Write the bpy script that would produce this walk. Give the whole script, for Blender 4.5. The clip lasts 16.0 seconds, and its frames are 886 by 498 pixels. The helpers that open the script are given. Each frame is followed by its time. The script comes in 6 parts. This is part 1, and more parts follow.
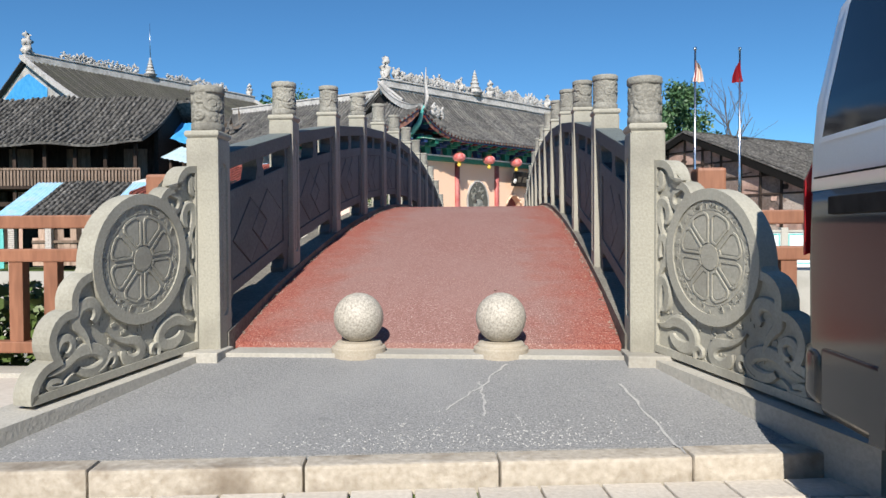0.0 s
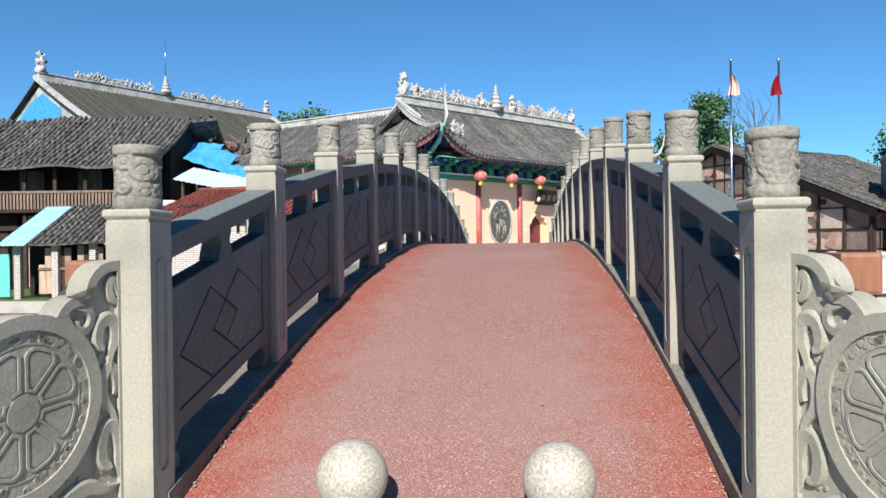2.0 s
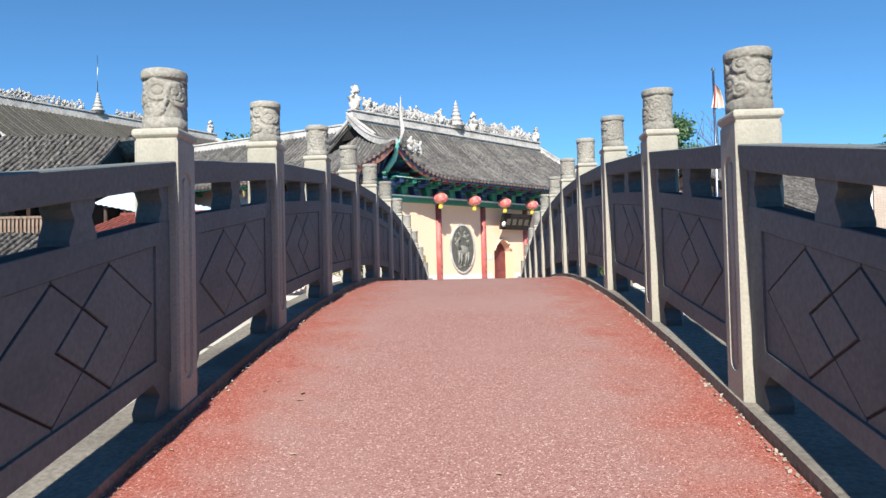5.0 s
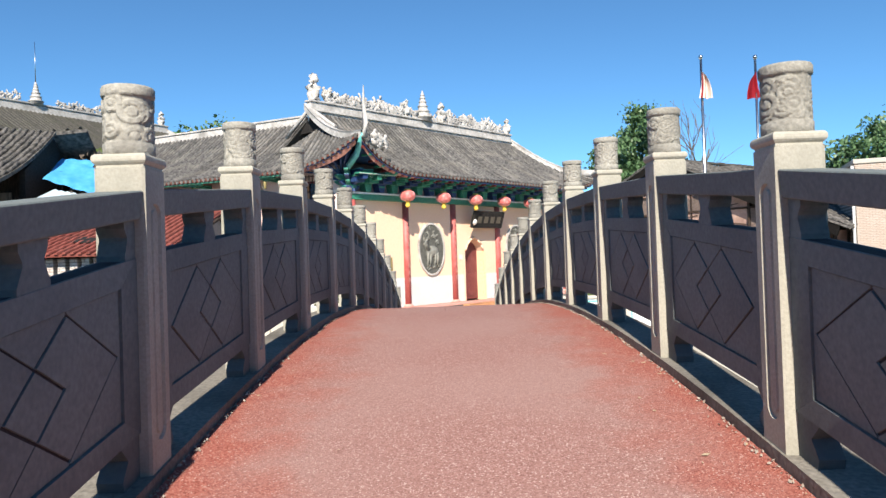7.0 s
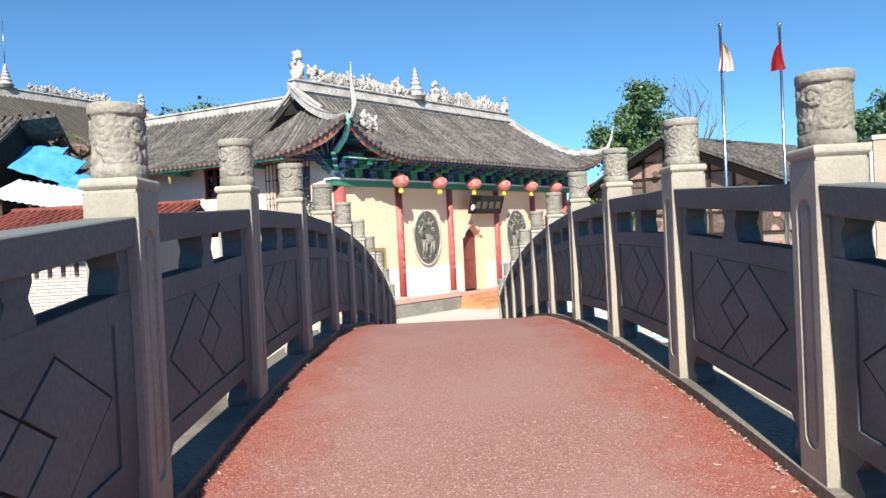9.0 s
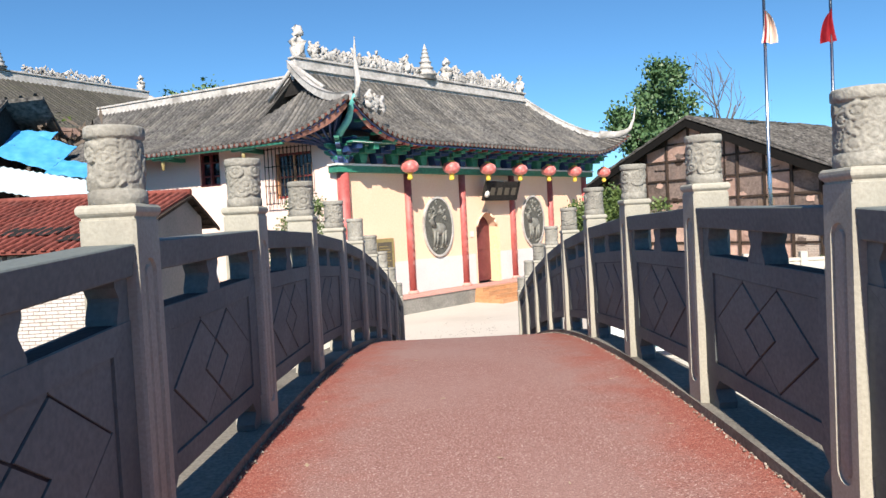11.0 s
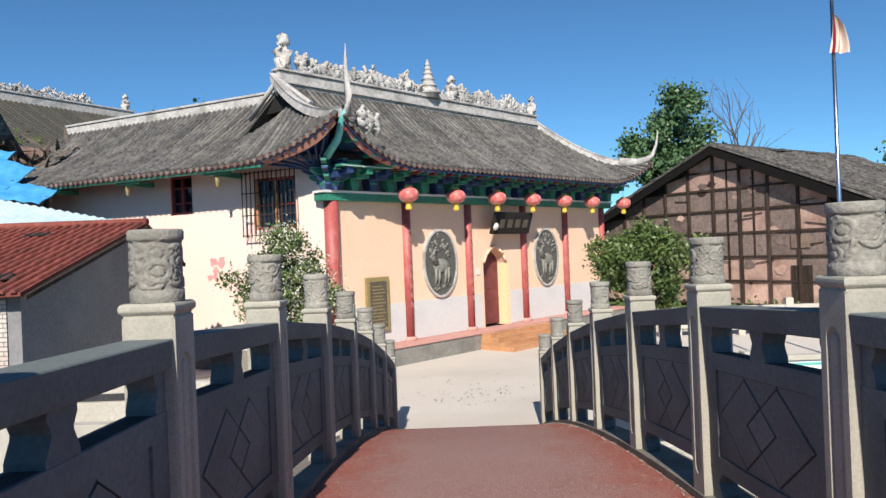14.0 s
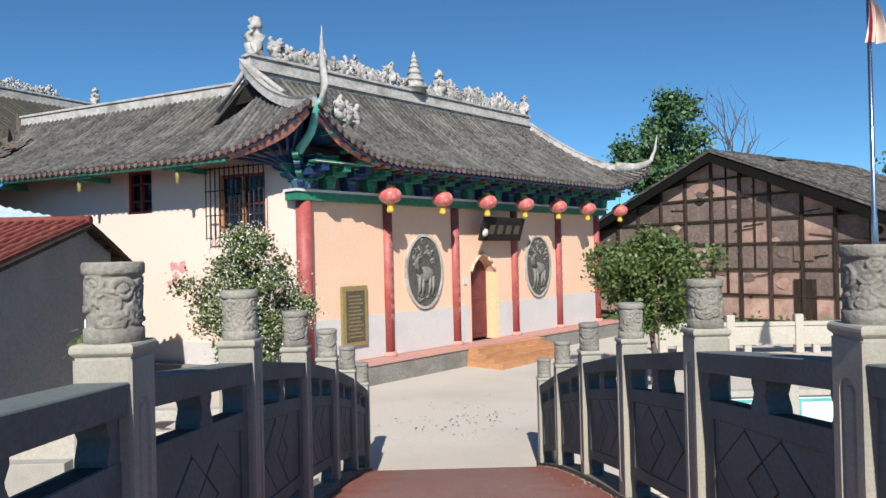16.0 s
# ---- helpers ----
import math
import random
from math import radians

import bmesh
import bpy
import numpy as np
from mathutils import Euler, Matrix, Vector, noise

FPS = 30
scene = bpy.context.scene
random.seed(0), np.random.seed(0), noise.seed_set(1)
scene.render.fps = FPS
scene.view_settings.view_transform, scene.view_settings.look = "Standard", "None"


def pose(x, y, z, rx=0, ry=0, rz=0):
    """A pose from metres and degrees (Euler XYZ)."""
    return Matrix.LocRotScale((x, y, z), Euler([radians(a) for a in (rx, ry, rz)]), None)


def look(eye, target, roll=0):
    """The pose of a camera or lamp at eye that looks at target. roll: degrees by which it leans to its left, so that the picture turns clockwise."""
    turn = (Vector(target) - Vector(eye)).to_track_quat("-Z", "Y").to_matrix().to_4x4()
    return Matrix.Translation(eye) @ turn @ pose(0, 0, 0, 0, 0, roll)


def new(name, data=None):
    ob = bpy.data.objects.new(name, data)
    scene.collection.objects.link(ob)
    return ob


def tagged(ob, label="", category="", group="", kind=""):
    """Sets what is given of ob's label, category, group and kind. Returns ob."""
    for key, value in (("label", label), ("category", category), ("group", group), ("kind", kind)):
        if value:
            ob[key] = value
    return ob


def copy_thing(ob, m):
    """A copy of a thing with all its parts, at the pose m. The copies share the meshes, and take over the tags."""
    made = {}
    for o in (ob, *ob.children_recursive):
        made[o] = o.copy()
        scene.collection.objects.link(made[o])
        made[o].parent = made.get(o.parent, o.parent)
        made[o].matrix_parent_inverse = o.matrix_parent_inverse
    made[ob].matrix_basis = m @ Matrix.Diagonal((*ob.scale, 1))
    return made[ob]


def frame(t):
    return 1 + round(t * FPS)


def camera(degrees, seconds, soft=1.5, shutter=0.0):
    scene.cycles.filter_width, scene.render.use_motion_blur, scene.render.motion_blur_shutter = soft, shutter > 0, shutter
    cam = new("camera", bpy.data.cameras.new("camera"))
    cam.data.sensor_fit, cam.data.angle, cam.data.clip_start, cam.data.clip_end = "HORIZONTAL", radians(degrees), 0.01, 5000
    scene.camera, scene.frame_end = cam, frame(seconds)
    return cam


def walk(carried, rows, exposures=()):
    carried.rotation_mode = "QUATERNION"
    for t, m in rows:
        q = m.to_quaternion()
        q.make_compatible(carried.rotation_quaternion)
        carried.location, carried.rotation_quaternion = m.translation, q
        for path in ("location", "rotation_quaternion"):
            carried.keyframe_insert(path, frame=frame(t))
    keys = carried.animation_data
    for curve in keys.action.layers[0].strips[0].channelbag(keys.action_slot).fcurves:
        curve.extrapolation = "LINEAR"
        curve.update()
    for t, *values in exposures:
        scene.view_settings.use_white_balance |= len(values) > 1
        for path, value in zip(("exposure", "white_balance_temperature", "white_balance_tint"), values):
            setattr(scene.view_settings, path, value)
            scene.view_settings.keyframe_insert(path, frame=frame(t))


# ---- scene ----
# ---- camera ----
cam = camera(62.92, 16.0)
# seconds, x, y, z, yaw, pitch, roll
ROWS = [
    (0.0, 0.468, -4.368, 0.617, 4.44, -1.30, 0.31),
    (0.5, 0.428, -4.266, 0.893, 4.94, -2.62, 0.34),
    (1.0, 0.408, -3.933, 1.033, 5.30, -2.75, 0.58),
    (1.5, 0.346, -3.476, 1.069, 5.58, -1.82, 0.40),
    (2.0, 0.324, -3.002, 1.079, 6.03, -0.39, 0.70),
    (2.5, 0.245, -2.564, 1.072, 6.18, 0.66, 0.66),
    (3.0, 0.205, -2.054, 1.017, 6.11, 1.34, 0.82),
    (3.5, 0.172, -1.524, 1.004, 5.55, 1.73, 0.81),
    (4.0, 0.144, -1.009, 1.058, 4.63, 1.84, 0.81),
    (6.5, -0.013, 1.365, 1.530, 0.51, 0.91, 1.91),
    (7.0, -0.074, 1.890, 1.654, 0.06, 0.80, 1.89),
    (7.5, -0.082, 2.355, 1.766, 0.11, 0.59, 2.05),
    (8.0, -0.172, 2.781, 1.850, -0.28, 0.08, 2.25),
    (8.5, -0.130, 3.255, 1.916, -0.24, -0.47, 2.76),
    (9.0, -0.151, 3.685, 1.986, -0.40, -0.81, 2.71),
    (11.5, -0.144, 5.927, 2.294, 0.86, -2.33, 3.00),
    (12.0, -0.129, 6.464, 2.348, 1.15, -2.34, 3.05),
    (12.5, -0.131, 6.962, 2.392, 1.35, -1.87, 2.92),
    (13.0, -0.139, 7.475, 2.437, 1.27, -1.22, 2.76),
    (13.5, -0.188, 7.933, 2.465, 0.96, -0.53, 2.33),
    (14.0, -0.200, 8.452, 2.494, 0.65, -0.02, 2.24),
    (14.5, -0.220, 8.937, 2.494, 0.33, 0.25, 2.00),
    (15.0, -0.217, 9.374, 2.491, -0.04, 0.22, 1.90),
    (15.5, -0.264, 9.863, 2.493, -0.51, 0.24, 1.54),
    (16.0, -0.202, 10.273, 2.497, -0.53, 0.50, 1.33),
]
EXPOSURES = [(0.0, 0.28, 6450, 10), (1.0, 0.36, 6450, 10), (3.5, 0.62, 6350, 9), (6.5, 0.73, 6850, 12), (9.0, 0.73, 6900, 12), (12.0, 0.57, 6900, 13), (14.0, 0.28, 6700, 12), (16.0, 0.16, 6550, 11)]
walk(cam, [(t, pose(x, y, z, 90 + pitch, roll, yaw)) for t, x, y, z, yaw, pitch, roll in ROWS], EXPOSURES)

# ---- world and sun ----
world = bpy.data.worlds.new("sky_world")
scene.world = world
world.use_nodes = True
wn, wl = world.node_tree.nodes, world.node_tree.links
sky = wn.new("ShaderNodeTexSky")
sky.sky_type, sky.sun_disc = "NISHITA", False
SUN_EL, SUN_AZ = 37.0, 2.2
sky.sun_elevation, sky.sun_rotation = radians(SUN_EL), radians(180 + SUN_AZ)
sky.altitude, sky.air_density, sky.dust_density, sky.ozone_density = 600, 0.75, 0.0, 4.0
tint = wn.new("ShaderNodeMix")
tint.data_type, tint.blend_type = "RGBA", "MULTIPLY"
tint.inputs[0].default_value, tint.inputs[7].default_value = 1.0, (0.58, 0.97, 1.10, 1.0)
wl.new(sky.outputs[0], tint.inputs[6])
wl.new(tint.outputs[2], wn["Background"].inputs[0])
wn["Background"].inputs[1].default_value = 0.095
sun = new("sun", bpy.data.lights.new("sun", "SUN"))
sun.data.energy, sun.data.angle, sun.data.color = 5.0, radians(0.5), (1.0, 0.94, 0.85)
TRAVEL = Vector((math.sin(radians(SUN_AZ)), math.cos(radians(SUN_AZ)), -math.tan(radians(SUN_EL))))
sun.matrix_world = look((0, -30, 40), Vector((0, -30, 40)) + TRAVEL)


# ---- materials ----
def rgb(c):
    return (c[0], c[1], c[2], 1.0)


def surface(name, a, b, rough=0.8, fine=40.0, coarse=1.5, mix=0.5, bump=0.15, metal=0.0, stain=None, stain_amount=0.35, per_object=0.0, stretch=(1, 1, 1)):
    """Two colours mixed by fine and coarse noise, with a stain colour in blotches and a fine relief."""
    m = bpy.data.materials.new(name)
    m.use_nodes = True
    n, l = m.node_tree.nodes, m.node_tree.links
    bs = n["Principled BSDF"]
    co = n.new("ShaderNodeTexCoord")
    mp = n.new("ShaderNodeMapping")
    mp.inputs["Scale"].default_value = stretch
    l.new(co.outputs["Object"], mp.inputs[0])
    f = n.new("ShaderNodeTexNoise")
    f.inputs["Scale"].default_value, f.inputs["Detail"].default_value = fine, 6
    c = n.new("ShaderNodeTexNoise")
    c.inputs["Scale"].default_value, c.inputs["Detail"].default_value = coarse, 5
    l.new(mp.outputs[0], f.inputs[0]), l.new(mp.outputs[0], c.inputs[0])
    r = n.new("ShaderNodeValToRGB")
    r.color_ramp.elements[0].position, r.color_ramp.elements[1].position = 0.5 - mix * 0.4, 0.5 + mix * 0.4
    r.color_ramp.elements[0].color, r.color_ramp.elements[1].color = rgb(a), rgb(b)
    l.new(f.outputs[0], r.inputs[0])
    out = r.outputs[0]
    if stain:
        r2 = n.new("ShaderNodeValToRGB")
        r2.color_ramp.elements[0].position, r2.color_ramp.elements[1].position = 0.48, 0.68
        mx = n.new("ShaderNodeMix")
        mx.data_type = "RGBA"
        l.new(c.outputs[0], r2.inputs[0])
        sc = n.new("ShaderNodeMath")
        sc.operation, sc.inputs[1].default_value = "MULTIPLY", stain_amount
        l.new(r2.outputs[0], sc.inputs[0]), l.new(sc.outputs[0], mx.inputs[0])
        l.new(out, mx.inputs[6])
        mx.inputs[7].default_value = rgb(stain)
        out = mx.outputs[2]
    if per_object:
        oi = n.new("ShaderNodeObjectInfo")
        hs = n.new("ShaderNodeHueSaturation")
        mr = n.new("ShaderNodeMapRange")
        mr.inputs[3].default_value, mr.inputs[4].default_value = 1 - per_object, 1 + per_object
        l.new(oi.outputs["Random"], mr.inputs[0]), l.new(mr.outputs[0], hs.inputs["Value"]), l.new(out, hs.inputs["Color"])
        out = hs.outputs[0]
    l.new(out, bs.inputs["Base Color"])
    bs.inputs["Roughness"].default_value, bs.inputs["Metallic"].default_value = rough, metal
    bs.inputs["Specular IOR Level"].default_value = 0.15 if rough >= 0.75 else 0.5
    if bump:
        bp = n.new("ShaderNodeBump")
        bp.inputs["Strength"].default_value, bp.inputs["Distance"].default_value = bump, 0.02
        ad = n.new("ShaderNodeMath")
        ad.operation = "ADD"
        l.new(f.outputs[0], ad.inputs[0]), l.new(c.outputs[0], ad.inputs[1])
        l.new(ad.outputs[0], bp.inputs["Height"]), l.new(bp.outputs[0], bs.inputs["Normal"])
    return m


def wood(name, a, b, rough=0.7, scale=6.0, bump=0.3, per_object=0.15):
    return surface(name, a, b, rough, fine=scale, coarse=1.2, mix=0.7, bump=bump, stain=tuple(x * 0.45 for x in a), stain_amount=0.5, per_object=per_object, stretch=(6, 6, 1))


M = {
    "stone": surface("carved_stone", (0.35, 0.34, 0.285), (0.455, 0.44, 0.375), 0.85, 70, 2.2, 0.6, 0.14, stain=(0.20, 0.19, 0.16), stain_amount=0.55, per_object=0.05),
    "capstone": surface("weathered_cap_stone", (0.235, 0.23, 0.20), (0.385, 0.375, 0.33), 0.88, 55, 5.0, 0.6, 0.35, stain=(0.13, 0.125, 0.11), stain_amount=0.7, per_object=0.12),
    # near black that paints the shaded underside of the house eave
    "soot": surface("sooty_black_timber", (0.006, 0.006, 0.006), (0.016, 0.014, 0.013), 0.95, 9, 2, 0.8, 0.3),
    "panel": surface("grey_panel_stone", (0.130, 0.153, 0.152), (0.196, 0.224, 0.217), 0.8, 45, 1.3, 0.7, 0.14, stain=(0.092, 0.104, 0.108), stain_amount=0.6, per_object=0.07),
    # panel stone darkened so that the engraved lines look shaded
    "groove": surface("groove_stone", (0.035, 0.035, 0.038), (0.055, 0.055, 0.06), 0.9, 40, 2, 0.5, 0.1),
    "carpet": surface("red_granular_coating", (0.20, 0.090, 0.078), (0.57, 0.335, 0.295), 0.95, 105, 0.9, 0.40, 0.8, stain=(0.46, 0.26, 0.225), stain_amount=0.75),
    "concrete": surface("concrete", (0.40, 0.385, 0.34), (0.52, 0.50, 0.45), 0.9, 60, 1.2, 0.6, 0.25, stain=(0.27, 0.25, 0.21), stain_amount=0.5),
    # weathered, and darkened further for the shadow along the balustrade
    "edge": surface("weathered_edge_concrete", (0.15, 0.14, 0.12), (0.28, 0.26, 0.225), 0.92, 45, 1.4, 0.6, 0.4, stain=(0.10, 0.092, 0.078), stain_amount=0.75),
    "apron": surface("blue_grey_washed_gravel", (0.17, 0.175, 0.18), (0.37, 0.37, 0.365), 0.9, 110, 0.9, 0.5, 0.3, stain=(0.34, 0.34, 0.335), stain_amount=0.7),
    "yard": surface("pale_courtyard_concrete", (0.54, 0.50, 0.44), (0.66, 0.62, 0.56), 0.9, 30, 0.35, 0.6, 0.1, stain=(0.46, 0.42, 0.37), stain_amount=0.5),
    "kerb": surface("weathered_kerb_stone", (0.42, 0.37, 0.30), (0.58, 0.53, 0.455), 0.85, 30, 3.2, 0.5, 0.35, stain=(0.19, 0.15, 0.11), stain_amount=0.85, per_object=0.08),
    "paver": surface("cream_paving_block", (0.52, 0.47, 0.40), (0.66, 0.61, 0.54), 0.9, 50, 4, 0.7, 0.3, stain=(0.36, 0.31, 0.26), per_object=0.1),
    "asphalt": surface("asphalt", (0.045, 0.045, 0.048), (0.075, 0.073, 0.07), 0.9, 150, 1, 0.8, 0.5),
    "granite": surface("pale_speckled_granite", (0.33, 0.305, 0.26), (0.58, 0.545, 0.475), 0.6, 85, 3, 0.35, 0.1, stain=(0.40, 0.36, 0.28), stain_amount=0.5),
    "granite_base": surface("cream_granite_base", (0.38, 0.335, 0.26), (0.55, 0.50, 0.42), 0.75, 90, 3, 0.8, 0.15, stain=(0.36, 0.30, 0.22)),
    "brownrail": wood("brown_painted_rail", (0.23, 0.098, 0.055), (0.36, 0.165, 0.095), 0.55, 5, 0.12, 0.06),
    "tile": surface("grey_roof_tile", (0.045, 0.045, 0.046), (0.175, 0.17, 0.162), 0.9, 9, 1.6, 0.55, 0.5, stain=(0.23, 0.215, 0.19), stain_amount=0.55, per_object=0.25),
    "halltile": surface("dark_mossy_tile", (0.035, 0.035, 0.032), (0.115, 0.11, 0.095), 0.95, 9, 1.2, 0.6, 0.5, stain=(0.075, 0.078, 0.055), stain_amount=0.6, per_object=0.2),
    "tilebed": surface("roof_tile_trough", (0.04, 0.04, 0.04), (0.10, 0.098, 0.09), 0.95, 14, 1.0, 0.9, 0.5),
    "oldtile": surface("old_black_tile", (0.025, 0.025, 0.026), (0.19, 0.18, 0.165), 0.95, 6, 1.1, 0.5, 0.8, stain=(0.10, 0.095, 0.085), stain_amount=0.5, per_object=0.3),
    "redtile": surface("red_clay_tile", (0.17, 0.045, 0.035), (0.30, 0.095, 0.075), 0.85, 9, 1.5, 0.6, 0.4, stain=(0.13, 0.06, 0.05), stain_amount=0.5, per_object=0.14),
    "plaster_white": surface("whitewashed_plaster", (0.88, 0.655, 0.565), (0.92, 0.70, 0.61), 0.9, 20, 0.6, 0.5, 0.06, stain=(0.86, 0.63, 0.54), stain_amount=0.4),
    "plaster_peach": surface("peach_plaster", (0.80, 0.53, 0.37), (0.86, 0.60, 0.44), 0.9, 18, 0.6, 0.5, 0.06, stain=(0.86, 0.66, 0.50), stain_amount=0.4),
    "dado": surface("pale_grey_dado", (0.58, 0.57, 0.56), (0.66, 0.65, 0.64), 0.85, 25, 1, 0.5, 0.06, stain=(0.50, 0.49, 0.49)),
    "salmon": surface("salmon_painted_eave", (0.36, 0.165, 0.125), (0.52, 0.27, 0.21), 0.85, 14, 2.5, 0.7, 0.15, stain=(0.20, 0.09, 0.07), stain_amount=0.5),
    "grit": surface("pale_edge_grit", (0.20, 0.17, 0.14), (0.50, 0.45, 0.38), 0.95, 60, 20, 0.9, 0.2),
    "redcol": surface("red_painted_column", (0.36, 0.07, 0.065), (0.46, 0.115, 0.105), 0.55, 12, 2, 0.6, 0.06, stain=(0.50, 0.22, 0.20), stain_amount=0.4),
    "darkred": surface("dark_red_wood", (0.17, 0.022, 0.022), (0.26, 0.045, 0.04), 0.5, 14, 2, 0.6, 0.1),
    "green": surface("green_painted_wood", (0.018, 0.16, 0.10), (0.05, 0.30, 0.20), 0.5, 12, 2, 0.7, 0.1, stain=(0.02, 0.08, 0.06)),
    "blue": surface("blue_painted_wood", (0.012, 0.03, 0.10), (0.03, 0.075, 0.20), 0.55, 12, 2, 0.7, 0.1),
    "mauve": surface("mauve_painted_infill", (0.20, 0.11, 0.11), (0.34, 0.22, 0.21), 0.7, 9, 3, 0.9, 0.1),
    "whitepaint": surface("white_painted_edge", (0.68, 0.68, 0.64), (0.80, 0.80, 0.76), 0.7, 20, 2, 0.5, 0.08, stain=(0.45, 0.45, 0.42)),
    "ridge": surface("weathered_white_ridge", (0.33, 0.32, 0.30), (0.64, 0.62, 0.595), 0.85, 9, 1.6, 0.7, 0.4, stain=(0.22, 0.21, 0.195), stain_amount=0.7),
    "eaveboard": surface("terracotta_eave", (0.10, 0.040, 0.034), (0.25, 0.095, 0.072), 0.8, 14, 2, 0.8, 0.2, stain=(0.12, 0.06, 0.05)),
    "relief": surface("bronze_green_relief", (0.10, 0.105, 0.09), (0.33, 0.33, 0.295), 0.7, 9, 4, 0.9, 0.5),
    "reliefdark": surface("dark_bronze_ground", (0.055, 0.057, 0.050), (0.15, 0.15, 0.135), 0.75, 14, 4, 0.9, 0.4),
    "lantern": surface("red_lantern_cloth", (0.56, 0.10, 0.09), (0.72, 0.22, 0.20), 0.38, 10, 3, 0.5, 0.05, stain=(0.82, 0.48, 0.45), stain_amount=0.75),
    "yellow": surface("yellow_fringe", (0.75, 0.50, 0.05), (0.85, 0.62, 0.12), 0.7, 30, 3, 0.5, 0.1),
    "doorred": surface("faded_red_door", (0.11, 0.020, 0.022), (0.19, 0.042, 0.042), 0.6, 8, 1.5, 0.7, 0.1, stain=(0.30, 0.11, 0.10)),
    "orange": surface("orange_step_tile", (0.46, 0.225, 0.10), (0.62, 0.34, 0.18), 0.6, 15, 2, 0.6, 0.06, stain=(0.34, 0.18, 0.09), stain_amount=0.5, per_object=0.14),
    "plinth": surface("dark_plinth_stone", (0.17, 0.165, 0.15), (0.33, 0.32, 0.29), 0.9, 20, 1.4, 0.8, 0.3, stain=(0.10, 0.10, 0.09)),
    "pink": surface("pink_ledge", (0.52, 0.27, 0.23), (0.62, 0.36, 0.31), 0.8, 20, 2, 0.5, 0.1),
    # black for lacquer and trim, and for shade painted into openings
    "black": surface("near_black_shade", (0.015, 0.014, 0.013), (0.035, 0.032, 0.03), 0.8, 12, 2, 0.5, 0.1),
    "oldwood": wood("old_dark_timber", (0.028, 0.021, 0.018), (0.085, 0.060, 0.047), 0.9, 4, 0.5, 0.25),
    "greywood": wood("grey_weathered_wood", (0.16, 0.115, 0.085), (0.34, 0.255, 0.20), 0.9, 4, 0.4, 0.2),
    "clay": surface("mud_plaster", (0.42, 0.27, 0.22), (0.60, 0.42, 0.345), 0.95, 9, 1.2, 0.8, 0.4, stain=(0.20, 0.125, 0.10), stain_amount=0.6, per_object=0.2),
    "bamboo": surface("bare_wattle", (0.085, 0.066, 0.058), (0.29, 0.225, 0.195), 0.95, 9, 2.5, 1.0, 0.9, stain=(0.34, 0.24, 0.20), stain_amount=0.35, per_object=0.25),
    "greyrender": surface("grey_cement_render", (0.19, 0.195, 0.205), (0.27, 0.27, 0.275), 0.9, 16, 0.8, 0.6, 0.15, stain=(0.34, 0.33, 0.32), stain_amount=0.5),
    "brick": surface("pale_old_brick", (0.46, 0.36, 0.29), (0.62, 0.52, 0.45), 0.9, 20, 2, 0.8, 0.3, stain=(0.68, 0.64, 0.58), per_object=0.15),
    "paleplank": wood("pale_sunlit_plank", (0.36, 0.24, 0.175), (0.60, 0.45, 0.36), 0.85, 4, 0.3, 0.3),
    "whitebrick": surface("whitewashed_brickwork", (0.50, 0.46, 0.42), (0.70, 0.66, 0.62), 0.9, 14, 2.5, 0.7, 0.3, stain=(0.52, 0.40, 0.34), stain_amount=0.5),
    "bluesheet": surface("blue_plastic_tarp", (0.03, 0.27, 0.62), (0.10, 0.42, 0.78), 0.45, 4, 1.5, 0.7, 0.35),
    "palesheet": surface("pale_blue_metal_sheet", (0.45, 0.60, 0.68), (0.62, 0.74, 0.79), 0.4, 8, 1.2, 0.6, 0.1, stain=(0.36, 0.50, 0.60)),
    "lightblue": surface("light_blue_roof_sheet", (0.22, 0.48, 0.70), (0.42, 0.66, 0.82), 0.5, 5, 2.0, 0.8, 0.2, stain=(0.50, 0.56, 0.60), stain_amount=0.5),
    "cream": surface("cream_stone_rail", (0.44, 0.42, 0.36), (0.58, 0.55, 0.49), 0.85, 25, 1.6, 0.6, 0.15, stain=(0.42, 0.40, 0.33)),
    "white": surface("white_painted_panel", (0.74, 0.77, 0.78), (0.82, 0.84, 0.84), 0.5, 8, 1.2, 0.5, 0.03, stain=(0.66, 0.72, 0.73)),
    "teal": surface("turquoise_trim", (0.10, 0.48, 0.45), (0.18, 0.58, 0.54), 0.5, 10, 2, 0.5, 0.03),
    "chrome": surface("brushed_steel", (0.50, 0.51, 0.53), (0.62, 0.63, 0.65), 0.25, 30, 3, 0.5, 0.02, metal=1.0),
    "flagred": surface("red_flag_cloth", (0.22, 0.008, 0.016), (0.32, 0.018, 0.026), 0.75, 6, 2, 0.5, 0.05),
    "flagpale": surface("faded_striped_flag", (0.72, 0.52, 0.42), (0.85, 0.76, 0.70), 0.75, 3, 1.5, 0.9, 0.05),
    "leaf": surface("tree_leaf", (0.045, 0.105, 0.040), (0.115, 0.205, 0.085), 0.5, 0.6, 0.35, 1.0, 0.0),
    "leafbush": surface("bush_leaf", (0.045, 0.085, 0.020), (0.15, 0.215, 0.06), 0.5, 2.5, 1.0, 1.0, 0.0),
    "petal": surface("white_blossom", (0.58, 0.55, 0.44), (0.80, 0.78, 0.68), 0.7, 6, 2, 0.5, 0.0),
    "bark": surface("grey_bark", (0.09, 0.07, 0.055), (0.18, 0.15, 0.125), 0.95, 12, 2, 0.9, 0.6),
    "grass": surface("grass_and_weeds", (0.055, 0.10, 0.025), (0.13, 0.19, 0.055), 0.9, 8, 1.5, 0.9, 0.5, stain=(0.22, 0.19, 0.09)),
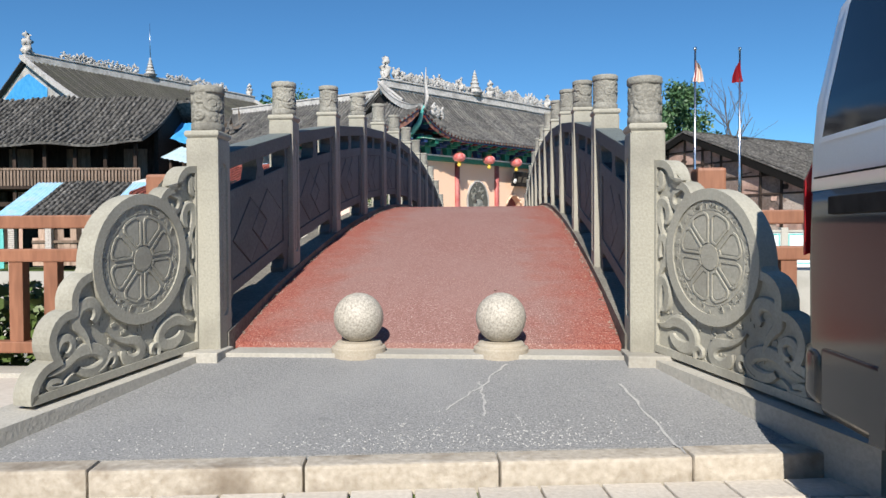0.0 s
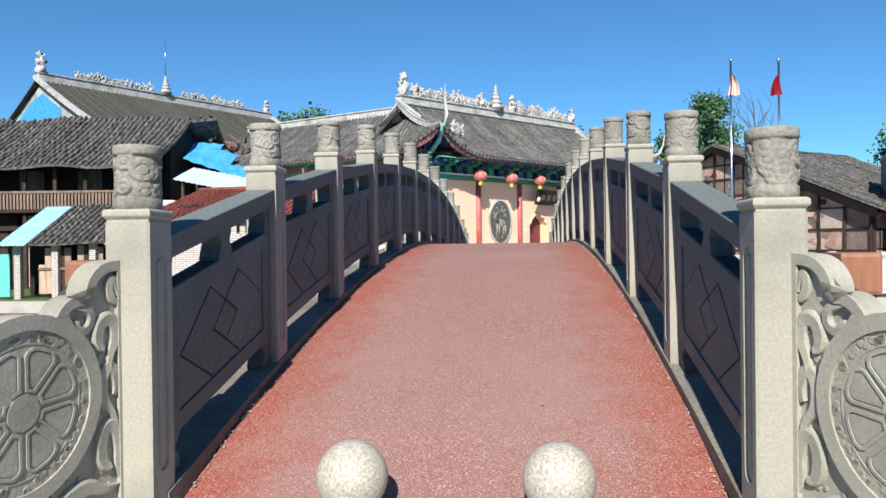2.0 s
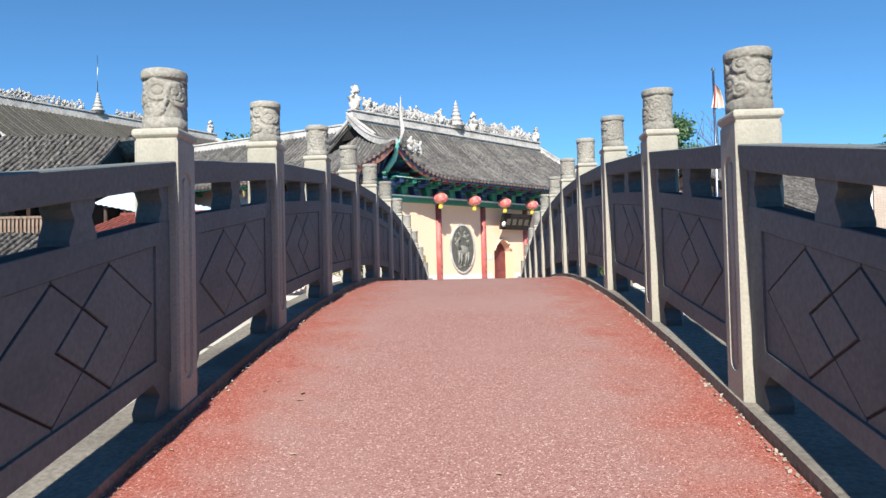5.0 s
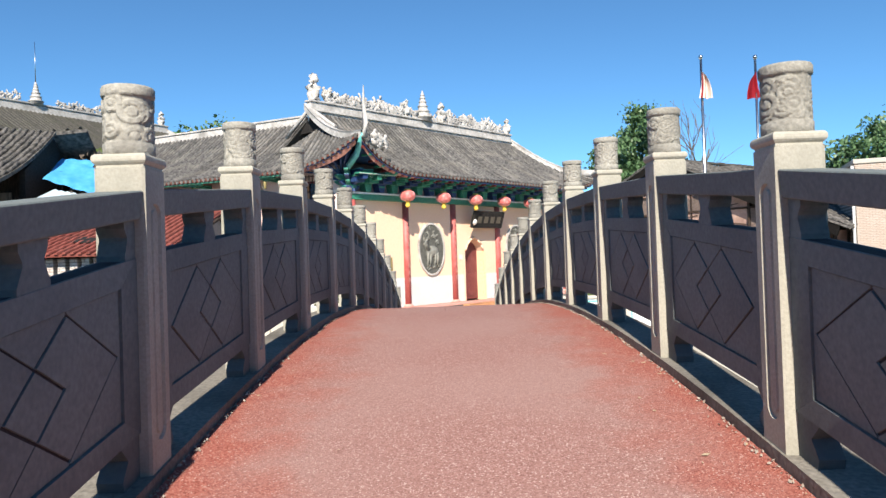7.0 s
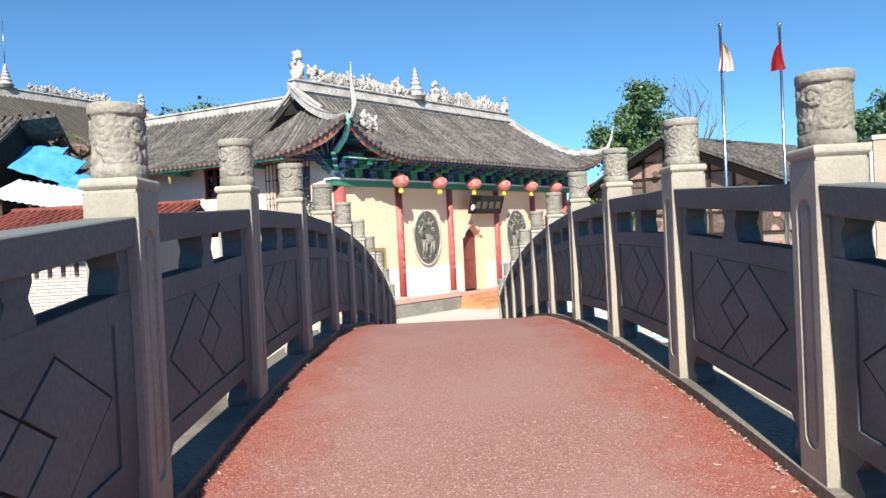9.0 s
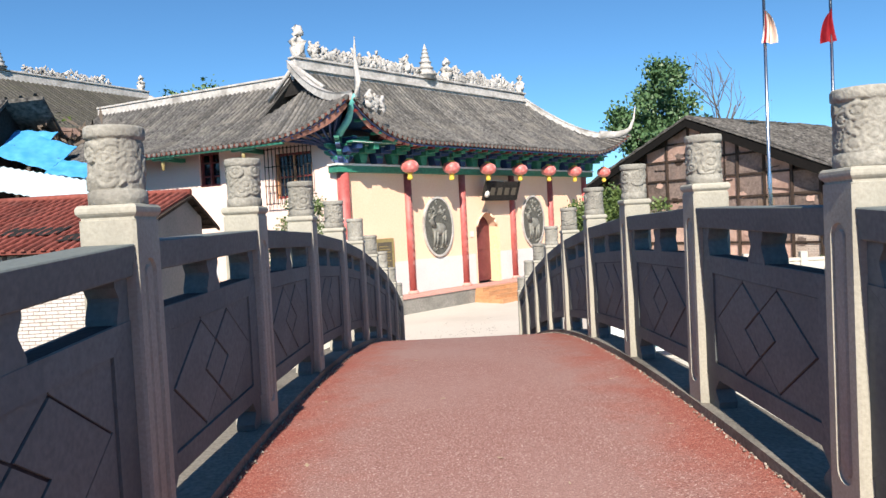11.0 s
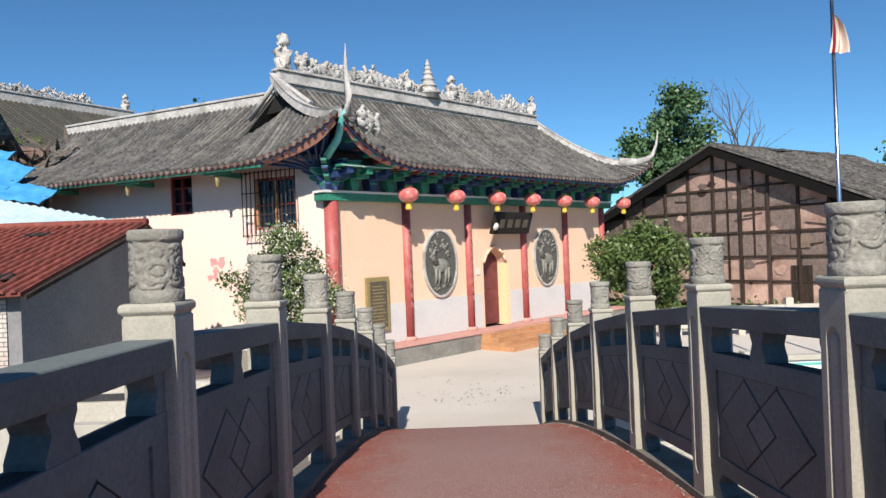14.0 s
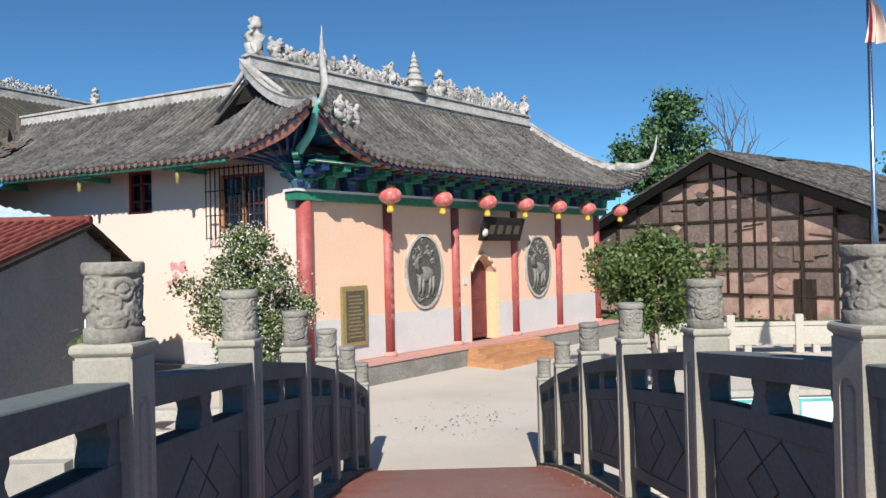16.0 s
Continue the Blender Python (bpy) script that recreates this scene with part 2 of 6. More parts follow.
    "silver": surface("silver_car_paint", (0.84, 0.85, 0.86), (0.88, 0.89, 0.90), 0.30, 200, 1, 0.3, 0.0, metal=0.25),
    "greypaint": surface("dusty_grey_car_paint", (0.055, 0.058, 0.062), (0.075, 0.078, 0.080), 0.16, 120, 1.1, 0.5, 0.0, metal=0.5, stain=(0.085, 0.082, 0.078), stain_amount=0.5),
    "carglass": surface("tinted_car_glass", (0.006, 0.009, 0.02), (0.012, 0.016, 0.03), 0.06, 5, 1, 0.5, 0.0),
    "rubber": surface("tyre_rubber", (0.02, 0.02, 0.02), (0.045, 0.045, 0.043), 0.85, 60, 4, 0.6, 0.2),
    "taillight": surface("red_tail_lens", (0.28, 0.005, 0.012), (0.40, 0.015, 0.02), 0.15, 8, 3, 0.4, 0.0),
    "water": surface("green_river_water", (0.05, 0.075, 0.06), (0.08, 0.10, 0.075), 0.12, 3, 0.5, 0.6, 0.08),
    "gold": surface("gilt_wood", (0.20, 0.155, 0.06), (0.36, 0.285, 0.12), 0.55, 10, 3, 0.7, 0.2),
    "brass": surface("brown_bronze_plate", (0.06, 0.050, 0.036), (0.13, 0.11, 0.08), 0.6, 12, 3, 0.7, 0.15),
    "pinkstain": surface("red_wall_stain", (0.60, 0.22, 0.22), (0.78, 0.45, 0.43), 0.9, 9, 4, 0.9, 0.0),
    "reveal": surface("pale_yellow_plaster", (0.78, 0.60, 0.33), (0.85, 0.69, 0.43), 0.8, 15, 2, 0.5, 0.05),
    "lettering": surface("faded_couplet_lettering", (0.30, 0.10, 0.09), (0.44, 0.20, 0.17), 0.7, 30, 4, 0.8, 0.05),
    "litter": surface("dry_leaf_litter", (0.30, 0.22, 0.12), (0.62, 0.52, 0.38), 0.9, 20, 4, 0.9, 0.1),
    "crack": surface("chalky_scratch", (0.36, 0.36, 0.35), (0.56, 0.55, 0.53), 0.95, 30, 6, 0.9, 0.1),
}



def deck_coating():
    """Red granular coating: single grains in many tints, worn grey-pink along the middle and still red towards both edges."""
    m = M["carpet"]
    n, l = m.node_tree.nodes, m.node_tree.links
    bs = n["Principled BSDF"]

    def noisy(scale, detail):
        o = n.new("ShaderNodeTexNoise")
        o.inputs["Scale"].default_value, o.inputs["Detail"].default_value = scale, detail
        l.new(co.outputs["Object"], o.inputs[0])
        return o.outputs[0]

    def ramp(src, stops):
        o = n.new("ShaderNodeValToRGB")
        while len(o.color_ramp.elements) < len(stops):
            o.color_ramp.elements.new(0.5)
        for e, (p, c) in zip(o.color_ramp.elements, stops):
            e.position, e.color = p, rgb(c)
        l.new(src, o.inputs[0])
        return o.outputs[0]

    def blend(fac, a, b):
        o = n.new("ShaderNodeMix")
        o.data_type = "RGBA"
        if isinstance(fac, float):
            o.inputs[0].default_value = fac
        else:
            l.new(fac, o.inputs[0])
        l.new(a, o.inputs[6]), l.new(b, o.inputs[7])
        return o.outputs[2]

    co, sep, ab = n.new("ShaderNodeTexCoord"), n.new("ShaderNodeSeparateXYZ"), n.new("ShaderNodeMath")
    ab.operation = "ABSOLUTE"
    l.new(co.outputs["Object"], sep.inputs[0]), l.new(sep.outputs[0], ab.inputs[0])
    vo, sp = n.new("ShaderNodeTexVoronoi"), n.new("ShaderNodeSeparateColor")
    vo.inputs["Scale"].default_value = 190
    l.new(co.outputs["Object"], vo.inputs[0]), l.new(vo.outputs["Color"], sp.inputs[0])
    worn = ramp(sp.outputs[0], [(0.0, (0.19, 0.092, 0.080)), (0.40, (0.31, 0.168, 0.148)), (0.90, (0.37, 0.215, 0.19)), (0.985, (0.60, 0.46, 0.42))])
    fresh = ramp(sp.outputs[0], [(0.0, (0.19, 0.054, 0.042)), (0.5, (0.34, 0.112, 0.086)), (0.94, (0.41, 0.165, 0.13)), (0.99, (0.56, 0.40, 0.34))])
    pale = ramp(sp.outputs[1], [(0.0, (0.27, 0.16, 0.145)), (1.0, (0.42, 0.275, 0.245))])
    worn = blend(ramp(noisy(0.8, 7), [(0.42, (0, 0, 0)), (0.70, (0.75, 0.75, 0.75))]), worn, pale)
    ad, mr = n.new("ShaderNodeMath"), n.new("ShaderNodeMapRange")
    ad.operation = "ADD"
    mr.inputs[1].default_value, mr.inputs[2].default_value = 1.14, 1.66
    l.new(ab.outputs[0], ad.inputs[0]), l.new(noisy(3.4, 9), ad.inputs[1]), l.new(ad.outputs[0], mr.inputs[0])
    l.new(blend(mr.outputs[0], worn, fresh), bs.inputs["Base Color"])
    bp = n.new("ShaderNodeBump")
    bp.inputs["Strength"].default_value, bp.inputs["Distance"].default_value = 0.35, 0.006
    l.new(vo.outputs["Distance"], bp.inputs["Height"]), l.new(bp.outputs[0], bs.inputs["Normal"])


deck_coating()


def coursed(name, mortar):
    """Brick courses with recessed mortar, on walls seen from afar."""
    m = M[name]
    n, l = m.node_tree.nodes, m.node_tree.links
    bs = n["Principled BSDF"]
    old = bs.inputs["Base Color"].links[0].from_socket
    co, mp, br, mx, bp = n.new("ShaderNodeTexCoord"), n.new("ShaderNodeMapping"), n.new("ShaderNodeTexBrick"), n.new("ShaderNodeMix"), n.new("ShaderNodeBump")
    mp.inputs["Rotation"].default_value = (radians(90), 0, 0)
    br.inputs["Scale"].default_value, br.inputs["Mortar Size"].default_value = 1.0, 0.008
    br.inputs["Brick Width"].default_value, br.inputs["Row Height"].default_value = 0.25, 0.075
    mx.data_type = "RGBA"
    mx.inputs[7].default_value = rgb(mortar)
    l.new(co.outputs["Object"], mp.inputs[0]), l.new(mp.outputs[0], br.inputs[0])
    l.new(br.outputs["Fac"], mx.inputs[0]), l.new(old, mx.inputs[6]), l.new(mx.outputs[2], bs.inputs["Base Color"])
    bp.invert = True
    bp.inputs["Distance"].default_value = 0.01
    l.new(br.outputs["Fac"], bp.inputs["Height"]), l.new(bp.outputs[0], bs.inputs["Normal"])


coursed("whitebrick", (0.24, 0.21, 0.19))
coursed("brick", (0.26, 0.22, 0.19))


# ---- mesh helpers ----
def link_mesh(name, bm, material, parent=None, smooth=False):
    me = bpy.data.meshes.new(name)
    bm.normal_update()
    bm.to_mesh(me)
    bm.free()
    for mm in material if isinstance(material, (list, tuple)) else [material]:
        me.materials.append(M[mm] if isinstance(mm, str) else mm)
    if smooth:
        me.polygons.foreach_set("use_smooth", [True] * len(me.polygons))
    ob = new(name, me)
    if parent:
        ob.parent = parent
    return ob


def part(name, bm, material, parent, label="", smooth=False):
    ob = link_mesh(name, bm, material, parent, smooth)
    return tagged(ob, label) if label else ob


def thing(name, label, category, m=None, group="", kind=""):
    ob = new(name)
    ob.empty_display_size = 0.1
    if m is not None:
        ob.matrix_world = m
    return tagged(ob, label, category, group, kind)


def whole(name, bm, material, label, category="", group="", kind="", smooth=False):
    return tagged(link_mesh(name, bm, material, None, smooth), label, category, group, kind)


def again(ob, m, parent, name=None):
    """Another object on the same mesh, under a parent."""
    o = new(name or ob.name.split(".")[0], ob.data)
    o.parent = parent
    o.matrix_basis = m
    return o


def box(x0, x1, y0, y1, z0, z1, bm=None, bevel=0.0):
    own = bmesh.new()
    v = [own.verts.new((x, y, z)) for z in (z0, z1) for y in (y0, y1) for x in (x0, x1)]
    for f in ((0, 2, 3, 1), (4, 5, 7, 6), (0, 1, 5, 4), (2, 6, 7, 3), (0, 4, 6, 2), (1, 3, 7, 5)):
        own.faces.new([v[i] for i in f])
    if bevel:
        bmesh.ops.bevel(own, geom=own.edges[:], offset=bevel, segments=2, affect="EDGES", profile=0.6)
    if bm is None:
        return own
    merge(bm, own)
    return bm


def merge(bm, other, m=None):
    if m is not None:
        bmesh.ops.transform(other, matrix=m, verts=other.verts)
    made = {v: bm.verts.new(v.co) for v in other.verts}
    for f in other.faces:
        try:
            g = bm.faces.new([made[v] for v in f.verts])
            g.smooth = f.smooth
            g.material_index = f.material_index
        except ValueError:
            pass
    other.free()
    return bm


def lathe(profile, n=24, bm=None, m=None, caps=True):
    """A turned body: profile is (radius, height) from bottom to top."""
    own = bmesh.new()
    rings = [[own.verts.new((r * math.cos(2 * math.pi * i / n), r * math.sin(2 * math.pi * i / n), z)) for i in range(n)] for r, z in profile]
    for a, b in zip(rings, rings[1:]):
        for i in range(n):
            own.faces.new((a[i], a[(i + 1) % n], b[(i + 1) % n], b[i])).smooth = True
    if caps:
        own.faces.new(rings[0][::-1])
        own.faces.new(rings[-1])
    if bm is None:
        if m is not None:
            bmesh.ops.transform(own, matrix=m, verts=own.verts)
        return own
    return merge(bm, own, m)


def prism(poly, y0, y1, bm=None, m=None):
    """A polygon in x and z, counter-clockwise seen from -y, made solid from y0 (front) to y1."""
    own = bmesh.new()
    a = [own.verts.new((x, y0, z)) for x, z in poly]
    b = [own.verts.new((x, y1, z)) for x, z in poly]
    own.faces.new(a)
    own.faces.new(b[::-1])
    for i in range(len(poly)):
        j = (i + 1) % len(poly)
        own.faces.new((a[j], a[i], b[i], b[j]))
    bmesh.ops.recalc_face_normals(own, faces=own.faces)
    if bm is None:
        if m is not None:
            bmesh.ops.transform(own, matrix=m, verts=own.verts)
        return own
    return merge(bm, own, m)


def inset(poly, d):
    """A polygon moved inwards by d on every side."""
    out, n = [], len(poly)
    area = sum(poly[i][0] * poly[(i + 1) % n][1] - poly[(i + 1) % n][0] * poly[i][1] for i in range(n))
    s = 1 if area > 0 else -1
    for i in range(n):
        p0, p1, p2 = Vector(poly[i - 1]), Vector(poly[i]), Vector(poly[(i + 1) % n])
        e1, e2 = (p1 - p0).normalized(), (p2 - p1).normalized()
        n1, n2 = Vector((-e1.y, e1.x)) * s, Vector((-e2.y, e2.x)) * s
        k = n1 + n2
        k = k / max(k.length_squared / 2, 0.15)
        out.append(tuple(p1 + k * d))
    return out


def tube(points, radius, n=8, bm=None, taper=1.0):
    """A round bar along points; the radius goes to radius * taper at the end."""
    own = bmesh.new()
    rings = []
    pts = [Vector(p) for p in points]
    for i, p in enumerate(pts):
        d = (pts[min(i + 1, len(pts) - 1)] - pts[max(i - 1, 0)]).normalized()
        q = d.to_track_quat("Z", "Y")
        r = radius * (1 + (taper - 1) * i / max(len(pts) - 1, 1))
        rings.append([own.verts.new(p + q @ Vector((r * math.cos(2 * math.pi * k / n), r * math.sin(2 * math.pi * k / n), 0))) for k in range(n)])
    for a, b in zip(rings, rings[1:]):
        for k in range(n):
            own.faces.new((a[k], a[(k + 1) % n], b[(k + 1) % n], b[k])).smooth = True
    own.faces.new(rings[0][::-1])
    own.faces.new(rings[-1])
    return own if bm is None else merge(bm, own)


def sheet(fn, nu, nv, thick=0.0):
    """A surface fn(a, b) for a and b from 0 to 1, with thickness below."""
    own = bmesh.new()
    top = [[own.verts.new(fn(i / nu, j / nv)) for j in range(nv + 1)] for i in range(nu + 1)]
    for i in range(nu):
        for j in range(nv):
            own.faces.new((top[i][j], top[i + 1][j], top[i + 1][j + 1], top[i][j + 1]))
    if thick:
        low = [[own.verts.new(top[i][j].co - Vector((0, 0, thick))) for j in range(nv + 1)] for i in range(nu + 1)]
        for i in range(nu):
            for j in range(nv):
                own.faces.new((low[i][j], low[i][j + 1], low[i + 1][j + 1], low[i + 1][j]))
        for i in range(nu):
            own.faces.new((top[i][0], low[i][0], low[i + 1][0], top[i + 1][0]))
            own.faces.new((top[i + 1][nv], low[i + 1][nv], low[i][nv], top[i][nv]))
        for j in range(nv):
            own.faces.new((top[0][j + 1], low[0][j + 1], low[0][j], top[0][j]))
            own.faces.new((top[nu][j], low[nu][j], low[nu][j + 1], top[nu][j + 1]))
    bmesh.ops.recalc_face_normals(own, faces=own.faces)
    return own


def quads(name, centres, normals, size, material, parent=None, aspect=1.6):
    """Many small leaves: one bent quad each, in one mesh."""
    n = len(centres)
    ref = np.random.normal(size=(n, 3))
    a = np.cross(normals, ref)
    a /= np.linalg.norm(a, axis=1)[:, None] + 1e-9
    b = np.cross(normals, a)
    b /= np.linalg.norm(b, axis=1)[:, None] + 1e-9
    s = size * np.random.uniform(0.6, 1.3, (n, 1))
    v = np.stack([centres - a * s * aspect / 2, centres + b * s / 2, centres + a * s * aspect / 2, centres - b * s / 2], 1).reshape(-1, 3)
    me = bpy.data.meshes.new(name)
    me.from_pydata(v.tolist(), [], np.arange(4 * n).reshape(-1, 4).tolist())
    me.materials.append(M[material])
    ob = new(name, me)
    if parent:
        ob.parent = parent
    return ob


# ---- ground, river and courtyard ----
BAY, HALF, LAST = 1.6, 1.325, 13
YARD, ROAD = -0.66, -0.395


def deck_z(y):
    """The kerb's top along the arched bridge."""
    return 0.2417 * y - 0.01289 * y * y


bm = bmesh.new()
xs = [-900, -60, -20, -8, -1.6, 1.6, 8, 20, 60, 900]
ys = [-900, -40, -4, 0.55, 0.56, 0.75, 0.76, 8, 19.09, 19.1, 19.29, 19.3, 24, 40, 90, 900]
hs = [ROAD - 0.03] * 4 + [-1.6, -1.6, -3.4, -3.4, -3.4, -1.6, -1.6] + [YARD - 0.08] * 5
grid = [[bm.verts.new((x, y, h)) for y, h in zip(ys, hs)] for x in xs]
for i in range(len(xs) - 1):
    for j in range(len(ys) - 1):
        bm.faces.new((grid[i][j], grid[i + 1][j], grid[i + 1][j + 1], grid[i][j + 1]))
whole("ground", bm, "grass", "weedy ground with a sunken river channel", "ground", kind="structure")
bm = box(-200, 200, 0.8, 19.0, -3.05, -3.0)
whole("water", bm, "water", "still green river water under the bridge", "river", kind="structure")
bm = sheet(lambda a, b: (-14 + 34 * a, 19.4 + 22 * b, YARD - 0.005 + (0.006 * math.sin(9 * a) * math.sin(7 * b) if 0 < a < 1 and 0 < b < 1 else 0)), 24, 16, 0.1)
whole("courtyard_floor", bm, "yard", "sunlit pale concrete courtyard before the temple", "courtyard", kind="structure")
bm = box(-40, 40, -12, -3.2, ROAD - 0.2, ROAD - 0.012)
whole("road", bm, "asphalt", "dark asphalt village road", "road", kind="structure")

# plain wall added unseen behind the start to block low sky light
whole("wall_south", box(-45, 45, -13.4, -13.0, ROAD - 0.2, 5.4), "greyrender", "unseen plain grey wall across the road, added to cut sky fill", "wall", kind="structure")

# bank walls
for nm, y0, y1, z1 in (("bank_wall_near", 0.5, 0.8, -0.40), ("bank_wall_far", 19.05, 19.45, YARD + 0.02)):
    for x0, x1 in ((-40, -1.62), (1.62, 40)):
        whole(nm, box(x0, x1, y0, y1, -3.4, z1), "concrete", "stained concrete river bank wall", "retaining wall", kind="structure")

# apron between kerb and bridge
KERB_Y = lambda x: -1.40 + 0.14 * x


def apron_point(a, b):
    x = (-1 + 2 * a) * (1.42 + 0.9 * (1 - b))
    y0 = KERB_Y(x)
    y = y0 + (-0.11 - y0) * b
    return (x, y, -0.30 + (-0.13 + 0.30) * b)


whole("apron", sheet(apron_point, 16, 8, 0.4), "apron", "blue-grey washed gravel apron with chalky cracks", "pavement", kind="structure")
whole("threshold_strip", box(-1.19, 1.19, -0.11, 0.118, -0.4, -0.105, bevel=0.006), "concrete", "pale concrete strip where the red deck begins", "threshold", kind="structure")


for s in (-1, 1):
    whole("bank_pavement", box(min(s * 1.5, s * 14), max(s * 1.5, s * 14), -1.5 if s < 0 else -0.9, 0.5, ROAD - 0.25, -0.352), "yard", "dusty pale concrete strip along the river bank", "pavement", kind="structure")
    whole("post_footing", box(min(s * 1.19, s * 1.56), max(s * 1.19, s * 1.56), -0.24, 0.03, -0.5, -0.085, bevel=0.008), "concrete", "weathered concrete footing under the end post", "footing", kind="structure")


def side_apron(a, b):
    x = 1.9 + 5.5 * a
    return (x, KERB_Y(x) + (max(KERB_Y(x) + 0.02, -0.35) - KERB_Y(x)) * b, -0.304)


whole("apron_side", sheet(side_apron, 8, 2, 0.3), "apron", "blue-grey gravel strip running on beside the wing wall", "pavement", kind="structure")


def apron_height(x, y):
    return -0.30 + 0.17 * min(1.0, max(0.0, (y - KERB_Y(x)) / (-0.11 - KERB_Y(x))))


def crack(points, width):
    own = bmesh.new()
    prev = None
    for i, (x, y) in enumerate(points):
        z = apron_height(x, y) + 0.003
        w = width * random.uniform(0.5, 1.3)
        a, b = own.verts.new((x - w, y, z)), own.verts.new((x + w, y, z))
        if prev:
            own.faces.new((prev[0], prev[1], b, a))
        prev = (a, b)
    return own


random.seed(4)
for x0, x1, y0, y1, amp in ((0.52, 0.22, -0.20, -0.92, 0.02), (0.36, 0.40, -0.50, -0.98, 0.012), (1.10, 1.24, -0.50, -1.34, 0.010)):
    pts = [(x0 + (x1 - x0) * i / 14 + random.uniform(-amp, amp), y0 + (y1 - y0) * i / 14) for i in range(15)]
    whole("pavement_crack", crack(pts, 0.006), "crack", "chalky white crack in the gravel apron", "crack", kind="structure")

# pale pebbles laid bare where the apron is worn towards the kerb
own = bmesh.new()
for k in range(620):
    x = random.gauss(0.45, 0.42) if k % 3 else random.uniform(-1.9, 0.2)
    y = KERB_Y(x) + 0.03 + abs(random.gauss(0.0, 0.15))
    if abs(x) > 1.9 or y > KERB_Y(x) + 0.45:
        continue
    z = apron_height(x, y)
    r, a = random.uniform(0.003, 0.008), random.uniform(0, 6.28)
    ring = [own.verts.new((x + r * random.uniform(0.7, 1.2) * math.cos(a + 1.257 * q), y + r * math.sin(a + 1.257 * q), z - 0.002)) for q in range(5)]
    top = own.verts.new((x, y, z + 0.004))
    for q in range(5):
        own.faces.new((ring[q], ring[(q + 1) % 5], top))
whole("worn_pebbles", own, "crack", "pale pebbles laid bare in the worn gravel apron", "gravel", kind="stuff")

# ---- bridge deck ----
bridge = thing("bridge", "arched concrete bridge with a red granular deck", "bridge", kind="structure")
Y0, Y1 = 0.02, LAST * BAY + 0.25


def strip(x0, x1, dz, thick, n=70, ya=Y0, yb=Y1, dip=0.0):
    return sheet(lambda a, b: (x0 + (x1 - x0) * b, ya + (yb - ya) * a, deck_z(ya + (yb - ya) * a) + dz - dip * max(0.0, 1 - (ya + (yb - ya) * a) / 0.9)), n, 4, thick)


part("slab", strip(-1.62, 1.62, -0.10, 0.42, dip=0.055), "concrete", bridge, "grey concrete arch slab")
part("red_surface", strip(-1.21, 1.21, -0.05, 0.04, ya=0.115, dip=0.055), "carpet", bridge, "faded red granular walking surface")
for s in (-1, 1):
    part("edge_kerb", strip(min(s * 1.215, s * 1.50), max(s * 1.215, s * 1.50), 0.0, 0.16), "edge", bridge, "weathered concrete edge kerb, darkened for shade")
random.seed(8)
for i in range(120):
    y, x = random.uniform(0.3, 20), random.choice((random.uniform(-1.0, 1.0), random.choice((-1, 1, 1)) * random.uniform(0.9, 1.19)))
    own = bmesh.new()
    r, t = random.uniform(0.008, 0.028), random.uniform(0, 6.3)
    vs = [own.verts.new((x + r * k * math.cos(t + q), y + r * k * math.sin(t + q), deck_z(y) - 0.046 + 0.006 * random.random())) for q, k in ((0, 1), (1.4, 0.45), (3.1, 1), (4.6, 0.4))]
    own.faces.new(vs)
    whole("fallen_leaf", own, "litter", "dry fallen leaf on the red deck", "leaf", group="litter on the bridge")

np.random.seed(23)
n = 2600
gy = np.random.uniform(0.2, 20.6, n)
gx = np.random.choice((-1.0, 1.0), n) * (1.205 - np.abs(np.random.normal(0, 0.022, n)))
pos = np.stack([gx, gy, 0.2417 * gy - 0.01289 * gy * gy - 0.040 - 0.055 * np.maximum(0, 1 - gy / 0.9)], 1)
tagged(quads("edge_grit", pos, np.random.normal(size=(n, 3)) + np.array((0, 0, 1.5)), 0.011, "grit"), "pale grit swept against the deck's edges", "grit", kind="stuff")

# ---- balustrades ----
POST, RAIL_TOP = 0.099, 1.108


def cap_mesh(seed):
    """A drum-shaped head: overlapping cloud lobes carved in low relief between two plain bands, as one surface."""
    rnd = random.Random(seed)
    lobes = [(rnd.uniform(0, 6.283), rnd.uniform(0.07, 0.21), rnd.uniform(0.026, 0.050), rnd.uniform(0.004, 0.012)) for _ in range(36)]

    def depth(a, z):
        h = 0.0
        for la, lz, lr, lh in lobes:
            d = (a - la + math.pi) % (2 * math.pi) - math.pi
            q = math.hypot(d * 0.104 / 1.35, z - lz)
            if q < lr:
                h = lh * min(1.0, (lr - q) / 0.0025) * (0.35 if lr * 0.40 < q < lr * 0.52 else 1.0)
        return h

    band = [0.054 + 0.172 * i / 40 for i in range(41)]
    prof = [(0.096, 0.0), (0.099, 0.004), (0.099, 0.046), (0.093, 0.050)] + [(None, z) for z in band] + [(0.095, 0.231), (0.100, 0.235), (0.102, 0.241), (0.102, 0.268), (0.097, 0.276)]
    own, n, rings = bmesh.new(), 120, []
    for r, z in prof:
        ring = []
        for i in range(n):
            a = 2 * math.pi * i / n
            rr = r if r is not None else 0.0885 + depth(a, z) + 0.0012 * noise.noise(Vector((9 * a, 40 * z, seed)))
            ring.append(own.verts.new((rr * math.cos(a), rr * math.sin(a), z)))
        rings.append(ring)
    for p, q in zip(rings, rings[1:]):
        for i in range(n):
            own.faces.new((p[i], p[(i + 1) % n], q[(i + 1) % n], q[i])).smooth = True
    own.faces.new(rings[0][::-1])
    own.faces.new(rings[-1])
    return own


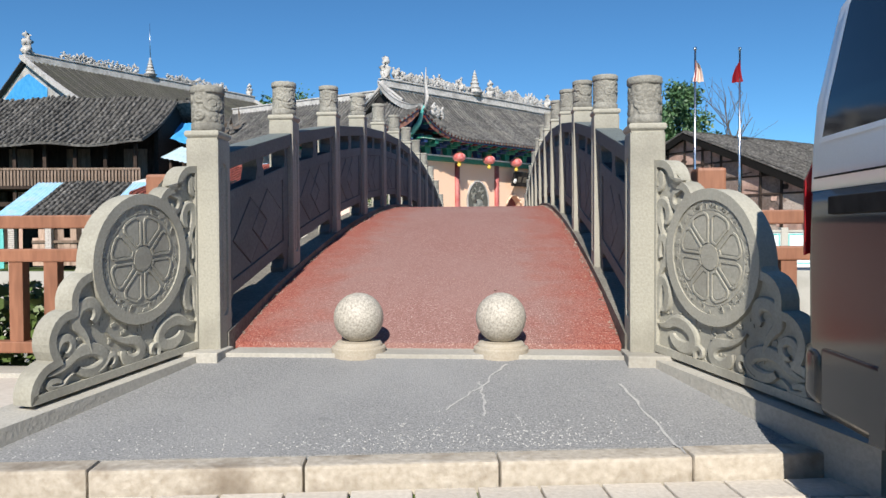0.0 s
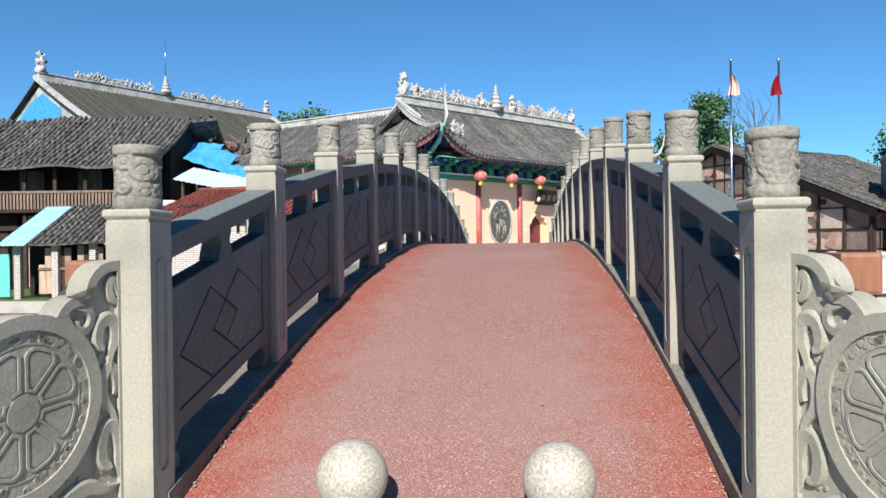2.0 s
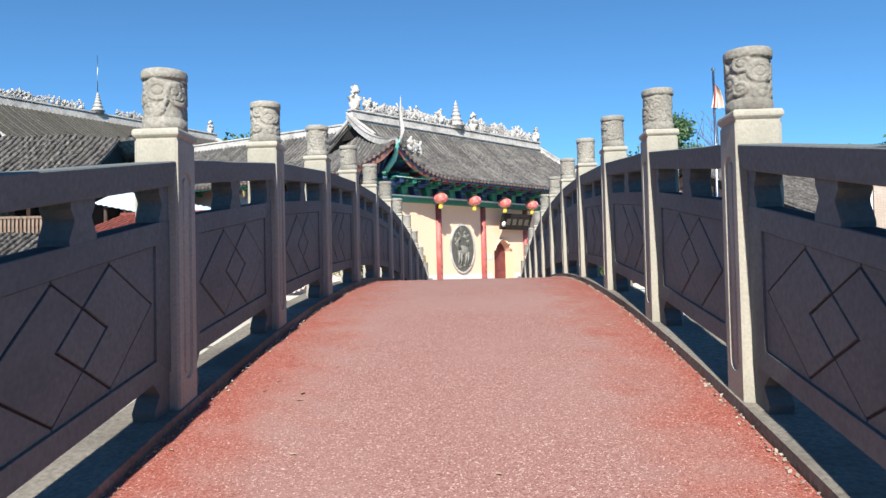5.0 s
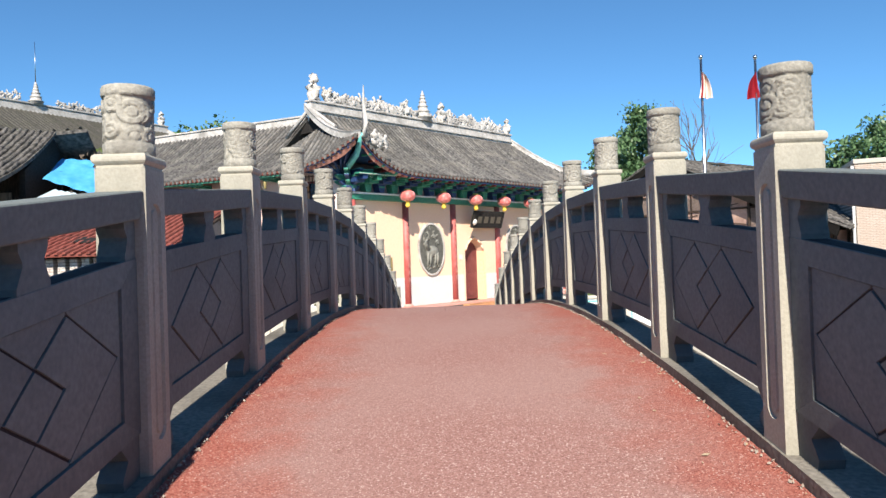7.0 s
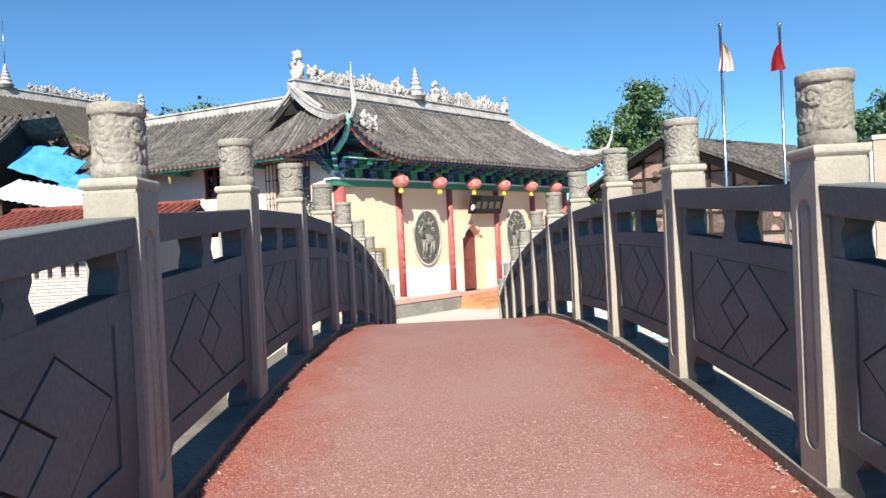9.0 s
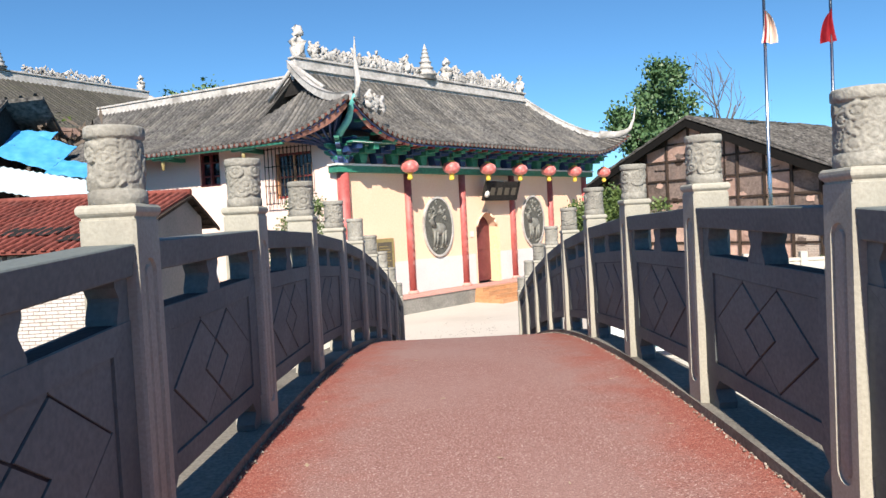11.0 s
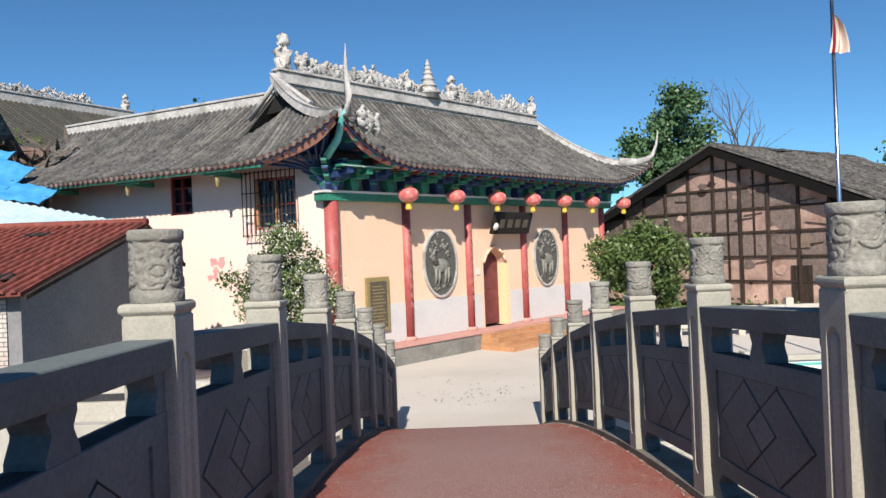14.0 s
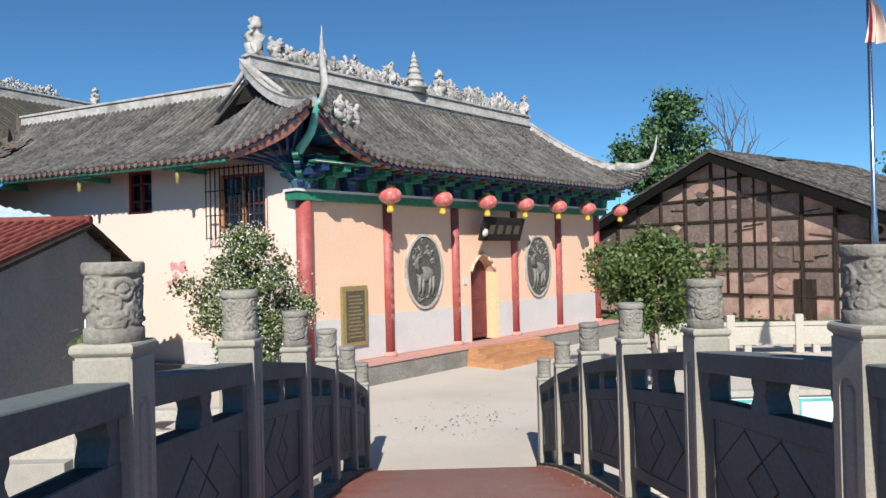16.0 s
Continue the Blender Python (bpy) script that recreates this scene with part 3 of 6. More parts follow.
def shaft_mesh():
    """A square shaft; both broad sides carry a long sunk channel with round ends and a raised tongue in it."""
    s, d, z0, z1 = POST, 0.013, -0.10, 1.19
    own = box(-s + d, s - d, -s, s, z0, z1)
    r, lo, hi = 0.052, 0.16, 1.00

    def stadium(rr):
        lower = [(rr * math.cos(radians(a)), lo + rr * math.sin(radians(a))) for a in range(180, 361, 15)]
        return lower + [(rr * math.cos(radians(a)), hi + rr * math.sin(radians(a))) for a in range(0, 181, 15)]

    hole, n = stadium(r), 26
    rect = []
    for i, (u, v) in enumerate(hole):
        q = (i % 13) / 12
        if i < 13:
            rect.append((-s, z0 + (lo - z0) * (1 - 4 * q)) if q < 0.25 else (s, z0 + (lo - z0) * (4 * q - 3)) if q > 0.75 else (-s + 4 * s * (q - 0.25), z0))
        else:
            rect.append((s, hi + (z1 - hi) * 4 * q) if q < 0.25 else (-s, hi + (z1 - hi) * (4 - 4 * q)) if q > 0.75 else (s - 4 * s * (q - 0.25), z1))
    for side in (-1, 1):
        loops = []
        for pts, x in ((rect, s - d), ([(u * 0.95, v) for u, v in rect], s), (hole, s), (stadium(r - 0.005), s - 0.012), (stadium(0.028), s - 0.012), (stadium(0.022), s - 0.004)):
            loops.append([own.verts.new((side * x, u, v)) for u, v in pts])
        for a, b in zip(loops, loops[1:]):
            for i in range(n):
                j = (i + 1) % n
                own.faces.new((a[i], a[j], b[j], b[i]) if side > 0 else (a[j], a[i], b[i], b[j]))
        own.faces.new(loops[-1] if side > 0 else loops[-1][::-1])
    return own


def neck_mesh():
    """A cove and a rounded square moulding between the shaft and the cap."""
    own, rings = bmesh.new(), []
    for h, z in ((POST, 1.188), (POST - 0.006, 1.191), (POST - 0.006, 1.199), (POST + 0.002, 1.207), (POST + 0.007, 1.214), (POST + 0.008, 1.222), (POST + 0.007, 1.233), (POST + 0.002, 1.241), (POST - 0.004, 1.244)):
        rings.append([own.verts.new((sx * h, sy * h, z)) for sx, sy in ((-1, -1), (1, -1), (1, 1), (-1, 1))])
    for p, q in zip(rings, rings[1:]):
        for k in range(4):
            own.faces.new((p[k], p[(k + 1) % 4], q[(k + 1) % 4], q[k]))
    own.faces.new(rings[-1])
    own.faces.new(rings[0][::-1])
    return own


def panel_pieces(L, rise):
    """The pieces of one bay's panel in a frame where x runs along the bay, sheared by the deck's slope."""
    lo, hi, x0, x1 = 0.17, 0.845, 0.0, L
    w, h = x1 - x0, hi - lo
    P = lambda u, v: (x0 + u * w, lo + v * h)
    a0, a1, b0, b1 = 0.10, 0.90, 0.13, 0.86
    c = 0.5
    l, r, dl, dr = 0.12, 0.88, 0.385, 0.615
    ml, mr = (l + dr) / 2, (dl + r) / 2
    k = (dr - dl) / (dr - l)
    qv = 0.5 * (b1 - b0) * k
    pieces = [
        [P(0, 0), P(1, 0), P(a1, b0), P(a0, b0)], [P(1, 0), P(1, 1), P(a1, b1), P(a1, b0)],
        [P(1, 1), P(0, 1), P(a0, b1), P(a1, b1)], [P(0, 1), P(0, 0), P(a0, b0), P(a0, b1)],
    ]
    t, b = b1 - 0.02, b0 + 0.02
    qv = (t - b) / 2 * k
    pieces += [
        [P(l, c), P(ml, b), P(0.5, c - qv), P(dl, c), P(0.5, c + qv), P(ml, t)],
        [P(r, c), P(mr, t), P(0.5, c + qv), P(dr, c), P(0.5, c - qv), P(mr, b)],
        [P(dl, c), P(0.5, c - qv), P(dr, c), P(0.5, c + qv)],
        [P(a0, b0), P(ml, b0), P(ml, b), P(l, c), P(ml, t), P(ml, b1), P(a0, b1)],
        [P(a1, b1), P(mr, b1), P(mr, t), P(r, c), P(mr, b), P(mr, b0), P(a1, b0)],
        [P(ml, b0), P(mr, b0), P(mr, b), P(0.5, c - qv), P(ml, b)], [P(mr, b1), P(ml, b1), P(ml, t), P(0.5, c + qv), P(mr, t)],
    ]
    return pieces, (x0, x1, lo, hi)


def shear(own, L, rise):
    for v in own.verts:
        v.co.z += rise * v.co.x / L
    return own


caps = [None, None, None]
shaft0 = neck0 = None
for side, sname in ((-1, "upstream"), (1, "downstream")):
    bal = thing("balustrade", "dark grey carved stone balustrade with pale posts along the arched bridge", "balustrade", group="bridge balustrades")
    for k in range(LAST + 1):
        y, z = k * BAY, deck_z(k * BAY)
        if shaft0 is None:
            post = part("post", shaft_mesh(), "stone", bal, "pale stone post with a recessed arched panel")
            neck0 = part("neck", neck_mesh(), "stone", post)
            shaft0 = post
            for i in range(3):
                caps[i] = part("cap", cap_mesh(20 + i), "capstone", post, "drum-shaped head carved with clouds")
                caps[i].matrix_basis = pose(0, 0, 1.243)
            for i in (1, 2):
                caps[i].parent = None
        else:
            post = new("post", shaft0.data)
            post.parent = bal
            again(neck0, Matrix(), post)
        post.matrix_basis = pose(side * HALF, y, z)
        c = (k + (side > 0)) % 3
        if post is not shaft0:
            again(caps[c], pose(0, 0, 1.243, 0, 0, 40 * (k * 3 % 7) + 90 * side), post)
    for k in range(LAST):
        ya, yb = k * BAY + POST - 0.002, (k + 1) * BAY - POST + 0.002
        L, rise = yb - ya, deck_z(yb) - deck_z(ya)
        turn = Matrix.Translation((side * HALF, ya, deck_z(ya))) @ pose(0, 0, 0, 0, 0, 90)
        pieces, (x0, x1, lo, hi) = panel_pieces(L, rise)
        # dark backing slab puts shade into the grooves between facing pieces
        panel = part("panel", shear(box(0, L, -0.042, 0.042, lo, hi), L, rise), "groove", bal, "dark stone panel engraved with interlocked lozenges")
        panel.matrix_basis = turn
        for n_, q in enumerate(pieces):
            t_ = 0.058 if n_ < 4 else 0.051 if n_ < 7 else 0.048
            own = prism(inset(q, 0.0065 if n_ in (4, 5, 6) else 0.004 if n_ > 6 else 0.0004), -t_, t_)
            part("facing_piece", shear(own, L, rise), "panel", panel)
        own = box(0, L, -0.092, 0.092, RAIL_TOP - 0.112, RAIL_TOP)
        for v in own.verts:
            v.co.y *= 0.84 if v.co.z < RAIL_TOP - 0.05 else 1.0
        bmesh.ops.bevel(own, geom=own.edges[:], offset=0.005, segments=1, affect="EDGES")
        part("handrail", shear(own, L, rise), "panel", panel, "dark stone handrail with a broad flat top")
        top = RAIL_TOP - 0.108
        prof = [(-0.088, hi - 0.005), (0.088, hi - 0.005), (0.088, hi + 0.02), (0.058, hi + 0.075), (0.056, hi + 0.088), (0.078, hi + 0.125), (0.078, top), (-0.078, top), (-0.078, hi + 0.125), (-0.056, hi + 0.088), (-0.058, hi + 0.075), (-0.088, hi + 0.02)]
        own = prism([(0.5 * L + px, pz) for px, pz in prof], -0.056, 0.056)
        part("baluster", shear(own, L, rise), "panel", panel)
        for xb, s in ((0.0, 1), (L, -1)):
            own = prism([(xb, hi - 0.002), (xb + s * 0.092, hi - 0.002), (xb + s * 0.092, hi + 0.02), (xb + s * 0.070, hi + 0.075), (xb + s * 0.070, hi + 0.088), (xb + s * 0.095, hi + 0.125), (xb + s * 0.095, top), (xb, top)], -0.054, 0.054)
            part("bracket", shear(own, L, rise), "panel", panel)
            own = prism([(xb, -0.04), (xb + s * 0.13, -0.04), (xb + s * 0.15, 0.04), (xb + s * 0.10, 0.10), (xb + s * 0.17, lo + 0.005), (xb, lo + 0.005)], -0.05, 0.05)
            part("foot", shear(own, L, rise), "panel", panel)
bpy.data.objects.remove(caps[1]), bpy.data.objects.remove(caps[2])


# ---- wing walls with carved drums ----
def arc(cx, cz, r, a0, a1, n):
    return [(cx + r * math.cos(radians(a0 + (a1 - a0) * i / n)), cz + r * math.sin(radians(a0 + (a1 - a0) * i / n))) for i in range(n + 1)]


def wing_wall(m, flip, slope):
    """x runs outwards from the end post, z up; the face is at -y."""
    w = thing("wing_wall", "carved grey stone wing wall with a flower drum", "wing wall", m, group="bridge wing walls")
    dr, dx, dz = 0.352, 0.495, 0.595
    outline = [(0, 0), (1.215, 0)]
    outline += arc(1.07, 0.03, 0.15, -11, 82, 8)
    outline += arc(0.975, 0.26, 0.14, -30, 88, 8)
    outline += arc(0.850, 0.435, 0.13, -8, 86, 7)
    outline += arc(dx, dz, dr, -1, 116, 20)
    outline += arc(0.235, 0.86, 0.125, 28, 118, 7)
    outline += arc(0.075, 0.97, 0.135, 0, 90, 7)
    outline += [(0.0, 1.105)]
    F = lambda pts: [(-x, z) for x, z in pts][::-1] if flip else pts
    sl = lambda own: shear(own, 1.0 if not flip else -1.0, slope)
    part("slab", sl(prism(F(outline), -0.03, 0.055)), "stone", w)
    rim = inset(outline, 0.042)
    own = bmesh.new()
    for i in range(len(outline)):
        j = (i + 1) % len(outline)
        q = [outline[i], outline[j], rim[j], rim[i]]
        prism(F(q), -0.052, -0.028, own)
    part("rim", sl(own), "stone", w, "plain raised border")
    own = bmesh.new()
    for r0, r1, y in ((0.355, 0.297, -0.058), (0.252, 0.246, -0.0505)):
        o, i_ = arc(dx, dz, r0, 0, 360, 40), arc(dx, dz, r1, 0, 360, 40)
        for i in range(40):
            prism(F([o[i], o[i + 1], i_[i + 1], i_[i]]), y, -0.028, own)
    part("drum_ring", sl(own), "stone", w, "thick ring of the drum")
    part("drum_face", sl(prism(F(arc(dx, dz, 0.298, 0, 358, 40)), -0.048, -0.02)), "stone", w)
    part("hub", sl(prism(F(arc(dx, dz, 0.066, 0, 350, 24)), -0.054, -0.045)), "stone", w)
    for i in range(8):
        a = 22.5 + 45 * i
        pet = arc(dx, dz, 0.076, a - 15, a + 15, 4) + arc(dx, dz, 0.203, a + 20, a + 20, 1)[:1] + arc(dx, dz, 0.223, a + 17, a + 17, 1)[:1] + arc(dx, dz, 0.236, a + 11, a - 11, 6) + arc(dx, dz, 0.223, a - 17, a - 17, 1)[:1] + arc(dx, dz, 0.203, a - 20, a - 20, 1)[:1]
        own = bmesh.new()
        pin = inset(pet, 0.011)
        for i0 in range(len(pet)):
            j0 = (i0 + 1) % len(pet)
            prism(F([pet[i0], pet[j0], pin[j0], pin[i0]]), -0.0535, -0.045, own)
        prism(F(inset(pet, 0.018)), -0.0505, -0.045, own)
        part("petal", sl(own), "stone", w)
    rnd = random.Random(3)
    own = bmesh.new()
    for i in range(110):
        a, r = rnd.uniform(0, 360), rnd.uniform(0.258, 0.289)
        x, z = dx + r * math.cos(radians(a)), dz + r * math.sin(radians(a))
        prism(F(arc(x, z, rnd.uniform(0.008, 0.016), 0, 300, 5)), -0.051, -0.045, own)
    part("beading", sl(own), "stone", w, "rough carved band round the drum")

    def scroll(cx, cz, rx, rz, rot, a0, sweep, wd, tail):
        """A fat cloud hook: a chamfered ribbon that comes in along a pointed tail and curls round a hollow."""
        sx, c_, s_ = (-1 if flip else 1), math.cos(radians(rot)), math.sin(radians(rot))

        def on(a, shrink):
            u, v = rx * shrink * math.cos(a), rz * shrink * math.sin(a)
            return Vector((cx + u * c_ - v * s_, cz + u * s_ + v * c_))

        pts, n = [], 26
        for i in range(n + 1):
            t = i / n
            pts.append(on(radians(a0 + sweep * t), 1.0 - 0.30 * t))
        d = (pts[0] - pts[1]).normalized()
        side = Vector((-d.y, d.x)) * (0.35 if sweep > 0 else -0.35)
        lead = [pts[0] + (d + side * (1 - k / 7)) * tail * (1 - k / 7) for k in range(7)]
        path = lead + pts
        own, prev, m_ = bmesh.new(), None, len(path) - 1
        for i, p in enumerate(path):
            q = (path[min(i + 1, m_)] - path[max(i - 1, 0)]).normalized()
            nrm = Vector((-q.y, q.x))
            t = i / m_
            w_ = wd * (0.10 + 0.95 * min(1.0, t / 0.32) ** 0.8) * (1.0 if t < 0.8 else 1.0 - 0.5 * (t - 0.8) / 0.2)
            ring = []
            for off, y in ((-1.0, -0.028), (-0.92, -0.042), (-0.78, -0.046), (0.55, -0.050), (0.86, -0.044), (1.0, -0.028)):
                e = p + nrm * off * w_ * 0.74
                ring.append(own.verts.new((sx * min(1.17, max(0.012, e.x)), y, max(0.02, e.y))))
            if prev:
                for k in range(5):
                    own.faces.new((prev[k], prev[k + 1], ring[k + 1], ring[k]))
            prev = ring
        bmesh.ops.recalc_face_normals(own, faces=own.faces)
        if sum(f.normal.y * f.calc_area() for f in own.faces) > 0:
            bmesh.ops.reverse_faces(own, faces=own.faces)
        return own

    for hook in ((0.87, 0.120, 0.120, 0.066, 8, 20, 300, 0.048, 0.14), (0.58, 0.105, 0.085, 0.058, 15, 70, 290, 0.046, 0.17), (0.255, 0.135, 0.120, 0.078, -8, 150, -320, 0.052, 0.11), (0.090, 0.330, 0.056, 0.105, 0, 210, -310, 0.044, 0.10),
                 (0.085, 0.590, 0.044, 0.085, 0, -70, 300, 0.040, 0.13), (0.100, 0.800, 0.056, 0.078, 8, 220, -300, 0.042, 0.10), (0.058, 0.985, 0.022, 0.052, -12, -90, 330, 0.026, 0.05), (0.875, 0.355, 0.080, 0.066, -20, -30, 290, 0.046, 0.15),
                 (1.07, 0.062, 0.052, 0.022, 12, 180, 320, 0.024, 0.06), (1.01, 0.225, 0.050, 0.048, 0, 0, 290, 0.030, 0.08), (0.215, 0.880, 0.045, 0.048, 0, 90, 280, 0.028, 0.08), (0.40, 0.075, 0.034, 0.030, 0, 200, -290, 0.022, 0.08), (0.72, 0.090, 0.030, 0.034, 0, 30, 280, 0.022, 0.08)):
        part("scroll", sl(scroll(*hook)), "stone", w)
    rnd = random.Random(13)
    own = bmesh.new()
    for i in range(260):
        x, z = rnd.uniform(0.04, 1.12), rnd.uniform(0.04, 0.98)
        if math.hypot(x - dx, z - dz) > 0.365 and z < 1.05 - 0.85 * x:
            prism(F(arc(x, z, rnd.uniform(0.008, 0.018), rnd.uniform(0, 90), 300, 5)), -0.036, -0.028, own)
    tagged(part("rough_ground", sl(own), "stone", w, "pecked ground between the scrolls"), kind="stuff")
    base = prism(F([(-0.03, -0.5), (1.55, -0.5), (1.55, -0.02), (-0.03, -0.02)]), -0.125, 0.15)
    part("plinth", sl(base), "concrete", w, "pale concrete plinth of the wing wall")
    return w


SLOPE_IN = -0.075
for s in (-1, 1):
    d = Vector((s * (0.25 if s < 0 else 0.40), -0.968 if s < 0 else -0.917))
    if s < 0:
        mm = pose(-1.40, -0.06, -0.075, 0, 0, math.degrees(math.atan2(-d.y, -d.x)))
        wing_wall(mm, True, SLOPE_IN)
    else:
        mm = pose(1.40, -0.06, -0.075, 0, 0, math.degrees(math.atan2(d.y, d.x)))
        wing_wall(mm, False, SLOPE_IN)
ze = deck_z(LAST * BAY)
for s in (-1, 1):
    d = Vector((s * 0.45, 0.893))
    if s < 0:
        wing_wall(pose(-1.36, LAST * BAY + 0.08, ze, 0, 0, math.degrees(math.atan2(d.y, d.x))), False, -0.12)
    else:
        wing_wall(pose(1.36, LAST * BAY + 0.08, ze, 0, 0, math.degrees(math.atan2(-d.y, -d.x))), True, -0.12)

# ramp down from the bridge to the courtyard
whole("exit_ramp", sheet(lambda a, b: ((-1 + 2 * a) * (1.5 + 0.8 * b), LAST * BAY + 0.26 + 2.0 * b, deck_z(LAST * BAY + 0.25) - 0.06 + (YARD + 0.012 - deck_z(LAST * BAY + 0.25) + 0.06) * min(1, b * 1.1)), 6, 8, 0.3), "yard", "pale concrete ramp at the end of the bridge", "ramp", kind="structure")

# ---- bollards ----
for x, y in ((-0.392, 0.0), (0.476, 0.02)):
    b = thing("bollard", "pale granite ball bollard on a round stepped base", "bollard", pose(x, y, -0.106), group="ball bollards")
    part("base", lathe([(0.166, -0.03), (0.166, 0.026), (0.160, 0.034), (0.146, 0.037), (0.143, 0.050), (0.132, 0.062), (0.07, 0.066)], 64), "granite_base", b).data.shade_flat()
    part("ball", lathe([(0.004, 0)] + [(0.152 * math.sin(math.pi * i / 20), 0.152 - 0.152 * math.cos(math.pi * i / 20)) for i in range(1, 20)] + [(0.004, 0.304)], 40, None, pose(0, 0, 0.054)), "granite", b, "polished speckled ball", True)

# ---- kerb and paving blocks ----
kerb = thing("kerb", "weathered kerb of long cream stones", "kerb", pose(0, -1.40, 0, 0, 0, math.degrees(math.atan(0.14))), kind="structure")
random.seed(11)
x = -6.0
while x < 7.5:
    w = random.uniform(0.78, 0.86)
    own = box(x, x + w - 0.006, -0.14 + random.uniform(-0.004, 0.004), -0.002, ROAD - 0.1, -0.298 + random.uniform(-0.003, 0.003), bevel=0.014)
    part("kerb_stone", own, "kerb", kerb)
    x += w
paving = thing("paving", "cream paving blocks laid along the kerb", "pavement", pose(0, -1.545, 0, 0, 0, math.degrees(math.atan(0.14))), kind="structure")
block = None
for r in range(8):
    for c in range(26):
        mm = pose(-3.0 + c * 0.25 + (r % 2) * 0.125, -0.02 - 0.205 * r - 0.1, ROAD - 0.06)
        if block is None:
            block = part("paving_block", box(-0.120, 0.120, -0.098, 0.098, 0, 0.062, bevel=0.008), "paver", paving)
            block.matrix_basis = mm
        else:
            again(block, mm, paving)

# ---- brown road railings on the near bank ----
for s in (-1, 1):
    rail = thing("road_railing", "brown wood-coloured concrete railing along the river bank", "railing", pose(0, 0.42, 0), group="road railings")
    x0 = 1.81
    for i in range(5):
        px = s * (x0 + i * 2.3)
        own = box(px - 0.08, px + 0.08, -0.08, 0.08, -0.42, 0.78, bevel=0.012)
        part("post", own, "brownrail", rail)
        own = box(px - 0.09, px + 0.09, -0.09, 0.09, 0.83, 1.02, bevel=0.02)
        box(px - 0.07, px + 0.07, -0.07, 0.07, 0.779, 0.832, own)
        part("post_head", own, "brownrail", rail)
        if i < 4:
            xa, xb = sorted((px + s * 0.08, px + s * 2.22))
            for z0, z1, d in ((0.66, 0.75, 0.06), (0.43, 0.52, 0.05), (-0.20, -0.12, 0.05)):
                part("rail", box(xa, xb, -d, d, z0, z1, bevel=0.01), "brownrail", rail)
            for j in range(8):
                bx = xa + 0.16 + j * 0.252
                part("baluster", box(bx - 0.05, bx + 0.05, -0.04, 0.04, -0.125, 0.435, bevel=0.006), "brownrail", rail)
    part("footing", box(min(s * 1.62, s * 11.3), max(s * 1.62, s * 11.3), -0.14, 0.14, -0.9, -0.32), "concrete", rail, "white concrete footing")


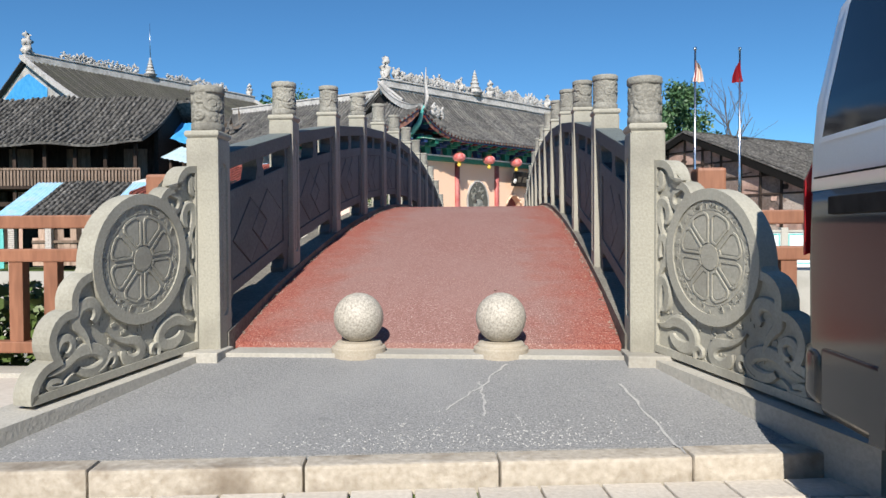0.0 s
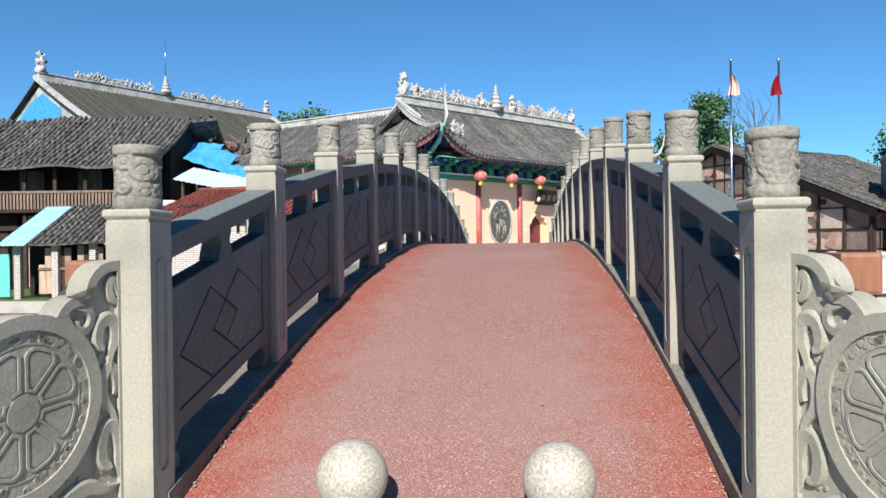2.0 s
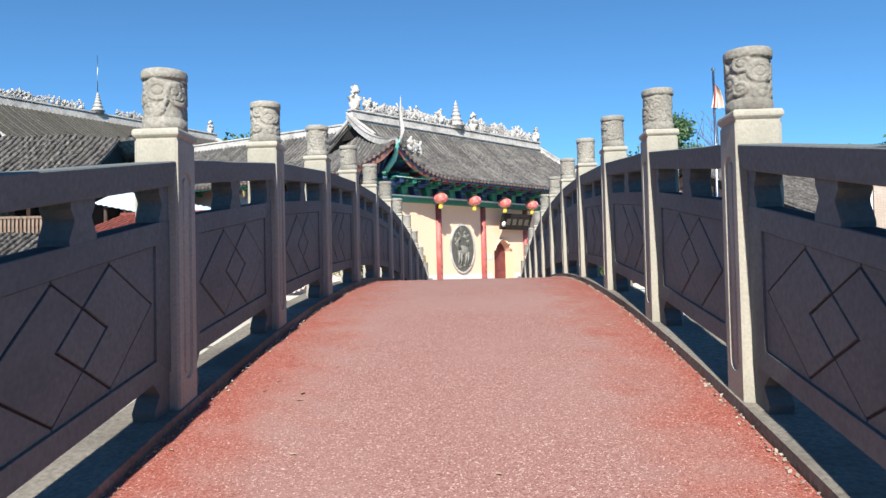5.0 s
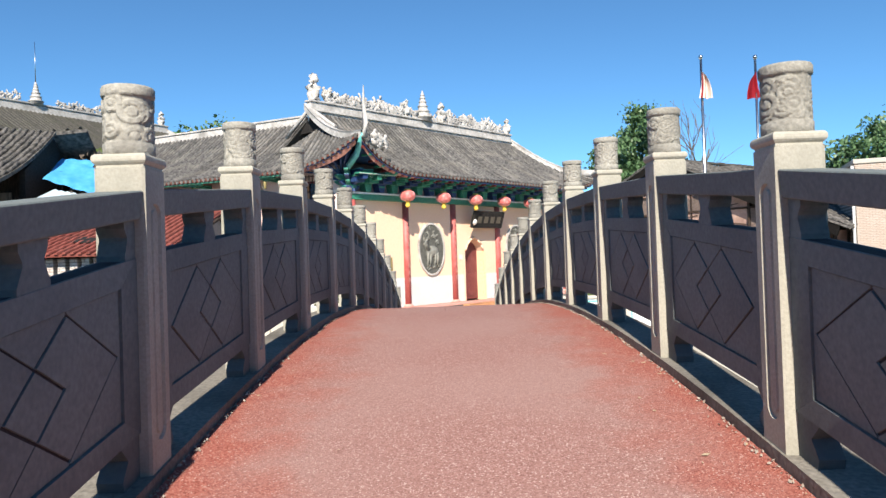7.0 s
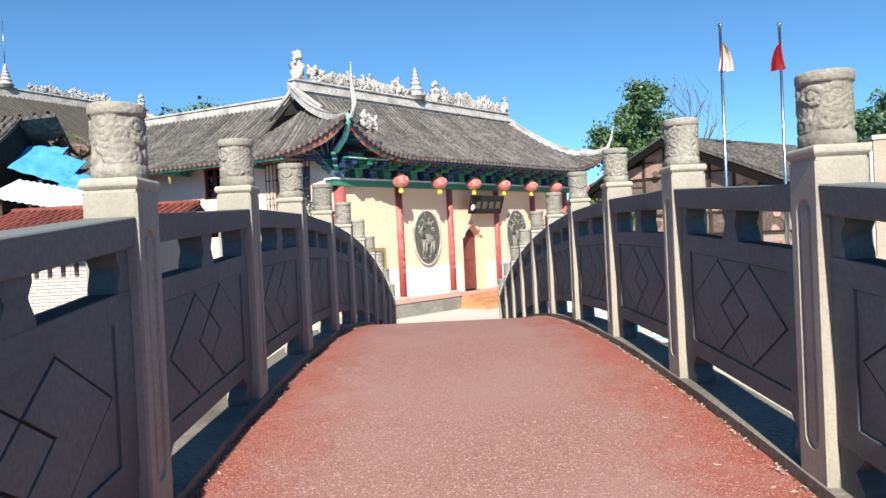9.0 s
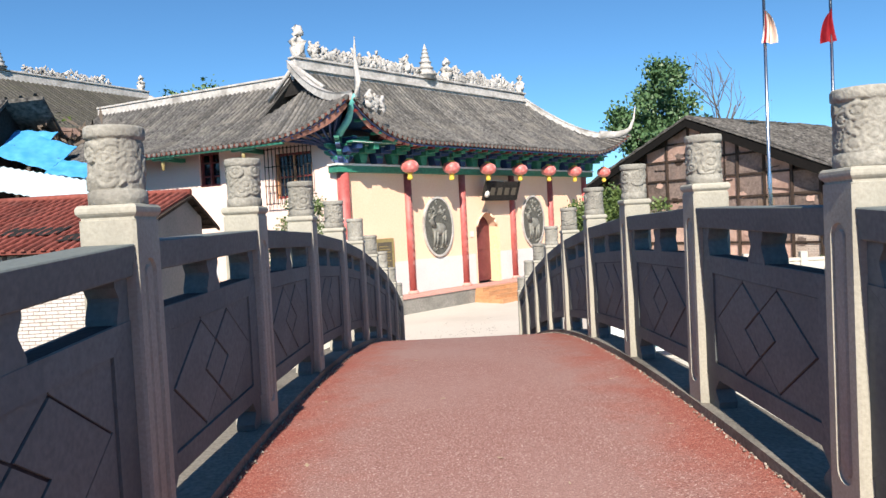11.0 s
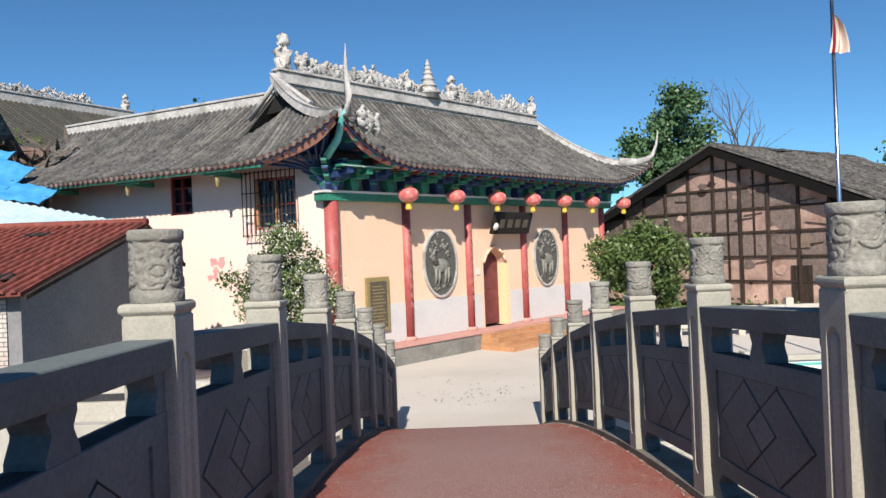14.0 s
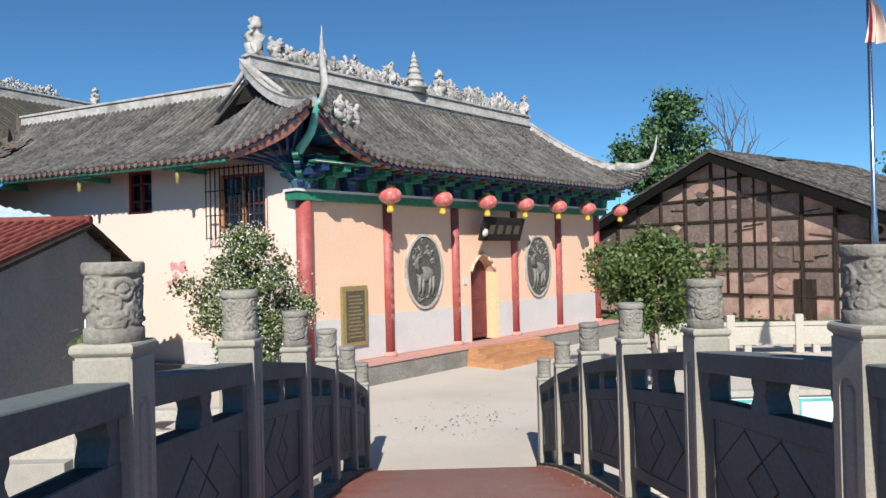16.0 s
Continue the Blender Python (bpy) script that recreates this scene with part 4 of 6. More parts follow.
# ---- roof helper ----
def tiled_slope(owner, x0, x1, y_e, y_r, z_e, z_r, lift0=0.0, lift1=0.0, reach=3.0, pitch=0.21, radius=0.062, curve=0.3, mat_row="tile", mat_bed="tilebed", splay0=0.0, splay1=0.0, edge="eaveboard", wobble=0.0, base_thick=0.07, cut=None, sag=2.2, hump=None):
    """A tiled roof slope: a bed with half-round rows, its eave curling up towards the lifted corners."""
    def point(x, t, up=0.0):
        f = 0.0
        d0, d1 = (x - x0) / reach, (x1 - x) / reach
        if lift0 and d0 < 1:
            f += lift0 * (1 - max(d0, 0)) ** 2.4
        if lift1 and d1 < 1:
            f += lift1 * (1 - max(d1, 0)) ** 2.4
        z = z_e + (z_r - z_e) * ((1 - curve) * t + curve * t * t) + f * (1 - t) ** sag
        z += hump(x, t) if hump else 0.0
        w = wobble * (math.sin(x * 1.7 + 3 * t) + math.sin(x * 0.6 + 1.3)) if wobble else 0
        return Vector((x, y_e + (y_r - y_e) * t - (0.25 * f if f else 0) * (1 - t) ** 2, z + up + w))

    nx = max(8, int((x1 - x0) / 0.4))
    part("tile_bed", sheet(lambda a, b: point(x0 + (x1 - x0) * a, b * (cut(x0 + (x1 - x0) * a) if cut else 1)), nx, 10, base_thick), mat_bed, owner)
    n = int((x1 - x0) / pitch)
    rnd = random.Random(int(x1 * 10))
    for i in range(n):
        x = x0 + (i + 0.5) * (x1 - x0) / n
        verts, faces, seg, ns = [], [], 5, 20
        for j in range(ns + 1):
            p = point(x, j / ns * (cut(x) if cut else 1), (0.016 if j % 2 else 0.0) + rnd.uniform(0, 0.012) + (rnd.uniform(-0.5, 0.9) * min(wobble, 0.05) + (0.035 if j % 2 else 0.0) if wobble > 0.02 else 0.0))
            p.x += rnd.uniform(-0.6, 0.6) * min(wobble, 0.05)
            if j == 0:
                p.y -= 0.05 if y_r > y_e else -0.05
            for q in range(seg):
                a = math.pi * q / (seg - 1)
                verts.append((p.x + radius * math.cos(a), p.y, p.z - 0.005 + radius * math.sin(a)))
        for j in range(ns):
            for q in range(seg - 1):
                k = j * seg + q
                faces.append((k, k + seg, k + seg + 1, k + 1) if y_r > y_e else (k, k + 1, k + seg + 1, k + seg))
        faces.append(tuple(range(seg)) if y_r > y_e else tuple(range(seg))[::-1])
        me = bpy.data.meshes.new("roll_tile")
        me.from_pydata(verts, [], faces)
        me.materials.append(M[mat_row])
        ob = new("roll_tile", me)
        ob.parent = owner
    if edge:
        own = bmesh.new()
        prev = None
        for i in range(nx * 2 + 1):
            p = point(x0 + (x1 - x0) * i / (nx * 2), 0.0)
            sgn = -1 if y_r > y_e else 1
            ring = [own.verts.new((p.x, p.y + sgn * dy, p.z + dz)) for dy, dz in ((0.03, 0.0), (0.035, -0.08), (-0.10, -0.10), (-0.10, 0.0))]
            if prev:
                for q in range(4):
                    own.faces.new((prev[q], prev[(q + 1) % 4], ring[(q + 1) % 4], ring[q]))
            prev = ring
        bmesh.ops.recalc_face_normals(own, faces=own.faces)
        part("eave_board", own, edge, owner, "terracotta drip tiles along the eave")
        drip = None
        for i in range(n):
            x = x0 + (i + 1.0) * (x1 - x0) / n
            if x > x1:
                break
            p = point(x, 0.0)
            sgn = -1 if y_r > y_e else 1
            if drip is None:
                drip = part("drip_tile", prism([(-0.07, 0), (-0.045, -0.09), (0, -0.13), (0.045, -0.09), (0.07, 0)], -0.015, 0.015), "tile", owner)
                drip.matrix_basis = pose(p.x, p.y + sgn * 0.05, p.z - 0.01)
            else:
                again(drip, pose(p.x, p.y + sgn * 0.05, p.z - 0.01), owner)
    return point


def lumps(seed, length, height, count, width=0.12):
    """Openwork ridge carving: curls, leaves and small beasts as plain stone shapes."""
    rnd = random.Random(seed)
    own = bmesh.new()
    for i in range(count):
        x = length * (i + rnd.uniform(0.1, 0.9)) / count
        h = height * (0.55 + 0.45 * abs(math.sin(3.1 * i / count * 3 + seed))) * rnd.uniform(0.6, 1.0)
        pts, a = [], rnd.uniform(0, 6)
        for j in range(9):
            t = j / 8
            r = 0.11 * (1 - 0.6 * t) * (height / 0.4)
            pts.append((x + r * math.cos(a + 5 * t), rnd.uniform(-0.02, 0.02), h * t + 0.4 * r * math.sin(a + 5 * t)))
        tube(pts, rnd.uniform(0.06, 0.10) * (height / 0.5), 7, own, 0.45)
        for _ in range(3):
            q = Vector((x + rnd.uniform(-0.12, 0.12), rnd.uniform(-0.05, 0.05), h * rnd.uniform(0.05, 0.6)))
            tube([q, q + Vector((rnd.uniform(-0.12, 0.12), rnd.uniform(-0.04, 0.04), 0.10)), q + Vector((rnd.uniform(-0.2, 0.2), 0, 0.17))], rnd.uniform(0.05, 0.085), 6, own, 0.35)
    return own


def pagoda(h):
    prof, z, r = [(0.36, 0)], 0.0, 0.36
    for i in range(6):
        s = h * (0.20 - 0.022 * i)
        prof += [(r, z + s * 0.55), (r * 1.18, z + s * 0.62), (r * 0.78, z + s)]
        z, r = z + s, r * 0.76
    return lathe(prof + [(0.012, h)], 10)


def figure(h):
    """A small seated roof figure as one plain weathered shape."""
    own = lathe([(0.20, 0), (0.24, 0.08), (0.17, 0.16), (0.19, 0.30), (0.15, 0.42), (0.20, 0.52), (0.12, 0.62), (0.07, 0.66), (0.12, 0.74), (0.13, 0.83), (0.08, 0.93), (0.02, 1.0)], 14)
    bmesh.ops.scale(own, vec=(h * 1.15, h * 0.9, h), verts=own.verts)
    for v in own.verts:
        v.co += Vector((noise.noise(v.co * 6), noise.noise(v.co * 6 + Vector((5, 1, 2))), 0.6 * noise.noise(v.co * 9))) * 0.2 * h
    return own


def swept_tip(h, out):
    pts = [(0, 0, 0), (-out * 0.45, 0, h * 0.08), (-out * 0.8, 0, h * 0.35), (-out, 0, h * 0.7), (-out * 1.05, 0, h)]
    return tube(pts, 0.085, 8, None, 0.15)


# ---- temple ----
TM = pose(-3.398, 27.281, 0, 0, 0, 48)
WM = pose(-3.398, 27.281, 0, 0, 0, -26)
GROUND, FLOOR, TOP = YARD, -0.12, 3.88
temple = thing("temple", "peach-walled village temple with red columns and grey tiled upswept roof", "temple", TM)
WIDE = 14.0


def wall_with_hole(x0, x1, z0, z1, hole, y0, y1):
    """A wall in x and z with an opening given as a list of points, left side first, over the top, down to the right."""
    hx0, hx1 = hole[0][0], hole[-1][0]
    own = bmesh.new()
    prism([(x0, z0), (hx0, z0), (hx0, z1), (x0, z1)], y0, y1, own)
    prism([(hx1, z0), (x1, z0), (x1, z1), (hx1, z1)], y0, y1, own)
    for a, b in zip(hole, hole[1:]):
        if b[0] > a[0] + 1e-6:
            prism([a, b, (b[0], z1), (a[0], z1)], y0, y1, own)
    bmesh.ops.remove_doubles(own, verts=own.verts, dist=0.0005)
    return own


door_c, door_w = 6.88, 0.58
arch_pts = [(door_c - door_w, FLOOR), (door_c - door_w, 1.95), (door_c - 0.46, 2.18), (door_c - 0.22, 2.38), (door_c, 2.50), (door_c + 0.22, 2.38), (door_c + 0.46, 2.18), (door_c + door_w, 1.95), (door_c + door_w, FLOOR)]
part("front_wall", wall_with_hole(0.1, WIDE, FLOOR, TOP, arch_pts, 0.0, 0.45), "plaster_peach", temple, "peach painted plaster front wall")
for x0, x1 in ((0.3, door_c - door_w - 0.12), (door_c + door_w + 0.12, WIDE - 0.05)):
    part("dado", box(x0, x1, -0.014, 0.01, FLOOR + 0.02, 1.0), "dado", temple, "pale grey painted dado")
part("door_reveal", box(door_c + door_w - 0.012, door_c + door_w + 0.16, -0.03, 0.30, FLOOR, 1.93), "reveal", temple, "yellow painted door reveal")
for x0, x1 in ((door_c - 0.22, door_c + 0.58),):
    leaf = part("door_leaf", box(x0, x1, 0.34, 0.40, FLOOR + 0.05, 2.52), "doorred", temple, "faded red wooden door leaf")
    part("door_panel", box(x0 + 0.07, x1 - 0.07, 0.325, 0.345, FLOOR + 0.2, 1.0, bevel=0.006), "doorred", leaf)
    part("door_panel", box(x0 + 0.07, x1 - 0.07, 0.325, 0.345, 1.1, 2.1, bevel=0.006), "doorred", leaf)
# near-black box paints the unlit hall behind the door
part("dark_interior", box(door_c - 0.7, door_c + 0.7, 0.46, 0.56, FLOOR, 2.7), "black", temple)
part("door_frame", box(door_c - 0.58, door_c - 0.52, 0.30, 0.36, FLOOR, 1.97), "darkred", temple)
# canopy tip over the arch
own = bmesh.new()
for a, b in zip(arch_pts[1:-2], arch_pts[2:-1]):
    tube([(a[0], -0.03, a[1] + 0.04), (b[0], -0.03, b[1] + 0.04)], 0.045, 6, own)
part("arch_moulding", own, "plaster_peach", temple)
# back, right side, ceiling closing the hall
part("back_wall", box(0.1, WIDE, 5.6, 5.9, GROUND, TOP), "plaster_white", temple)
part("right_wall", box(WIDE - 0.02, WIDE + 0.3, 0.46, 5.6, GROUND, TOP + 1.2), "plaster_white", temple)
# plinth
own = box(-0.6, WIDE + 0.6, -0.62, 0.6, GROUND - 0.2, FLOOR - 0.055)
part("plinth", own, "plinth", temple, "stained dark stone plinth")
part("plinth_ledge", box(-0.64, WIDE + 0.62, -0.66, 0.05, FLOOR - 0.06, FLOOR + 0.005, bevel=0.01), "pink", temple, "pink painted ledge")
# columns
for x in (0.12, 2.84, 5.57, 8.49, 11.1, 13.75):
    r = 0.19 if x < 1 else 0.135
    own = lathe([(r, FLOOR + 0.12), (r, 3.86)], 20, None, Matrix.Translation((x, -0.02, 0)))
    col = part("column", own, "redcol", temple, "red painted round column with couplet lettering")
    part("column_base", lathe([(r + 0.07, FLOOR), (r + 0.08, FLOOR + 0.05), (r + 0.03, FLOOR + 0.12)], 20, None, Matrix.Translation((x, -0.02, 0))), "pink", col)
    if 1 < x < 13:
        for i in range(9):
            z = 3.0 - i * 0.27
            part("lettering", box(x - 0.045, x + 0.045, -0.168, -0.145, z, z + 0.15, bevel=0.01), "lettering", col)
# painted beam under the brackets
part("beam", box(-0.25, WIDE + 0.25, -0.22, 0.2, 3.86, 4.06, bevel=0.01), "green", temple, "green painted beam")
part("beam_edge", box(-0.30, WIDE + 0.30, -0.26, 0.2, 4.062, 4.12), "whitepaint", temple, "white line above the beam")
part("bracket_wall", box(-0.05, WIDE, -0.04, 0.3, 4.12, 5.2), "mauve", temple, "mauve painted infill between brackets")
# bracket sets
unit = None
NB = 22
for i in range(NB):
    x = 0.05 + (WIDE - 0.1) * i / (NB - 1)
    mm = pose(x, 0, 0)
    if unit is None:
        own = prism([(-0.10, 4.13), (0.10, 4.13), (0.19, 4.46), (0.24, 4.62), (-0.24, 4.62), (-0.19, 4.46)], -0.34, 0.0)
        box(-0.22, 0.22, -0.66, -0.3, 4.42, 4.60, own)
        box(-0.10, 0.10, -0.95, -0.6, 4.50, 4.66, own)
        unit = part("bracket_set", own, "blue", temple, "blue painted eave bracket")
        own = box(-0.27, 0.27, -0.36, -0.02, 4.622, 4.68, bevel=0.01)
        box(-0.25, 0.25, -0.70, -0.28, 4.602, 4.66, own, 0.01)
        box(-0.31, 0.31, -1.0, -0.72, 4.662, 4.72, own, 0.01)
        box(-0.14, 0.14, -0.345, -0.30, 4.30, 4.36, own, 0.01)
        tip = part("bracket_arm", own, "green", unit, "green edged bracket arm")
        unit.matrix_basis = mm
        green_set = unit.data.copy()
        green_set.materials[0] = M["green"]
        own = box(-0.27, 0.27, -0.372, -0.362, 4.628, 4.642)
        box(-0.25, 0.25, -0.712, -0.702, 4.608, 4.622, own)
        box(-0.31, 0.31, -1.012, -1.002, 4.668, 4.684, own)
        line = part("edge_line", own, "whitepaint", unit, "pale painted edge line")
    else:
        u = new("bracket_set", (green_set if i % 2 else unit.data))
        u.parent = temple
        u.matrix_basis = mm
        again(tip, Matrix(), u)
        again(line, Matrix(), u)
part("eave_purlin", box(0.9, WIDE - 0.6, -1.12, -1.0, 4.68, 4.76, bevel=0.01), "green", temple)
# roof
RIDGE_Y, RIDGE_Z = 2.0, 7.30
front = tiled_slope(temple, -0.62, 15.3, -1.30, RIDGE_Y, 4.80, RIDGE_Z, 1.02, 0.86, 3.2, sag=1.5, cut=lambda x: max(0.02, min(1.0, (x + 0.66) / 0.70, (15.4 - x) / 3.0)))
back = tiled_slope(temple, -0.62, 15.3, 5.3, RIDGE_Y, 4.66, RIDGE_Z, 0, 0, 3.2, pitch=0.5, edge="", cut=lambda x: max(0.02, min(1.0, (15.4 - x) / 3.0, (x + 0.66) / 0.7)))


def under_eave(edge, xa, xb, lo, hi, drop, back):
    """A boarded soffit that follows the curling eave back to the wall."""
    def fn(a, b):
        e = edge(xa + (xb - xa) * a, 0.0, drop)
        return e.lerp(Vector((min(hi, max(lo, e.x)), 0.05, back)), b)
    return sheet(fn, 40, 3, 0.03)


part("eave_soffit", under_eave(front, -0.60, 15.2, 0.05, WIDE, -0.15, 5.2), "blue", temple, "dark blue painted soffit")
for i in range(46):
    x = -0.45 + i * 0.335
    e = front(x, 0.0, -0.16)
    part("rafter_end", box(-0.05, 0.05, 0.0, 0.42, -0.07, 0.0), "green" if i % 2 else "darkred", temple).matrix_basis = Matrix.Translation(e + Vector((0, 0.05, -0.01)))
# main ridge
part("ridge_wall", box(0.0, 12.3, RIDGE_Y - 0.13, RIDGE_Y + 0.13, RIDGE_Z - 0.1, RIDGE_Z + 0.34, bevel=0.02), "ridge", temple, "weathered white ridge")
own = box(-0.05, 12.35, RIDGE_Y - 0.19, RIDGE_Y + 0.19, RIDGE_Z + 0.34, RIDGE_Z + 0.41, bevel=0.015)
box(0.0, 12.3, RIDGE_Y - 0.20, RIDGE_Y + 0.20, RIDGE_Z + 0.0, RIDGE_Z + 0.07, own, 0.01)
part("ridge_moulding", own, "ridge", temple)
for x0, ln in ((0.75, 4.5), (7.3, 4.3)):
    o = part("ridge_carving", lumps(int(x0 * 7), ln, 0.70, 46), "ridge", temple, "openwork ridge carving of scrolls and beasts")
    o.matrix_basis = pose(x0, RIDGE_Y, RIDGE_Z + 0.40)
o = part("ridge_pagoda", pagoda(1.35), "ridge", temple, "small white pagoda finial")
o.matrix_basis = pose(6.15, RIDGE_Y, RIDGE_Z + 0.34)
o = part("ridge_pagoda_foot", lumps(5, 1.5, 0.55, 12), "ridge", temple)
o.matrix_basis = pose(5.4, RIDGE_Y, RIDGE_Z + 0.38)
for x, h in ((0.25, 1.05), (5.1, 0.8), (7.35, 0.95), (12.15, 0.85)):
    o = part("ridge_figure", figure(h), "ridge", temple, "small stone ridge figure")
    o.matrix_basis = pose(x, RIDGE_Y, RIDGE_Z + 0.36)
# descending ridges at both ends and their swept tips
for x, tipx, sgn in ((-0.55, -0.62, 1), (15.15, 15.3, -1)):
    pts = [front(x + (0.42 * t if sgn > 0 else -2.85 * t), t, 0.10) for t in [i / 12 for i in range(13)]]
    own = bmesh.new()
    prev = None
    for p in pts:
        ring = [own.verts.new(p + Vector((dx_, 0, dz_))) for dx_, dz_ in ((-0.09, -0.1), (-0.09, 0.10), (-0.12, 0.16), (0.12, 0.16), (0.09, 0.10), (0.09, -0.1))]
        if prev:
            for q in range(6):
                own.faces.new((prev[q], prev[(q + 1) % 6], ring[(q + 1) % 6], ring[q]))
        prev = ring
    bmesh.ops.recalc_face_normals(own, faces=own.faces)
    part("hip_ridge", own, "ridge", temple, "white curved hip ridge")
    p0 = pts[0]
    if sgn > 0:
        o = part("corner_spike", tube([(0, 0, 0), (0.03, -0.03, 0.5), (0.0, 0, 1.2), (0.03, 0.0, 1.75)], 0.13, 8, None, 0.1), "ridge", temple, "tall white corner spike")
        o.matrix_basis = Matrix.Translation(p0 + Vector((0.02, -0.05, -0.1)))
        o = part("corner_beast", lumps(9, 0.6, 0.6, 9), "ridge", temple, "stone corner beast")
        o.matrix_basis = Matrix.Translation(p0 + Vector((0.75, 0.35, -0.25)))
        own = tube([p0 + Vector((0.1, 0.9, -0.95)), p0 + Vector((0.05, 0.4, -0.6)), p0 + Vector((0, 0.1, -0.15)), p0 + Vector((-0.02, -0.06, 0.02))], 0.105, 8, None, 0.8)
        part("corner_rafter", own, "teal", temple, "green painted corner rafter")
    else:
        own = tube([pts[3] + Vector((0, 0, 0.02)), pts[2] + Vector((0, 0, 0.04)), pts[1] + Vector((0, 0, 0.05)), p0 + Vector((-0.12, 0.02, 0.08)), p0 + Vector((0.08, -0.1, 0.22)), p0 + Vector((0.28, -0.2, 0.66)), p0 + Vector((0.36, -0.25, 1.22))], 0.23, 8, None, 0.06)
        part("swept_tip", own, "ridge", temple, "white upswept eave tip")
def eave_band(edge, xa, xb, deep):
    """The painted underside board that widens towards the lifted corner."""
    def fn(a, b):
        w_ = deep(a)
        return edge(xa + (xb - xa) * a, 0.0, -0.10) + Vector((0, 0.03 + 0.10 * b, -w_ * b))
    return sheet(fn, 24, 2, 0.02)


part("eave_band", eave_band(front, -0.58, 3.4, lambda a: 0.03 + 0.19 * (1 - a) ** 1.2 * min(1.0, 0.25 + 5 * a)), "salmon", temple, "salmon painted board under the lifted eave")
# corner bracket cluster
for tier, (w, z) in enumerate(((0.34, 4.22), (0.52, 4.40), (0.70, 4.58), (0.86, 4.76))):
    for turn_ in (0, 45, 90, 135):
        ww = w * (1.0 if turn_ % 90 else 0.82)
        own = prism([(-ww, 0.10), (-ww, 0.05), (-ww * 0.86, -0.01), (-ww * 0.60, -0.06), (ww * 0.60, -0.06), (ww * 0.86, -0.01), (ww, 0.05), (ww, 0.10)], -0.07, 0.07)
        o = part("corner_bracket", own, "green" if (tier + turn_ // 45) % 2 == 0 else "blue", temple, "painted corner bracket arm")
        o.matrix_basis = pose(0.05, -0.1, z + 0.0015 * turn_ / 45, 0, 0, turn_ - 3)
        own = prism([(-ww, 0.102), (ww, 0.102), (ww, 0.118), (-ww, 0.118)], -0.075, 0.075)
        part("edge_line", own, "teal", o, "pale green painted edge")
o = part("corner_bracket_blue", box(-0.2, 0.2, -0.2, 0.2, 4.12, 4.9), "blue", temple)
o.matrix_basis = pose(0.05, -0.1, 0, 0, 0, 45)
# gable at the ridge's end
# solid black triangle stands in for the shade inside the gable
own = prism([(-1.25, -0.72), (1.25, -0.72), (0, 0.05)], 0.0, 0.2)
o = part("gable", own, "black", temple, "gable filled in near black for its shaded opening")
o.matrix_basis = pose(0.10, RIDGE_Y, RIDGE_Z - 0.05, 0, 0, -90)
own = bmesh.new()
for s in (-1, 1):
    tube([(0, -0.06, 0.16), (s * 0.7, -0.06, -0.28), (s * 1.45, -0.06, -0.76)], 0.075, 6, own)
o = part("gable_verge", own, "ridge", temple, "white gable edge")
o.matrix_basis = pose(0.10, RIDGE_Y, RIDGE_Z - 0.05, 0, 0, -90)
o = part("gable_pendant", prism([(-0.07, 0), (0, -0.22), (0.07, 0), (0.07, 0.15), (-0.07, 0.15)], -0.14, -0.08), "whitepaint", temple)
o.matrix_basis = pose(0.10, RIDGE_Y, RIDGE_Z - 0.15, 0, 0, -90)

# medallions
for x in (4.22, 9.82):
    med = part("medallion", prism([(x + 0.70 * math.cos(a), 2.06 + 0.98 * math.sin(a)) for a in [i * math.pi / 24 for i in range(48)]], -0.05, 0.01), "reliefdark", temple, "oval dark relief of an animal under clouds")
    own = bmesh.new()
    ring = [(x + r * 0.755 * math.cos(a), 2.06 + (r + 0.0) * 1.035 * math.sin(a)) for r in (1.0,) for a in [i * math.pi / 24 for i in range(48)]]
    inner = [(x + 0.69 * math.cos(a), 2.06 + 0.97 * math.sin(a)) for a in [i * math.pi / 24 for i in range(48)]]
    for i in range(48):
        j = (i + 1) % 48
        prism([ring[i], ring[j], inner[j], inner[i]], -0.085, 0.0, own)
    part("medallion_rim", own, "ridge", med, "pale grey oval rim")
    rnd = random.Random(int(x * 10))
    own = bmesh.new()
    # beast: body, neck, head, four legs, with curling clouds above
    body = Matrix.Translation((x + 0.02, -0.05, 1.98)) @ Matrix.Diagonal((0.36, 0.09, 0.22, 1))
    lathe([(0.02, -1)] + [(math.sin(math.pi * i / 8), -math.cos(math.pi * i / 8)) for i in range(1, 8)] + [(0.02, 1)], 12, own, body)
    for lx in (-0.26, -0.12, 0.16, 0.29):
        tube([(x + lx, -0.06, 1.92), (x + lx + 0.03, -0.08, 1.62), (x + lx - 0.02, -0.07, 1.38)], 0.075, 6, own, 0.55)
    tube([(x - 0.22, -0.06, 2.05), (x - 0.36, -0.08, 2.30), (x - 0.30, -0.09, 2.48)], 0.11, 7, own, 0.8)
    for _ in range(26):
        a, rr = rnd.uniform(0.15, 3.0), rnd.uniform(0.45, 0.9)
        cx, cz = x + 0.62 * rr * math.cos(a), 2.15 + 0.82 * rr * math.sin(a)
        pts = [(cx + 0.09 * (1 - t) * math.cos(5 * t + a), -0.055, cz + 0.09 * (1 - t) * math.sin(5 * t + a)) for t in [j / 7 for j in range(8)]]
        tube(pts, 0.032, 5, own, 0.5)
    for _ in range(10):
        cx, cz = x + rnd.uniform(-0.45, 0.45), rnd.uniform(1.22, 1.36)
        tube([(cx, -0.05, cz), (cx + 0.06, -0.07, cz + 0.07), (cx + 0.12, -0.05, cz + 0.02)], 0.03, 5, own, 0.6)
    part("beast_relief", own, "relief", med)
